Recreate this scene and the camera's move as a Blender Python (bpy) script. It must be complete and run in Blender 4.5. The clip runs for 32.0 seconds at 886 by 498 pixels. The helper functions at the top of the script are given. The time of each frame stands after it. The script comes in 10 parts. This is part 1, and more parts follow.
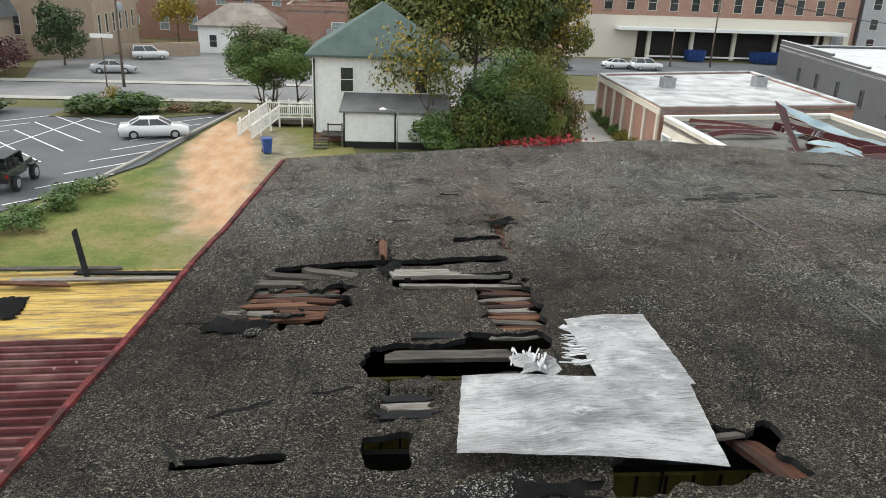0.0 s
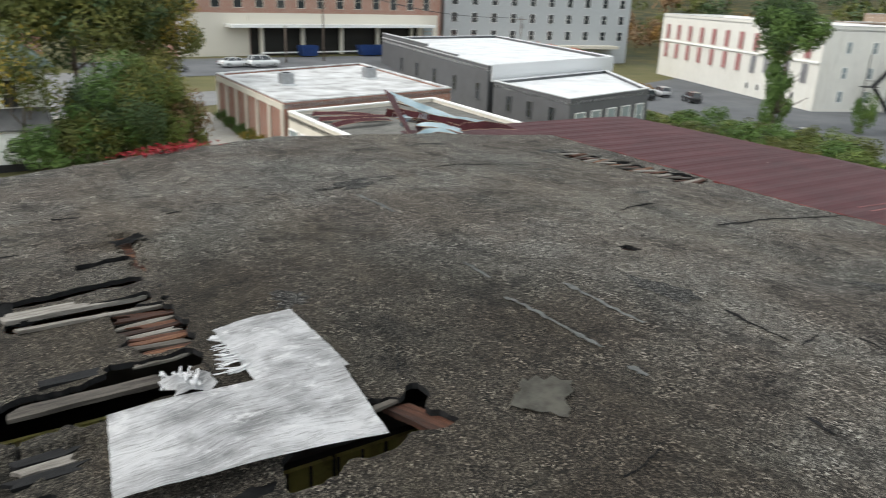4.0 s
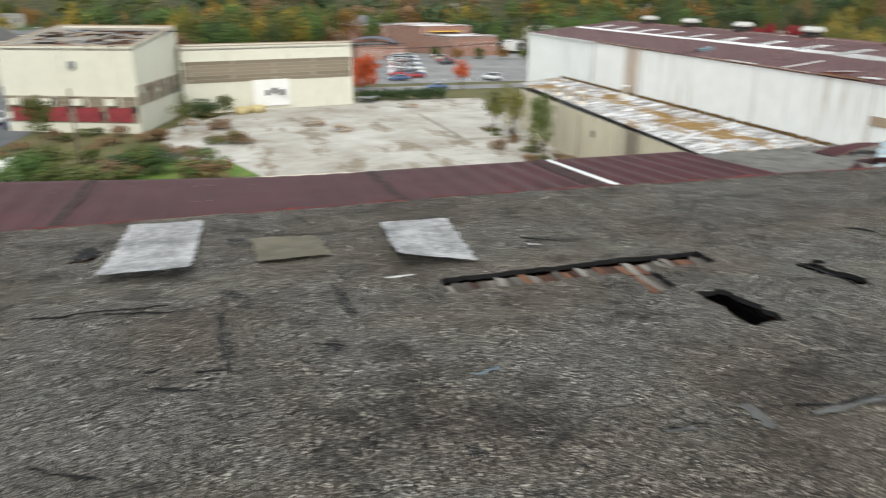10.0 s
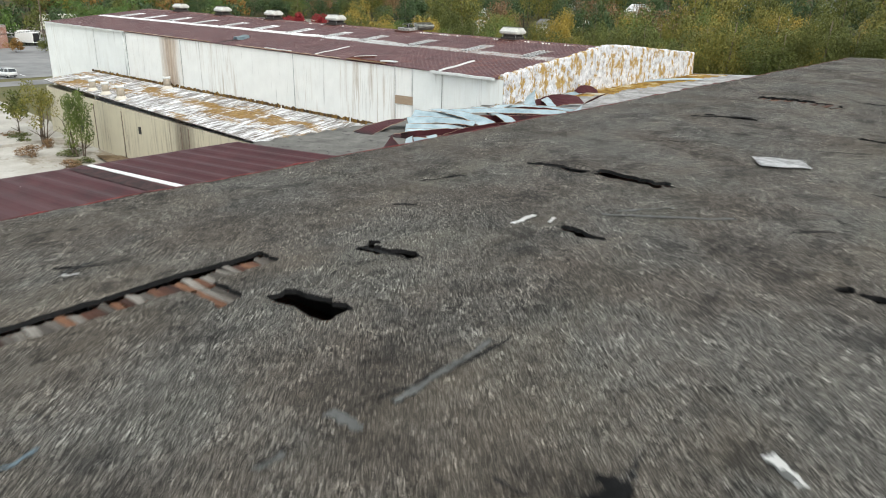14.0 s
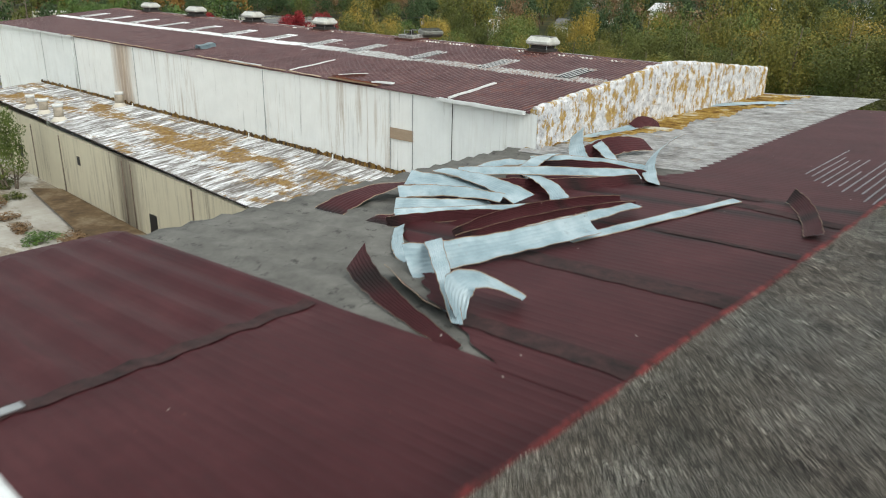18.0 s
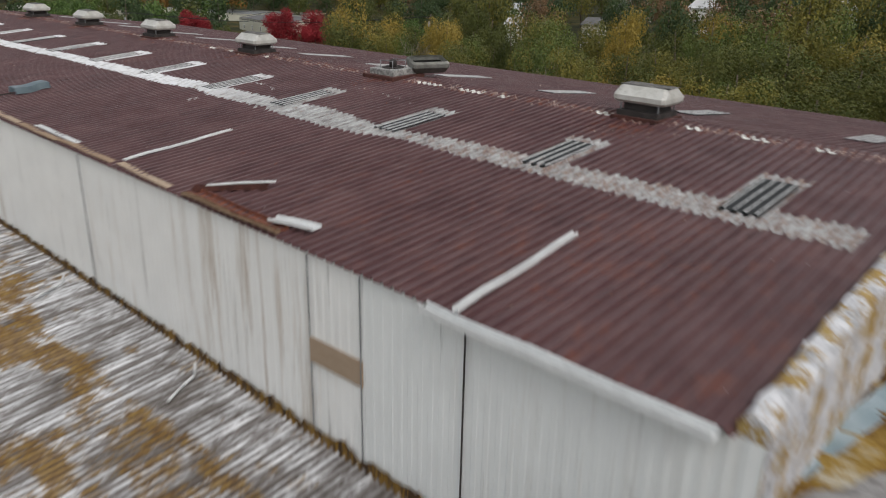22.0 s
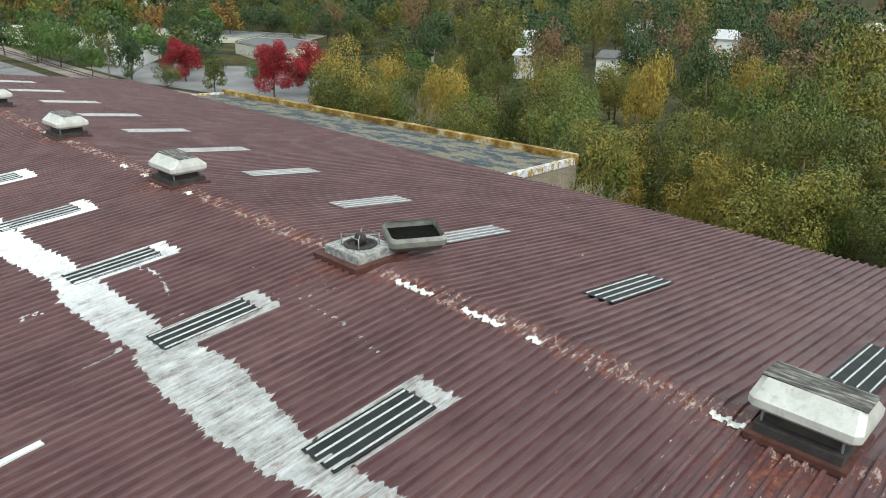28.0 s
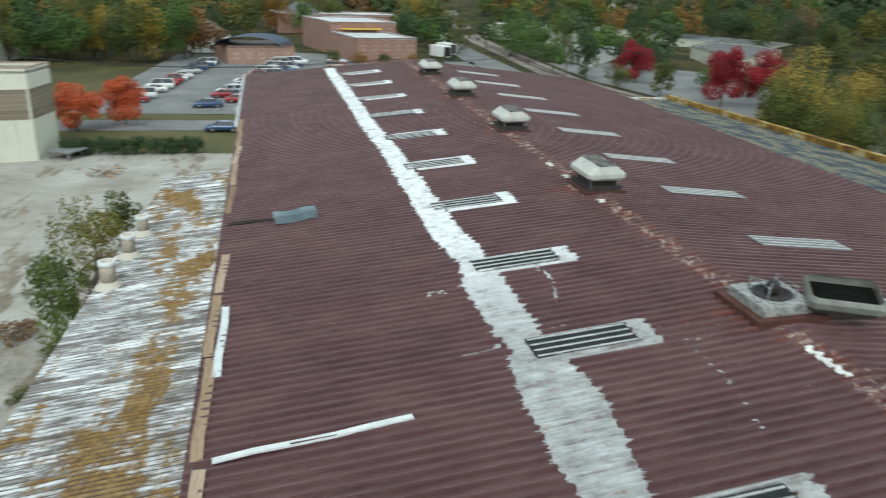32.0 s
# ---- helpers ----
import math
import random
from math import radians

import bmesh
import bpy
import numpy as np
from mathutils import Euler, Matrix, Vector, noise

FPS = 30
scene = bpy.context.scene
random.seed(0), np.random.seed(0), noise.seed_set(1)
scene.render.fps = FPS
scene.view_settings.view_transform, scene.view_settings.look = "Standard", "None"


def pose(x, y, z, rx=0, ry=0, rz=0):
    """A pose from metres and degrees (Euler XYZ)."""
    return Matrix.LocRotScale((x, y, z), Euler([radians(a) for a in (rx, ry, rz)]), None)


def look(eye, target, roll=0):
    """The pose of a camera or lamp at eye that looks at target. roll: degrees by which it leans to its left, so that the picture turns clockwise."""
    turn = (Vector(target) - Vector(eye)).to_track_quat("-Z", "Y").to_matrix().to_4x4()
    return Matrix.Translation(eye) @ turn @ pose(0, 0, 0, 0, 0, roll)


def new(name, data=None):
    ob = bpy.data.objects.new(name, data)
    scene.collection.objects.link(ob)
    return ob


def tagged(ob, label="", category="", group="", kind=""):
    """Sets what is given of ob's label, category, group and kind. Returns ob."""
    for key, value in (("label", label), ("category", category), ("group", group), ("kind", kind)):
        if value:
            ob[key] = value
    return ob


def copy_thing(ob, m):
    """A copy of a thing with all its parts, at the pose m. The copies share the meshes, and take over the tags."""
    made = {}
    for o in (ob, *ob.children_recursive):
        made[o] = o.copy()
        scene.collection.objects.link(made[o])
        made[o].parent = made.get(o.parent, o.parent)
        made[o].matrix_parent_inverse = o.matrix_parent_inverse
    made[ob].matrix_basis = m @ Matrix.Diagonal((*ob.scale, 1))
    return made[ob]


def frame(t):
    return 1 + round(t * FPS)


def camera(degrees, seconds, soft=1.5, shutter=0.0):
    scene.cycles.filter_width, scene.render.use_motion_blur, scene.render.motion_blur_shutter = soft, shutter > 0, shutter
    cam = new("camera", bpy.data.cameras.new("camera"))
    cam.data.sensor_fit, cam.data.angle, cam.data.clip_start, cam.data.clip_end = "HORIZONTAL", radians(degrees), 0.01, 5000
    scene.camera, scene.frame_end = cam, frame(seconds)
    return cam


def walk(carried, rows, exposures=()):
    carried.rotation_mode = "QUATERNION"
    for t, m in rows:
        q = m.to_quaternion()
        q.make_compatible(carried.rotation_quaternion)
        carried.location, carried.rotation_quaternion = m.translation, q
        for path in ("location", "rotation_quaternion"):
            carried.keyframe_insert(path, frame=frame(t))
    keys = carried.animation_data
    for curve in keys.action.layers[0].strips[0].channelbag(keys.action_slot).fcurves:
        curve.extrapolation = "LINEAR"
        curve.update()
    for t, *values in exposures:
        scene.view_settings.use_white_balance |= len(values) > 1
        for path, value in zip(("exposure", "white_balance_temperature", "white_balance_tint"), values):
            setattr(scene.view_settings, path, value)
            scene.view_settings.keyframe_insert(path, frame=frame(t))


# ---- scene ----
cam = camera(62.0, 32.0, soft=1.0, shutter=0.9)
PATH = [
    (0, (-2.982, -3.967, 11.754), (-2.802, -2.097, 11.066), 2.3),
    (0.5, (-2.954, -3.978, 11.743), (-2.766, -2.109, 11.057), 2.3),
    (1, (-2.903, -4.025, 11.746), (-2.616, -2.168, 11.062), 2.3),
    (1.5, (-2.884, -4.035, 11.762), (-2.459, -2.203, 11.082), 2.3),
    (2, (-2.882, -4.031, 11.768), (-2.327, -2.232, 11.092), 2.3),
    (2.5, (-2.867, -4.0, 11.764), (-2.185, -2.244, 11.092), 2.3),
    (4.5, (-2.843, -4.023, 11.786), (-1.681, -2.534, 11.131), 2.2),
    (5, (-2.833, -4.037, 11.774), (-1.561, -2.638, 11.123), 2.3),
    (5.5, (-2.815, -4.058, 11.766), (-1.427, -2.772, 11.119), 2.1),
    (6, (-2.811, -4.059, 11.776), (-1.313, -2.901, 11.132), 1.9),
    (6.5, (-2.825, -4.087, 11.794), (-1.223, -3.075, 11.155), 1.8),
    (7, (-2.835, -4.12, 11.789), (-1.139, -3.272, 11.154), 1.7),
    (7.5, (-2.849, -4.122, 11.8), (-1.076, -3.446, 11.168), 1.4),
    (8, (-2.875, -4.135, 11.811), (-1.043, -3.636, 11.181), 1.1),
    (8.5, (-2.858, -4.156, 11.811), (-0.984, -3.853, 11.182), 1.0),
    (9, (-2.818, -4.211, 11.784), (-0.919, -4.183, 11.157), 0.4),
    (9.5, (-2.847, -4.241, 11.796), (-0.966, -4.496, 11.167), 0.2),
    (10, (-2.819, -4.263, 11.784), (-0.996, -4.791, 11.152), -0.1),
    (10.5, (-2.811, -4.26, 11.8), (-1.084, -5.044, 11.163), -0.2),
    (11, (-2.924, -4.115, 11.819), (-1.327, -5.137, 11.183), 1.0),
    (11.5, (-2.851, -4.171, 11.803), (-1.411, -5.403, 11.165), 1.1),
    (12, (-2.901, -4.157, 11.823), (-1.637, -5.57, 11.186), 0.9),
    (12.5, (-2.89, -4.145, 11.82), (-1.671, -5.596, 11.18), 0.9),
    (13, (-2.905, -4.151, 11.807), (-1.688, -5.602, 11.165), 0.9),
    (13.5, (-2.867, -4.192, 11.767), (-1.651, -5.642, 11.119), 0.9),
    (14, (-2.186, -4.915, 11.749), (-0.971, -6.364, 11.098), 0.9),
    (14.5, (-0.844, -6.36, 11.757), (0.37, -7.807, 11.101), 0.9),
    (15, (1.063, -8.571, 11.739), (2.278, -10.017, 11.081), 1.0),
    (15.5, (3.4, -11.4, 11.95), (4.612, -12.845, 11.284), 1.0),
    (17.5, (6.573, -15.114, 12.048), (7.802, -16.549, 11.391), 1.2),
    (18, (7.542, -16.348, 11.949), (8.774, -17.779, 11.29), 1.1),
    (18.5, (9.06, -18.242, 11.909), (10.295, -19.669, 11.247), 1.2),
    (19, (11.002, -20.648, 11.927), (12.239, -22.071, 11.261), 1.2),
    (19.5, (13.212, -23.251, 11.955), (14.45, -24.672, 11.285), 1.2),
    (20, (15.547, -26.011, 12.01), (16.788, -27.427, 11.336), 1.2),
    (20.5, (17.999, -28.813, 12.077), (19.241, -30.228, 11.401), 1.1),
    (21, (20.492, -31.693, 12.162), (21.735, -33.105, 11.484), 1.1),
    (21.5, (23.071, -34.606, 12.237), (24.315, -36.017, 11.559), 1.1),
    (22, (25.652, -37.543, 12.278), (26.902, -38.951, 11.602), 1.2),
    (22.5, (28.169, -40.334, 12.249), (29.423, -41.742, 11.582), 1.4),
    (23, (30.723, -42.853, 12.291), (31.969, -44.271, 11.63), 1.6),
    (23.5, (32.702, -45.328, 12.349), (33.962, -46.736, 11.692), 1.4),
    (24, (34.061, -46.891, 12.325), (35.329, -48.294, 11.675), 1.3),
    (24.5, (34.639, -47.35, 12.321), (35.904, -48.759, 11.678), 1.5),
    (26.5, (34.707, -47.754, 12.823), (35.976, -49.159, 12.176), 1.3),
    (27, (34.769, -47.868, 14.068), (36.034, -49.275, 13.42), 1.6),
    (27.5, (34.801, -47.998, 15.113), (36.067, -49.405, 14.464), 1.7),
    (28, (34.843, -48.093, 15.701), (36.108, -49.5, 15.054), 1.7),
    (28.5, (34.882, -48.191, 15.737), (36.146, -49.598, 15.088), 1.7),
    (29, (34.924, -48.322, 15.719), (36.224, -49.695, 15.067), 1.7),
    (29.5, (35.022, -48.417, 15.766), (36.409, -49.699, 15.108), 1.8),
    (30, (35.089, -48.484, 15.827), (36.594, -49.622, 15.164), 2.0),
    (30.5, (35.22, -48.653, 15.881), (36.827, -49.638, 15.212), 2.1),
    (31, (35.318, -48.82, 15.917), (37.012, -49.643, 15.245), 2.1),
    (31.5, (35.498, -49.039, 15.868), (37.272, -49.672, 15.195), 2.1),
    (32, (35.698, -49.14, 15.879), (37.517, -49.622, 15.201), 2.3),
]
EXPOSURE = [(0, 0.97, 6420, 10), (6, 0.93, 6420, 10), (8, 0.88, 6420, 10), (10, 0.84, 6420, 10), (13, 0.95, 6420, 10), (17.5, 0.76, 6450, 7), (19, 0.55, 6450, 7), (20.5, 0.28, 6450, 7), (22, 0.02, 6500, 15), (23, 0.2, 6500, 15), (24.2, 0.72, 6420, 10), (28, 0.86, 6220, 4), (30, 0.74, 6080, 0), (32, 0.42, 5950, 0)]
walk(cam, [(t, look(eye, target, roll)) for t, eye, target, roll in PATH], EXPOSURE)

# ---- world and light: bright overcast sky ----
SUN_ELEV, SUN_TURN = radians(44), radians(288)
world = bpy.data.worlds.new("sky")
scene.world = world
world.use_nodes = True
wn = world.node_tree.nodes
sky = wn.new("ShaderNodeTexSky")
sky.sky_type = "NISHITA"
sky.sun_disc = False
sky.sun_elevation = SUN_ELEV
sky.sun_rotation = SUN_TURN
sky.air_density, sky.dust_density, sky.ozone_density = 1.0, 4.0, 1.0
mixw = wn.new("ShaderNodeMixRGB")
mixw.inputs[0].default_value = 0.72
mixw.inputs[2].default_value = (5.78, 6.0, 5.72, 1)
world.node_tree.links.new(sky.outputs[0], mixw.inputs[1])
world.node_tree.links.new(mixw.outputs[0], wn["Background"].inputs[0])
wn["Background"].inputs[1].default_value = 0.13
sun_data = bpy.data.lights.new("sun", "SUN")
sun_data.energy, sun_data.angle, sun_data.color = 0.75, radians(20), (1.0, 1.0, 0.96)
sun = new("sun", sun_data)
sun.matrix_world = look((0, 0, 0), (-math.sin(SUN_TURN) * math.cos(SUN_ELEV), -math.cos(SUN_TURN) * math.cos(SUN_ELEV), -math.sin(SUN_ELEV)))

# ---- helpers for building ----
def smooth(a, b, v):
    k = min(1.0, max(0.0, (v - a) / (b - a)))
    return k * k * (3 - 2 * k)


def mesh_of(name, bm, material):
    me = bpy.data.meshes.new(name)
    bm.to_mesh(me)
    bm.free()
    for m in material if isinstance(material, (list, tuple)) else [material]:
        me.materials.append(m)
    return me


def part(name, bm, material, parent=None, label=""):
    """One mesh object under a thing or a part."""
    ob = new(name, mesh_of(name, bm, material))
    if parent is not None:
        ob.parent = parent
    if label:
        tagged(ob, label)
    return ob


def thing(name, label, category, group="", kind="", at=None):
    ob = new(name)
    ob.empty_display_size = 0.2
    if at is not None:
        ob.matrix_basis = at
    return tagged(ob, label, category, group, kind)


def share(name, me, parent, m, label=""):
    ob = new(name, me)
    ob.parent = parent
    ob.matrix_basis = m
    if label:
        tagged(ob, label)
    return ob


def box(bm, x0, x1, y0, y1, z0, z1, m=None, mi=0):
    vs = [bm.verts.new((x, y, z)) for z in (z0, z1) for y in (y0, y1) for x in (x0, x1)]
    if m is not None:
        for v in vs:
            v.co = m @ v.co
    for f in ((0, 2, 3, 1), (4, 5, 7, 6), (0, 1, 5, 4), (2, 6, 7, 3), (1, 3, 7, 5), (0, 4, 6, 2)):
        bm.faces.new([vs[i] for i in f]).material_index = mi
    return vs


def cbox(x0, x1, y0, y1, z0, z1, bevel=0.0, m=None):
    bm = bmesh.new()
    box(bm, x0, x1, y0, y1, z0, z1, m)
    if bevel:
        bmesh.ops.bevel(bm, geom=bm.edges[:], offset=bevel, segments=2, profile=0.6, affect="EDGES")
    return bm


def prism(bm, pts, z0, z1, m=None):
    """An upright prism on a ring of (x, y)."""
    lo = [bm.verts.new((x, y, z0)) for x, y in pts]
    hi = [bm.verts.new((x, y, z1)) for x, y in pts]
    n = len(pts)
    if m is not None:
        for v in lo + hi:
            v.co = m @ v.co
    bm.faces.new(hi)
    bm.faces.new(lo[::-1])
    for i in range(n):
        bm.faces.new((lo[i], lo[(i + 1) % n], hi[(i + 1) % n], hi[i]))


def tube(bm, a, b, r0, r1=None, seg=8):
    a, b = Vector(a), Vector(b)
    r1 = r0 if r1 is None else r1
    q = (b - a).to_track_quat("Z", "Y").to_matrix()
    ra, rb = [], []
    for i in range(seg):
        d = q @ Vector((math.cos(i * math.tau / seg), math.sin(i * math.tau / seg), 0))
        ra.append(bm.verts.new(a + d * r0))
        rb.append(bm.verts.new(b + d * r1))
    for i in range(seg):
        j = (i + 1) % seg
        bm.faces.new((ra[i], ra[j], rb[j], rb[i])).smooth = True
    bm.faces.new(ra[::-1])
    bm.faces.new(rb)


def lathe(bm, profile, seg=20, c=(0, 0, 0)):
    rings = []
    for r, z in profile:
        rings.append([bm.verts.new((c[0] + r * math.cos(i * math.tau / seg), c[1] + r * math.sin(i * math.tau / seg), c[2] + z)) for i in range(seg)])
    for a, b in zip(rings, rings[1:]):
        for i in range(seg):
            j = (i + 1) % seg
            bm.faces.new((a[i], a[j], b[j], b[i])).smooth = True
    bm.faces.new(rings[0][::-1])
    bm.faces.new(rings[-1])


def sheet_mesh(name, verts, faces, material, smooth_faces=False, idx=None):
    me = bpy.data.meshes.new(name)
    me.from_pydata([tuple(v) for v in verts], [], faces)
    for m in material if isinstance(material, (list, tuple)) else [material]:
        me.materials.append(m)
    if smooth_faces:
        me.polygons.foreach_set("use_smooth", [True] * len(faces))
    if idx is not None:
        me.polygons.foreach_set("material_index", idx)
    me.update()
    return me


def grid_faces(nu, nv, base=0):
    return [(base + i * nv + j, base + (i + 1) * nv + j, base + (i + 1) * nv + j + 1, base + i * nv + j + 1) for i in range(nu - 1) for j in range(nv - 1)]


# ---- materials ----
class Nodes:
    """Short hand for a node tree."""

    def __init__(self, name):
        self.m = bpy.data.materials.new(name)
        self.m.use_nodes = True
        self.t = self.m.node_tree
        self.b = self.t.nodes["Principled BSDF"]
        self.co = self.t.nodes.new("ShaderNodeTexCoord").outputs["Object"]

    def link(self, a, b):
        self.t.links.new(a, b)

    def mapped(self, scale=(1, 1, 1), turn=0.0, source=None):
        n = self.t.nodes.new("ShaderNodeMapping")
        n.inputs["Scale"].default_value = scale
        n.inputs["Rotation"].default_value = (0, 0, turn)
        self.link(source or self.co, n.inputs[0])
        return n.outputs[0]

    def noise(self, scale, detail=4, rough=0.55, co=None):
        n = self.t.nodes.new("ShaderNodeTexNoise")
        n.inputs["Scale"].default_value, n.inputs["Detail"].default_value, n.inputs["Roughness"].default_value = scale, detail, rough
        self.link(co or self.co, n.inputs["Vector"])
        return n.outputs[0]

    def cells(self, scale, co=None, out="Color"):
        n = self.t.nodes.new("ShaderNodeTexVoronoi")
        n.inputs["Scale"].default_value = scale
        self.link(co or self.co, n.inputs["Vector"])
        return n.outputs[out]

    def ramp(self, fac, stops):
        n = self.t.nodes.new("ShaderNodeValToRGB")
        e = n.color_ramp.elements
        e[0].position, e[1].position = stops[0][0], stops[-1][0]
        e[0].color, e[1].color = (*stops[0][1], 1), (*stops[-1][1], 1)
        for p, c in stops[1:-1]:
            e.new(p).color = (*c, 1)
        self.link(fac, n.inputs[0])
        return n.outputs[0]

    def step(self, fac, a, b):
        n = self.t.nodes.new("ShaderNodeMapRange")
        n.inputs[1].default_value, n.inputs[2].default_value = a, b
        self.link(fac, n.inputs[0])
        return n.outputs[0]

    def mix(self, fac, a, b, mode="MIX"):
        n = self.t.nodes.new("ShaderNodeMixRGB")
        n.blend_type = mode
        for i, v in ((0, fac), (1, a), (2, b)):
            if isinstance(v, tuple):
                n.inputs[i].default_value = (*v, 1)
            elif isinstance(v, (int, float)):
                n.inputs[i].default_value = v
            else:
                self.link(v, n.inputs[i])
        return n.outputs[0]

    def math(self, op, a, b):
        n = self.t.nodes.new("ShaderNodeMath")
        n.operation = op
        for i, v in ((0, a), (1, b)):
            if isinstance(v, (int, float)):
                n.inputs[i].default_value = v
            else:
                self.link(v, n.inputs[i])
        return n.outputs[0]

    def chance(self):
        return self.t.nodes.new("ShaderNodeObjectInfo").outputs["Random"]

    def island(self):
        return self.t.nodes.new("ShaderNodeNewGeometry").outputs["Random Per Island"]

    def done(self, colour, rough=0.8, metal=0.0, bump=None, strength=0.3, dist=0.02, spec=0.5):
        b = self.b
        if isinstance(colour, tuple):
            b.inputs["Base Color"].default_value = (*colour, 1)
        else:
            self.link(colour, b.inputs["Base Color"])
        if isinstance(rough, (int, float)):
            b.inputs["Roughness"].default_value = rough
        else:
            self.link(rough, b.inputs["Roughness"])
        b.inputs["Metallic"].default_value = metal
        b.inputs["Specular IOR Level"].default_value = spec
        if bump is not None:
            n = self.t.nodes.new("ShaderNodeBump")
            n.inputs["Strength"].default_value, n.inputs["Distance"].default_value = strength, dist
            self.link(bump, n.inputs["Height"])
            self.link(n.outputs[0], b.inputs["Normal"])
        return self.m


def plain(name, colour, rough=0.7, metal=0.0, vary=0.25, scale=3.0, bump=0.0, spec=0.5):
    """A colour that varies softly at two scales."""
    n = Nodes(name)
    dark = tuple(c * (1 - vary) for c in colour)
    light = tuple(min(1, c * (1 + vary)) for c in colour)
    a = n.mix(n.step(n.noise(scale, 5), 0.35, 0.65), dark, light)
    c = n.mix(n.step(n.noise(scale * 9, 4), 0.3, 0.7), a, n.mix(0.5, a, light))
    return n.done(c, rough, metal, n.noise(scale * 12, 4) if bump else None, bump, spec=spec)


def gravel_mat():
    n = Nodes("gravel roofing")

    def stones(scale, stops):
        sep = n.t.nodes.new("ShaderNodeSeparateColor")
        n.link(n.cells(scale), sep.inputs[0])
        return n.ramp(sep.outputs[0], stops)

    # single stones: most of them dark and tarred, some grey, a few washed pale
    big = stones(62.0, [(0.0, (0.006, 0.006, 0.006)), (0.48, (0.02, 0.019, 0.018)), (0.64, (0.086, 0.08, 0.072)), (0.82, (0.2, 0.188, 0.17)), (0.93, (0.5, 0.49, 0.455)), (1.0, (0.78, 0.77, 0.73))])
    small = stones(105.0, [(0.0, (0.008, 0.008, 0.008)), (0.5, (0.03, 0.028, 0.026)), (0.75, (0.11, 0.105, 0.095)), (1.0, (0.42, 0.41, 0.38))])
    c = n.mix(n.step(n.noise(3.0, 6, 0.7), 0.42, 0.6), small, big)
    # thinner cover, where more of the tar shows
    tar = n.ramp(n.noise(60, 4, 0.7), [(0.3, (0.008, 0.008, 0.008)), (0.6, (0.026, 0.025, 0.024)), (0.75, (0.075, 0.073, 0.069))])
    thin = n.math("ADD", n.math("MULTIPLY", n.noise(0.35, 5, 0.6), 0.45), n.math("MULTIPLY", n.noise(9.0, 8, 0.8), 0.55))
    c = n.mix(n.math("MULTIPLY", n.step(thin, 0.49, 0.6), 0.62), c, tar)
    # brown dust and greener grey in broad drifts
    c = n.mix(n.math("MULTIPLY", n.step(n.noise(0.35, 7, 0.65), 0.42, 0.6), 0.7), c, n.mix(1.0, c, (1.08, 0.95, 0.86), "MULTIPLY"))
    c = n.mix(n.math("MULTIPLY", n.step(n.noise(0.5, 7, 0.65, n.mapped((1, 0.5, 1), 0.4)), 0.5, 0.66), 0.55), c, n.mix(1.0, c, (0.78, 0.83, 0.8), "MULTIPLY"))
    lane = n.step(n.noise(0.42, 7, 0.7, n.mapped((1.2, 0.3, 1))), 0.5, 0.64)
    c = n.mix(n.math("MULTIPLY", lane, 0.3), c, n.mix(0.6, c, (0.19, 0.165, 0.125)))
    drift = n.math("ADD", n.math("MULTIPLY", n.noise(0.5, 9, 0.72, n.mapped((1, 0.6, 1), 0.3)), 0.6), n.math("MULTIPLY", n.noise(2.8, 8, 0.78), 0.4))
    c = n.mix(n.step(drift, 0.49, 0.58), c, n.mix(1.0, c, (0.68, 0.68, 0.68), "MULTIPLY"))
    # mottled: darker patches a stride across
    patch = n.math("ADD", n.math("MULTIPLY", n.noise(1.15, 8, 0.7, n.mapped((1, 0.7, 1), 0.25)), 0.7), n.math("MULTIPLY", n.noise(5.0, 8, 0.78), 0.3))
    c = n.mix(n.step(patch, 0.525, 0.585), n.mix(1.0, c, (1.2, 1.18, 1.14), "MULTIPLY"), n.mix(1.0, c, (0.62, 0.61, 0.6), "MULTIPLY"))
    # small bald scuffs
    scuff = n.step(n.noise(2.4, 9, 0.78, n.mapped((2.2, 0.8, 1))), 0.62, 0.66)
    scuff2 = n.step(n.noise(2.7, 9, 0.78, n.mapped((0.7, 2.4, 1), 0.05)), 0.63, 0.67)
    c = n.mix(n.math("MULTIPLY", n.math("MAXIMUM", scuff, scuff2), 0.75), c, tar)
    # laps of the felt rolls, broken and worn
    sep = n.t.nodes.new("ShaderNodeSeparateXYZ")
    n.link(n.co, sep.inputs[0])
    wob = n.math("MULTIPLY", n.noise(1.2, 5), 0.22)
    lap = None
    for k, pitch in ((0, 0.93), (1, 2.7)):
        f = n.math("FRACT", n.math("ADD", n.math("DIVIDE", sep.outputs[k], pitch), wob), 0.0)
        l = n.step(f, 0.035 / pitch, 0.012 / pitch)
        lap = l if lap is None else n.math("MAXIMUM", lap, l)
    gate = n.step(n.noise(1.1, 7, 0.75), 0.51, 0.57)
    c = n.mix(n.math("MULTIPLY", n.math("MULTIPLY", lap, gate), 0.75), c, (0.009, 0.01, 0.01))
    # darker and browner around the broken bay, with a noisy border
    reach = n.math("ADD", n.math("DIVIDE", n.math("ABSOLUTE", n.math("ADD", sep.outputs[1], -2.0), 0.0), 5.6), n.math("MULTIPLY", n.math("MAXIMUM", n.math("ADD", sep.outputs[0], -1.6), 0.0), 0.36))
    reach = n.math("ADD", reach, n.math("MULTIPLY", n.noise(0.6, 8, 0.7), 0.9))
    c = n.mix(n.step(reach, 1.9, 0.95), c, n.mix(1.0, c, (0.44, 0.415, 0.38), "MULTIPLY"))
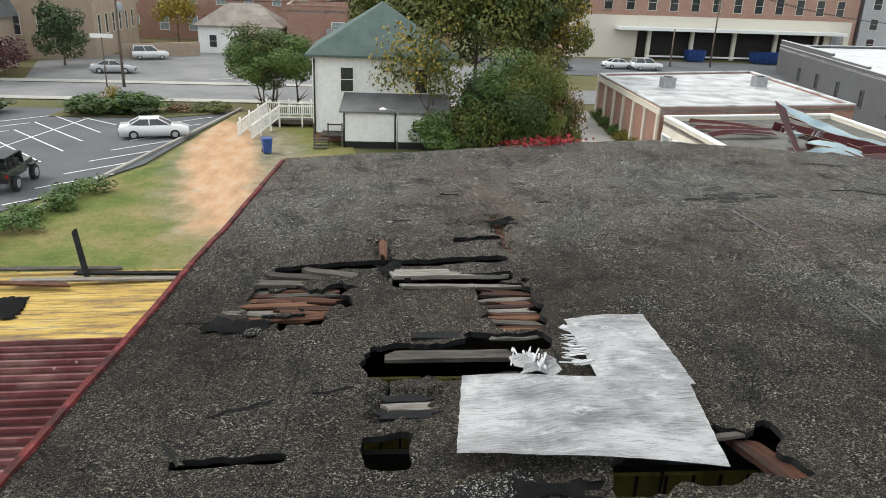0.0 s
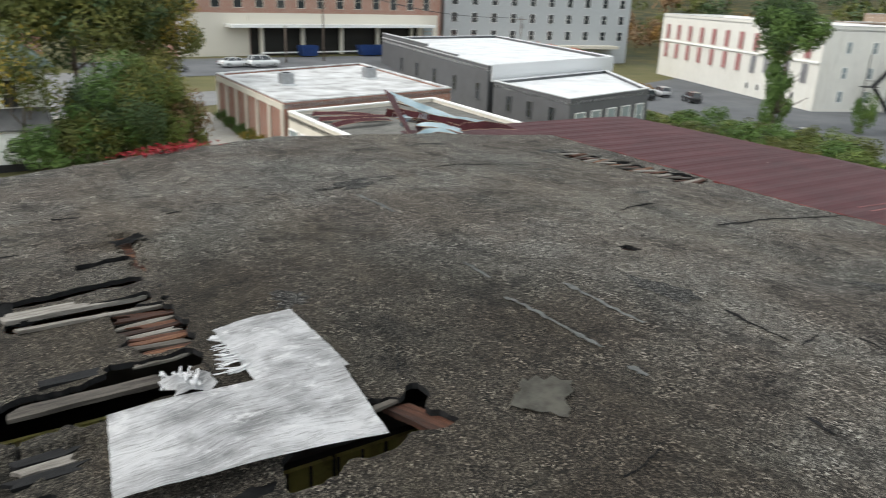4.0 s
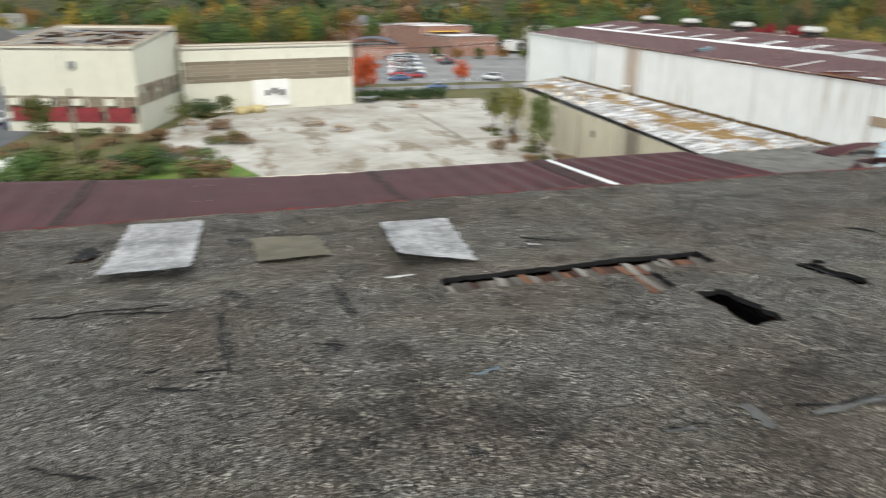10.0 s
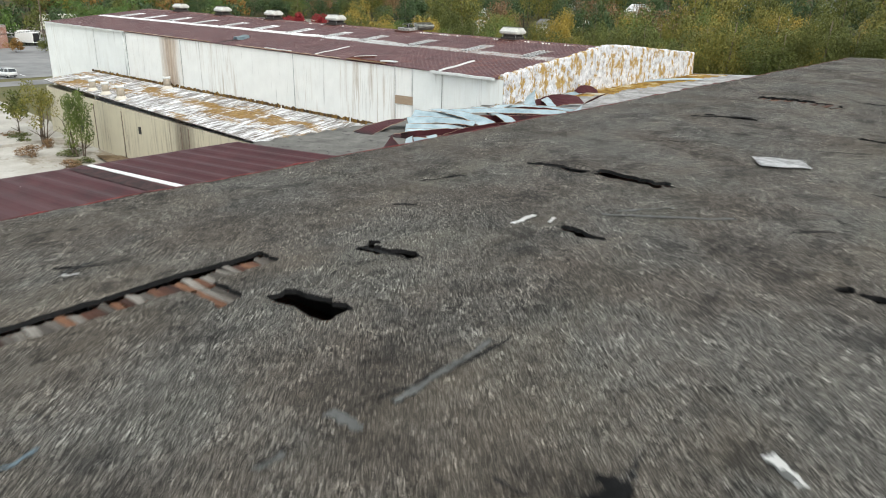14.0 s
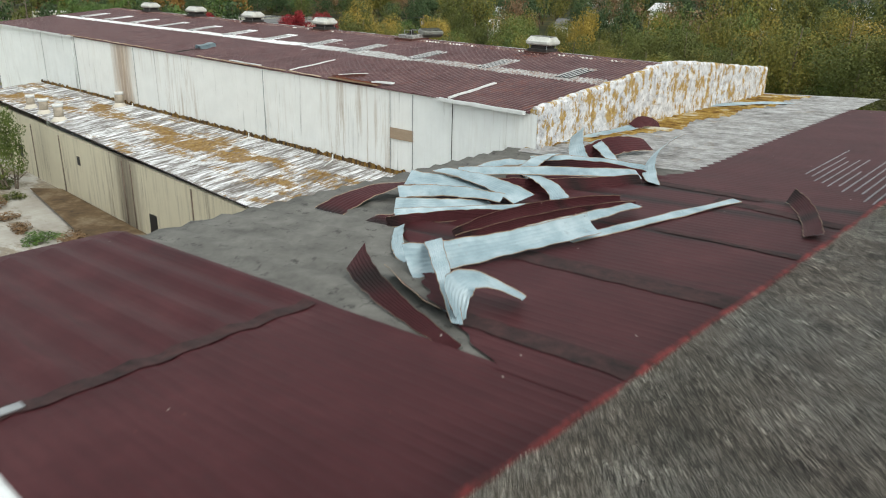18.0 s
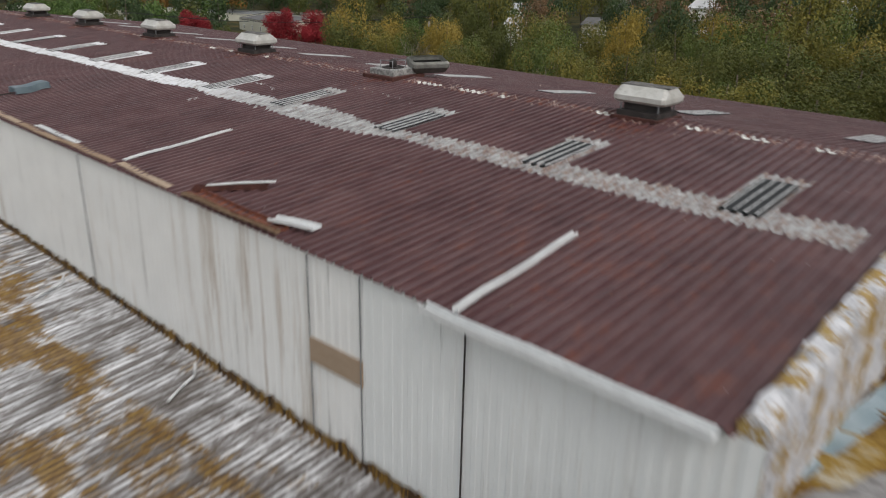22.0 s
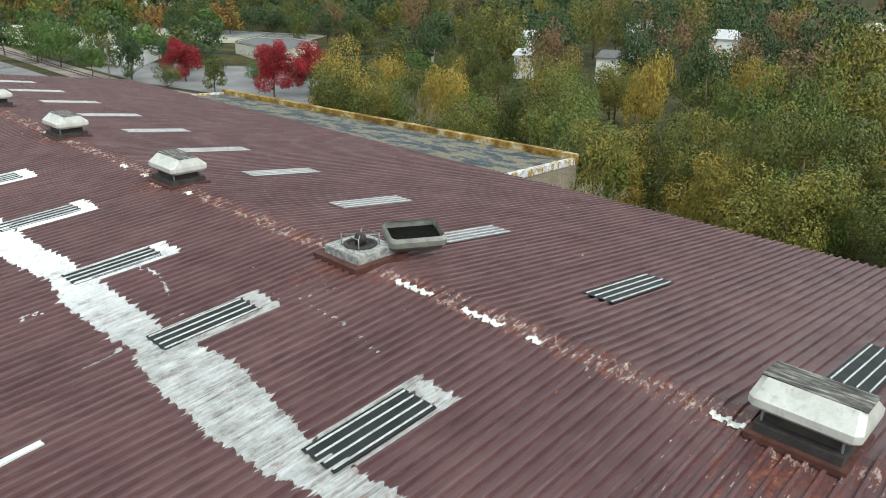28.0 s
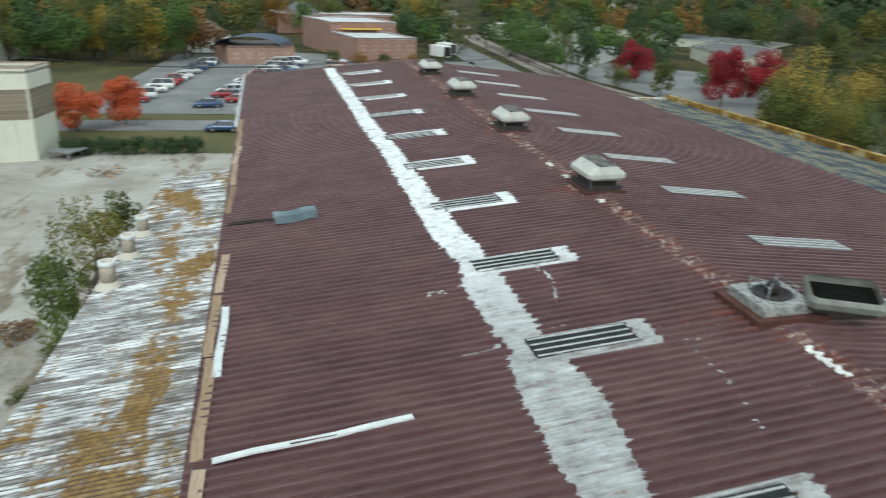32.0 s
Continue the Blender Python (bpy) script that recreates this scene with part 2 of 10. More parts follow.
    h = n.math("ADD", n.cells(62.0, None, "Distance"), n.math("MULTIPLY", n.noise(5, 6, 0.7), 1.6))
    return n.done(c, 0.95, 0, h, 1.0, 0.025, 0.2)


def red_mat(name="red painted metal", rust=0.3, tones=((0.034, 0.011, 0.013), (0.048, 0.016, 0.018), (0.066, 0.024, 0.026)), along=(0.3, 2.2, 1), sheen=0.1, trough_shade=0.0, laps=()):
    n = Nodes(name)
    c = n.ramp(n.noise(0.45, 6, 0.6), [(0.25, tones[0]), (0.5, tones[1]), (0.75, tones[2])])
    c = n.mix(n.math("MULTIPLY", n.step(n.noise(2.4, 7, 0.7, n.mapped(along)), 0.42, 0.75), 0.55), c, tuple(v * 0.7 for v in tones[0]))
    soot = n.step(n.noise(0.35, 6, 0.7, n.mapped((0.5, 1.3, 1))), 0.58, 0.72)
    c = n.mix(n.math("MULTIPLY", soot, 0.5), c, (0.022, 0.014, 0.015))
    spots = n.step(n.noise(1.9, 9, 0.78, n.mapped((along[0] * 2.2, along[1] * 0.6, 1))), 0.68 - rust * 0.07, 0.73)
    c = n.mix(n.math("MULTIPLY", spots, 0.6), c, (0.24, 0.1, 0.07))
    fleck = n.step(n.cells(1.1, None, "Distance"), 0.045, 0.02)
    c = n.mix(n.math("MULTIPLY", fleck, 0.8), c, (0.5, 0.46, 0.42))
    if trough_shade:
        # shade of the troughs between the ribs, painted in as black bands
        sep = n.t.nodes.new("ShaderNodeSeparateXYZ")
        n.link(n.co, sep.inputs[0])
        f = n.math("FRACT", n.math("DIVIDE", n.math("ADD", sep.outputs[1], 6.0), trough_shade), 0.0)
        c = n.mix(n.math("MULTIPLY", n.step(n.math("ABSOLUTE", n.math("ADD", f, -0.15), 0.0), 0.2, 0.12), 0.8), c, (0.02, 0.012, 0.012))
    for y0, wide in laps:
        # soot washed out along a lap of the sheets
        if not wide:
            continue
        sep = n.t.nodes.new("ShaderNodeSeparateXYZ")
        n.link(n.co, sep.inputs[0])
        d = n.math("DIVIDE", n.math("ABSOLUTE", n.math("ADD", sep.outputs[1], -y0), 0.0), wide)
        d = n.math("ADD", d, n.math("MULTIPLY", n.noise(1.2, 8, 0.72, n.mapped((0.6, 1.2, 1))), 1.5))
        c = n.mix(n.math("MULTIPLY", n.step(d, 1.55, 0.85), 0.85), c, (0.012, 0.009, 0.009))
    return n.done(c, 0.6, 0.0, n.noise(25, 4), 0.12, 0.01, sheen)


def aged_white(name, base=(0.62, 0.64, 0.6), drip=(0.32, 0.24, 0.15), amount=0.6, across=(1, 1, 1), run=None, tones=((0.2, 0.1, 0.045), (0.42, 0.28, 0.16), (0.62, 0.52, 0.38))):
    """White sheet metal, with streaks that run down."""
    n = Nodes(name)
    c = n.mix(n.step(n.noise(0.8, 5), 0.3, 0.7), base, tuple(v * 0.93 for v in base))
    streak = n.step(n.noise(2.6, 7, 0.72, n.mapped((across[0], across[1], 0.05))), 0.5, 0.68)
    gate = n.step(n.noise(0.22, 4, 0.5, n.mapped((1, 1, 0.4))), 0.42, 0.6)
    c = n.mix(n.math("MULTIPLY", n.math("MULTIPLY", streak, gate), amount), c, drip)
    black = n.step(n.noise(2.3, 7, 0.7, n.mapped((across[0] * 1.3, across[1] * 1.3, 0.05))), 0.6, 0.7)
    c = n.mix(n.math("MULTIPLY", black, 0.55), c, (0.14, 0.14, 0.12))
    if run:
        # one wide run of rust where the gutter leaks, and narrower ones beside it
        sep = n.t.nodes.new("ShaderNodeSeparateXYZ")
        n.link(n.co, sep.inputs[0])
        d = n.math("DIVIDE", n.math("ABSOLUTE", n.math("ADD", sep.outputs[0], -run[0]), 0.0), run[1])
        d = n.math("ADD", d, n.math("MULTIPLY", n.noise(2.0, 8, 0.7, n.mapped((1, 1, 0.08))), 1.2))
        c = n.mix(n.math("MULTIPLY", n.step(d, 1.35, 0.75), 0.75), c, n.ramp(n.noise(3, 6, 0.7, n.mapped((1, 1, 0.1))), [(0.3, tones[0]), (0.55, tones[1]), (0.75, tones[2])]))
    return n.done(c, 0.6, 0, n.noise(18, 4), 0.08, 0.01)


def rust_roof_mat():
    """Old galvanised sheet: whitish streaks down the ribs, grey, with ochre rust in bands along the laps."""
    n = Nodes("rusted corrugated roof")
    c = n.ramp(n.noise(1.0, 8, 0.72, n.mapped((1.5, 0.35, 1))), [(0.3, (0.1, 0.09, 0.083)), (0.42, (0.28, 0.275, 0.27)), (0.51, (0.56, 0.575, 0.59)), (0.64, (0.84, 0.86, 0.88))])
    line = n.step(n.noise(1.6, 6, 0.7, n.mapped((3.4, 0.22, 1))), 0.5, 0.54)
    c = n.mix(n.math("MULTIPLY", line, 0.72), c, (0.1, 0.08, 0.065))
    at = n.t.nodes.new("ShaderNodeSeparateXYZ")
    n.link(n.co, at.inputs[0])
    off = n.math("ABSOLUTE", n.math("ADD", at.outputs[1], n.math("MULTIPLY", n.math("ADD", at.outputs[0], 856.0), 0.048)), 0.0)
    score = n.math("ADD", n.math("MULTIPLY", n.noise(0.45, 6, 0.6, n.mapped((0.35, 1.2, 1))), 0.6), n.math("MULTIPLY", n.noise(1.5, 7, 0.75, n.mapped((2.2, 0.5, 1))), 0.4))
    score = n.math("ADD", score, n.math("MULTIPLY", n.step(off, 2.4, 0.4), 0.05))
    rust = n.step(score, 0.54, 0.585)
    tone = n.ramp(n.noise(3.2, 7, 0.7), [(0.3, (0.1, 0.05, 0.02)), (0.52, (0.24, 0.14, 0.03)), (0.75, (0.36, 0.25, 0.08))])
    c = n.mix(n.math("MULTIPLY", rust, 0.92), c, tone)
    # dirt in the troughs, together with painted-in shading of the corrugation
    sep = n.t.nodes.new("ShaderNodeSeparateXYZ")
    n.link(n.co, sep.inputs[0])
    f = n.math("ABSOLUTE", n.math("ADD", n.math("FRACT", n.math("DIVIDE", n.math("ADD", sep.outputs[0], -32.9), 0.24), 0.0), -0.5), 0.0)
    low = n.math("MULTIPLY", n.step(f, 0.22, 0.36), n.step(n.noise(1.3, 7, 0.75, n.mapped((0.8, 1.6, 1))), 0.32, 0.54))
    c = n.mix(n.math("MULTIPLY", low, 0.9), c, (0.06, 0.043, 0.032))
    dirt = n.step(n.noise(1.3, 7, 0.7, n.mapped((1.8, 0.6, 1))), 0.58, 0.7)
    c = n.mix(n.math("MULTIPLY", dirt, 0.6), c, (0.09, 0.065, 0.05))
    return n.done(c, 0.75, 0.0, n.noise(14, 5), 0.25, 0.01, 0.3)


def lichen_wall_mat():
    n = Nodes("whitewashed parapet")
    c = n.ramp(n.noise(2.2, 8, 0.75), [(0.32, (0.22, 0.22, 0.225)), (0.45, (0.5, 0.51, 0.53)), (0.6, (0.74, 0.75, 0.77))])
    o = n.step(n.noise(1.7, 8, 0.72, n.mapped((1, 1, 0.6))), 0.5, 0.55)
    c = n.mix(n.math("MULTIPLY", o, 0.92), c, n.ramp(n.noise(6, 6, 0.7), [(0.3, (0.16, 0.08, 0.015)), (0.5, (0.36, 0.22, 0.035)), (0.7, (0.5, 0.36, 0.1))]))
    d = n.step(n.noise(4.5, 8, 0.75), 0.58, 0.65)
    c = n.mix(n.math("MULTIPLY", d, 0.75), c, (0.06, 0.045, 0.035))
    return n.done(c, 0.9, 0, n.noise(9, 8, 0.75), 0.6, 0.03, 0.3)


def plywood_mat(silver=False):
    n = Nodes("silver coated sheet" if silver else "silvered plywood")
    warp = n.t.nodes.new("ShaderNodeVectorMath")
    warp.operation = "ADD"
    wob = n.t.nodes.new("ShaderNodeTexNoise")
    wob.inputs["Scale"].default_value = 1.6
    n.link(n.co, wob.inputs["Vector"])
    mul = n.t.nodes.new("ShaderNodeVectorMath")
    mul.operation = "SCALE"
    mul.inputs["Scale"].default_value = 0.35
    n.link(wob.outputs["Color"], mul.inputs[0])
    n.link(n.co, warp.inputs[0])
    n.link(mul.outputs[0], warp.inputs[1])
    long = n.mapped((0.7, 9.0, 1.0) if not silver else (2.2, 2.6, 1), source=warp.outputs[0])
    c = n.ramp(n.noise(1.5, 8, 0.7, n.mapped((0.8, 1.3, 1))), [(0.34, (0.3, 0.3, 0.305)), (0.48, (0.52, 0.52, 0.53)), (0.62, (0.78, 0.78, 0.79))])
    # fine wavy grain
    fine = n.noise(5, 10, 0.72, long)
    c = n.mix(n.math("MULTIPLY", n.step(fine, 0.52, 0.66), 0.7), c, (0.14, 0.135, 0.13))
    c = n.mix(n.math("MULTIPLY", n.step(fine, 0.47, 0.36), 0.7), c, (0.8, 0.8, 0.81))
    # smears of pale wash, grey damp and black checks
    w = n.step(n.noise(2.6, 10, 0.75, n.mapped((0.9, 1.5, 1))), 0.56, 0.63)
    c = n.mix(n.math("MULTIPLY", w, 0.8), c, (0.86, 0.86, 0.86))
    damp = n.step(n.noise(1.1, 8, 0.7, n.mapped((1.4, 1.0, 1))), 0.56, 0.68)
    c = n.mix(n.math("MULTIPLY", damp, 0.5), c, (0.16, 0.16, 0.165))
    g = n.step(n.noise(4, 9, 0.75, long), 0.69, 0.71)
    c = n.mix(n.math("MULTIPLY", g, 0.85), c, (0.05, 0.045, 0.042))
    return n.done(c, 0.75, 0, n.noise(8, 8, 0.75, long), 0.35, 0.012, 0.3)


def wood_mat(name, tones, along=(0.8, 7, 7)):
    n = Nodes(name)
    co = n.mapped(along)
    a = n.ramp(n.math("ADD", n.math("MULTIPLY", n.noise(2.5, 7, 0.7, co), 0.75), n.math("MULTIPLY", n.chance(), 0.35)), [(0.3, tones[0]), (0.55, tones[1]), (0.8, tones[2])])
    d = n.step(n.noise(11, 6, 0.7, co), 0.5, 0.7)
    return n.done(n.mix(n.math("MULTIPLY", d, 0.5), a, tones[0]), 0.85, 0, n.noise(9, 7, 0.7, co), 0.4, 0.01, 0.25)


def galv_mat(name="zinc sheet underside"):
    n = Nodes(name)
    c = n.ramp(n.noise(1.2, 6), [(0.3, (0.2, 0.285, 0.325)), (0.5, (0.3, 0.395, 0.44)), (0.7, (0.42, 0.51, 0.55))])
    r = n.step(n.noise(2.2, 7, 0.7), 0.66, 0.76)
    c = n.mix(n.math("MULTIPLY", r, 0.6), c, (0.24, 0.17, 0.11))
    c = n.mix(n.math("MULTIPLY", n.step(n.noise(1.6, 8, 0.75), 0.58, 0.7), 0.4), c, (0.12, 0.14, 0.15))
    return n.done(c, 0.42, 0.15, n.noise(20, 4), 0.08, 0.01)


def brick_mat(name, a, b, mortar=(0.42, 0.38, 0.33), scale=1.0):
    n = Nodes(name)
    w = n.t.nodes.new("ShaderNodeTexBrick")
    w.inputs["Color1"].default_value, w.inputs["Color2"].default_value, w.inputs["Mortar"].default_value = (*a, 1), (*b, 1), (*mortar, 1)
    w.inputs["Scale"].default_value = 1.0
    w.inputs["Mortar Size"].default_value = 0.008
    w.inputs["Brick Width"].default_value, w.inputs["Row Height"].default_value = 0.22 * scale, 0.075 * scale
    sep = n.t.nodes.new("ShaderNodeSeparateXYZ")
    n.link(n.co, sep.inputs[0])
    com = n.t.nodes.new("ShaderNodeCombineXYZ")
    n.link(n.math("ADD", sep.outputs[0], sep.outputs[1]), com.inputs[0])
    n.link(sep.outputs[2], com.inputs[1])
    n.link(com.outputs[0], w.inputs["Vector"])
    c = n.mix(n.math("MULTIPLY", n.step(n.noise(0.7, 5), 0.35, 0.7), 0.35), w.outputs[0], tuple(v * 0.7 for v in a))
    return n.done(c, 0.9, 0, w.outputs[1], 0.25, 0.01, 0.3)


def leaf_mat(name, tones):
    n = Nodes(name)
    clump = n.math("ADD", n.math("MULTIPLY", n.noise(0.16, 4), 0.5), n.math("MULTIPLY", n.noise(0.7, 4), 0.4))
    c = n.ramp(n.math("ADD", n.math("MULTIPLY", n.island(), 0.17), n.math("ADD", clump, 0.06)), [(0.34, tones[0]), (0.6, tones[1]), (0.86, tones[2])])
    return n.done(c, 0.6, spec=0.3)


def ground_mat():
    n = Nodes("ground")
    c = n.ramp(n.noise(0.12, 7, 0.6), [(0.3, (0.06, 0.075, 0.028)), (0.5, (0.13, 0.125, 0.05)), (0.7, (0.19, 0.15, 0.08))])
    c = n.mix(n.step(n.noise(2.5, 6, 0.7), 0.35, 0.7), c, (0.1, 0.09, 0.045))
    # wooded hills far away
    d = n.t.nodes.new("ShaderNodeVectorMath")
    d.operation = "LENGTH"
    n.link(n.co, d.inputs[0])
    wood = n.ramp(n.noise(0.09, 8, 0.75), [(0.35, (0.012, 0.016, 0.008)), (0.5, (0.04, 0.042, 0.014)), (0.62, (0.1, 0.075, 0.022)), (0.75, (0.16, 0.09, 0.03))])
    c = n.mix(n.step(d.outputs["Value"], 175, 235), c, wood)
    return n.done(c, 0.95, 0, n.noise(6, 6), 0.5, 0.05, 0.2)


def blend_ground(name, tones, scale=0.3, fine=4.0):
    n = Nodes(name)
    c = n.ramp(n.noise(scale, 7, 0.65), [(0.3, tones[0]), (0.5, tones[1]), (0.7, tones[2])])
    c = n.mix(n.math("MULTIPLY", n.step(n.noise(fine, 6, 0.7), 0.4, 0.75), 0.45), c, tuple(v * 0.6 for v in tones[1]))
    return n.done(c, 0.93, 0, n.noise(fine * 2, 6), 0.3, 0.03, 0.25)


M = {}
M["gravel"] = gravel_mat()
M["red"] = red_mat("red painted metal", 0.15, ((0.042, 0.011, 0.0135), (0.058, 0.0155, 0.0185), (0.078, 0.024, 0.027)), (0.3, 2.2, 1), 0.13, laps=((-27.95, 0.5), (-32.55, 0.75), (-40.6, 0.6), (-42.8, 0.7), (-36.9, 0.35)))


def ware_axes(n):
    """Metres along and across the warehouse, as two sockets."""
    c, s = math.cos(radians(-1.2)), math.sin(radians(-1.2))
    sep = n.t.nodes.new("ShaderNodeSeparateXYZ")
    n.link(n.co, sep.inputs[0])
    dx, dy = n.math("ADD", sep.outputs[0], -28.5), n.math("ADD", sep.outputs[1], 47.2)
    u = n.math("ADD", n.math("MULTIPLY", dx, c), n.math("MULTIPLY", dy, s))
    v = n.math("SUBTRACT", n.math("MULTIPLY", dx, s), n.math("MULTIPLY", dy, c))
    return u, v


def old_red_mat(name, ridge=0.0):
    """Chalky maroon paint on ribbed sheets; rust and scraped paint along the ridge and below the fans."""
    n = Nodes(name)
    u, v = ware_axes(n)
    c = n.ramp(n.noise(0.4, 7, 0.65), [(0.28, (0.07, 0.03, 0.033)), (0.5, (0.1, 0.046, 0.049)), (0.72, (0.134, 0.068, 0.068))])
    # each sheet has weathered a little differently
    sheet = n.t.nodes.new("ShaderNodeTexWhiteNoise")
    sheet.noise_dimensions = "1D"
    n.link(n.math("FLOOR", n.math("DIVIDE", u, 0.945), 0.0), sheet.inputs["W"])
    c = n.mix(n.math("MULTIPLY", sheet.outputs[0], 0.4), c, n.mix(1.0, c, (0.72, 0.68, 0.7), "MULTIPLY"))
    # chalk and dirt drawn out down the slope
    c = n.mix(n.math("MULTIPLY", n.step(n.noise(3.0, 8, 0.75, n.mapped((3.0, 0.25, 1))), 0.46, 0.66), 0.5), c, (0.18, 0.108, 0.105))
    c = n.mix(n.math("MULTIPLY", n.step(n.noise(2.2, 8, 0.75, n.mapped((2.6, 0.3, 1))), 0.53, 0.68), 0.6), c, (0.042, 0.022, 0.025))
    # black smears
    smear = n.step(n.noise(0.55, 8, 0.75, n.mapped((0.8, 0.45, 1), 0.5)), 0.66, 0.74)
    c = n.mix(n.math("MULTIPLY", smear, 0.75), c, (0.018, 0.013, 0.014))
    co = n.t.nodes.new("ShaderNodeCombineXYZ")
    n.link(n.math("DIVIDE", u, 1.7), co.inputs[0])
    n.link(n.math("DIVIDE", v, 2.4), co.inputs[1])
    zone = n.math("MULTIPLY", n.step(n.math("ABSOLUTE", n.math("ADD", v, -14.0), 0.0), 0.95, 0.2), 0.85)
    for at, across in ((9.55, 12.9), (22.5, 13.6), (33.7, 13.6), (45.0, 13.6), (55.8, 13.6), (66.0, 13.6), (12.0, 4.6), (17.5, 3.4), (3.0, 9.5), (37.5, 9.0), (42.0, 2.5)):
        d = n.t.nodes.new("ShaderNodeVectorMath")
        d.operation = "DISTANCE"
        n.link(co.outputs[0], d.inputs[0])
        d.inputs[1].default_value = (at / 1.7, across / 2.4, 0)
        zone = n.math("MAXIMUM", zone, n.math("MULTIPLY", n.step(d.outputs["Value"], 1.25, 0.15), 1.0 if across > 12 else 0.5))
    drip = n.noise(1.5, 9, 0.78, n.mapped((4.0, 0.9, 1)))
    rust = n.step(n.math("ADD", drip, n.math("MULTIPLY", zone, 0.2)), 0.66, 0.73)
    tone = n.ramp(n.noise(7, 6, 0.7), [(0.32, (0.05, 0.014, 0.012)), (0.5, (0.15, 0.045, 0.03)), (0.68, (0.27, 0.105, 0.06))])
    c = n.mix(n.math("MULTIPLY", rust, 0.85), c, tone)
    bare = n.step(n.math("ADD", n.noise(2.6, 9, 0.8, n.mapped((3.2, 1.2, 1))), n.math("MULTIPLY", zone, 0.15 + ridge)), 0.745, 0.775)
    c = n.mix(n.math("MULTIPLY", bare, 0.9), c, n.ramp(n.noise(9, 4), [(0.35, (0.3, 0.17, 0.13)), (0.65, (0.55, 0.48, 0.43))]))
    # scraped by the sheets that blew over it, towards the west end
    west = n.math("MULTIPLY", n.step(u, 17.0, 7.0), n.step(v, 9.5, 4.0))
    for turn, level in (((6.0, 1.0, 1), 0.655), ((1.2, 5.0, 1), 0.66)):
        mark = n.math("MULTIPLY", n.step(n.noise(1.1, 9, 0.8, n.mapped(turn, 0.35)), level, level + 0.03), west)
        c = n.mix(n.math("MULTIPLY", mark, 0.85), c, n.ramp(n.noise(3, 5), [(0.35, (0.2, 0.07, 0.04)), (0.6, (0.32, 0.17, 0.12)), (0.75, (0.55, 0.47, 0.4))]))
    worn = n.math("MULTIPLY", n.step(n.noise(0.9, 9, 0.75, n.mapped((2.0, 0.8, 1))), 0.52, 0.66), west)
    c = n.mix(n.math("MULTIPLY", worn, 0.6), c, (0.2, 0.07, 0.045))
    fleck = n.step(n.cells(1.3, None, "Distance"), 0.035, 0.014)
    c = n.mix(n.math("MULTIPLY", fleck, 0.8), c, (0.5, 0.46, 0.42))
    return n.done(c, n.ramp(n.noise(1.0, 6), [(0.3, (0.42, 0.42, 0.42)), (0.7, (0.62, 0.62, 0.62))]), 0.0, n.noise(25, 4), 0.12, 0.01, 0.42)


M["red_old"] = old_red_mat("faded red ribbed metal")
M["ridge"] = old_red_mat("scraped ridge capping", 0.1)
M["white_wall"] = aged_white("streaked white sheeting", (0.9, 0.91, 0.89), (0.3, 0.19, 0.09), 0.75, (1, 1, 1), (72.5, 3.2))
M["white_end"] = aged_white("clean white sheeting", (0.86, 0.89, 0.88), (0.45, 0.4, 0.33), 0.35)
M["rust_roof"] = rust_roof_mat()
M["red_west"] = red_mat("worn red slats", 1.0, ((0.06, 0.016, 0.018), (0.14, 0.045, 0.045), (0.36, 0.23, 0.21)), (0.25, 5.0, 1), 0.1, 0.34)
M["parapet"] = lichen_wall_mat()
M["plywood"] = plywood_mat()
M["silver"] = plywood_mat(True)
M["zinc"] = galv_mat()
M["plank"] = wood_mat("rotten board", [(0.012, 0.008, 0.007), (0.07, 0.028, 0.016), (0.2, 0.1, 0.055)])
M["plank_grey"] = wood_mat("weathered grey board", [(0.025, 0.021, 0.018), (0.1, 0.088, 0.075), (0.28, 0.262, 0.235)])
M["plank_tan"] = wood_mat("bare board", [(0.2, 0.13, 0.08), (0.38, 0.27, 0.18), (0.52, 0.42, 0.32)])
n = Nodes("bald gravel")
cc = n.ramp(n.cells(78.0), [(0.4, (0.006, 0.006, 0.006)), (0.62, (0.022, 0.021, 0.02)), (0.74, (0.07, 0.068, 0.062)), (0.84, (0.3, 0.29, 0.27))])
M["bald"] = n.done(cc, 0.95, 0, n.cells(70.0, None, "Distance"), 0.8, 0.02, 0.2)
M["tar"] = plain("tar patch", (0.011, 0.011, 0.0115), 0.9, vary=0.5, scale=6, bump=0.4, spec=0.2)
n = Nodes("grey roofing felt")
cc = n.ramp(n.noise(0.8, 8, 0.7), [(0.3, (0.085, 0.082, 0.076)), (0.5, (0.13, 0.126, 0.116)), (0.7, (0.18, 0.174, 0.16))])
cc = n.mix(n.math("MULTIPLY", n.step(n.noise(2.2, 9, 0.75), 0.57, 0.63), 0.7), cc, (0.028, 0.027, 0.026))
cc = n.mix(n.math("MULTIPLY", n.step(n.noise(5, 8, 0.75, n.mapped((0.4, 2.0, 1))), 0.58, 0.66), 0.4), cc, (0.2, 0.19, 0.17))
M["cement"] = n.done(cc, 0.95, 0, n.noise(30, 6, 0.7), 0.3, 0.01, 0.2)
M["sheet_edge"] = plain("rusty cut edge", (0.27, 0.2, 0.14), 0.8, vary=0.4, scale=4)
# near-black: the gloom of roof void and loading bays put into the colour
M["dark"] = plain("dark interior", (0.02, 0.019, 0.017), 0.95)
M["asphalt"] = blend_ground("asphalt", [(0.16, 0.16, 0.16), (0.22, 0.22, 0.22), (0.28, 0.275, 0.265)], 0.15, 9.0)
M["asphalt_dark"] = blend_ground("dark asphalt", [(0.085, 0.089, 0.095), (0.12, 0.125, 0.132), (0.15, 0.153, 0.16)], 0.12, 9.0)
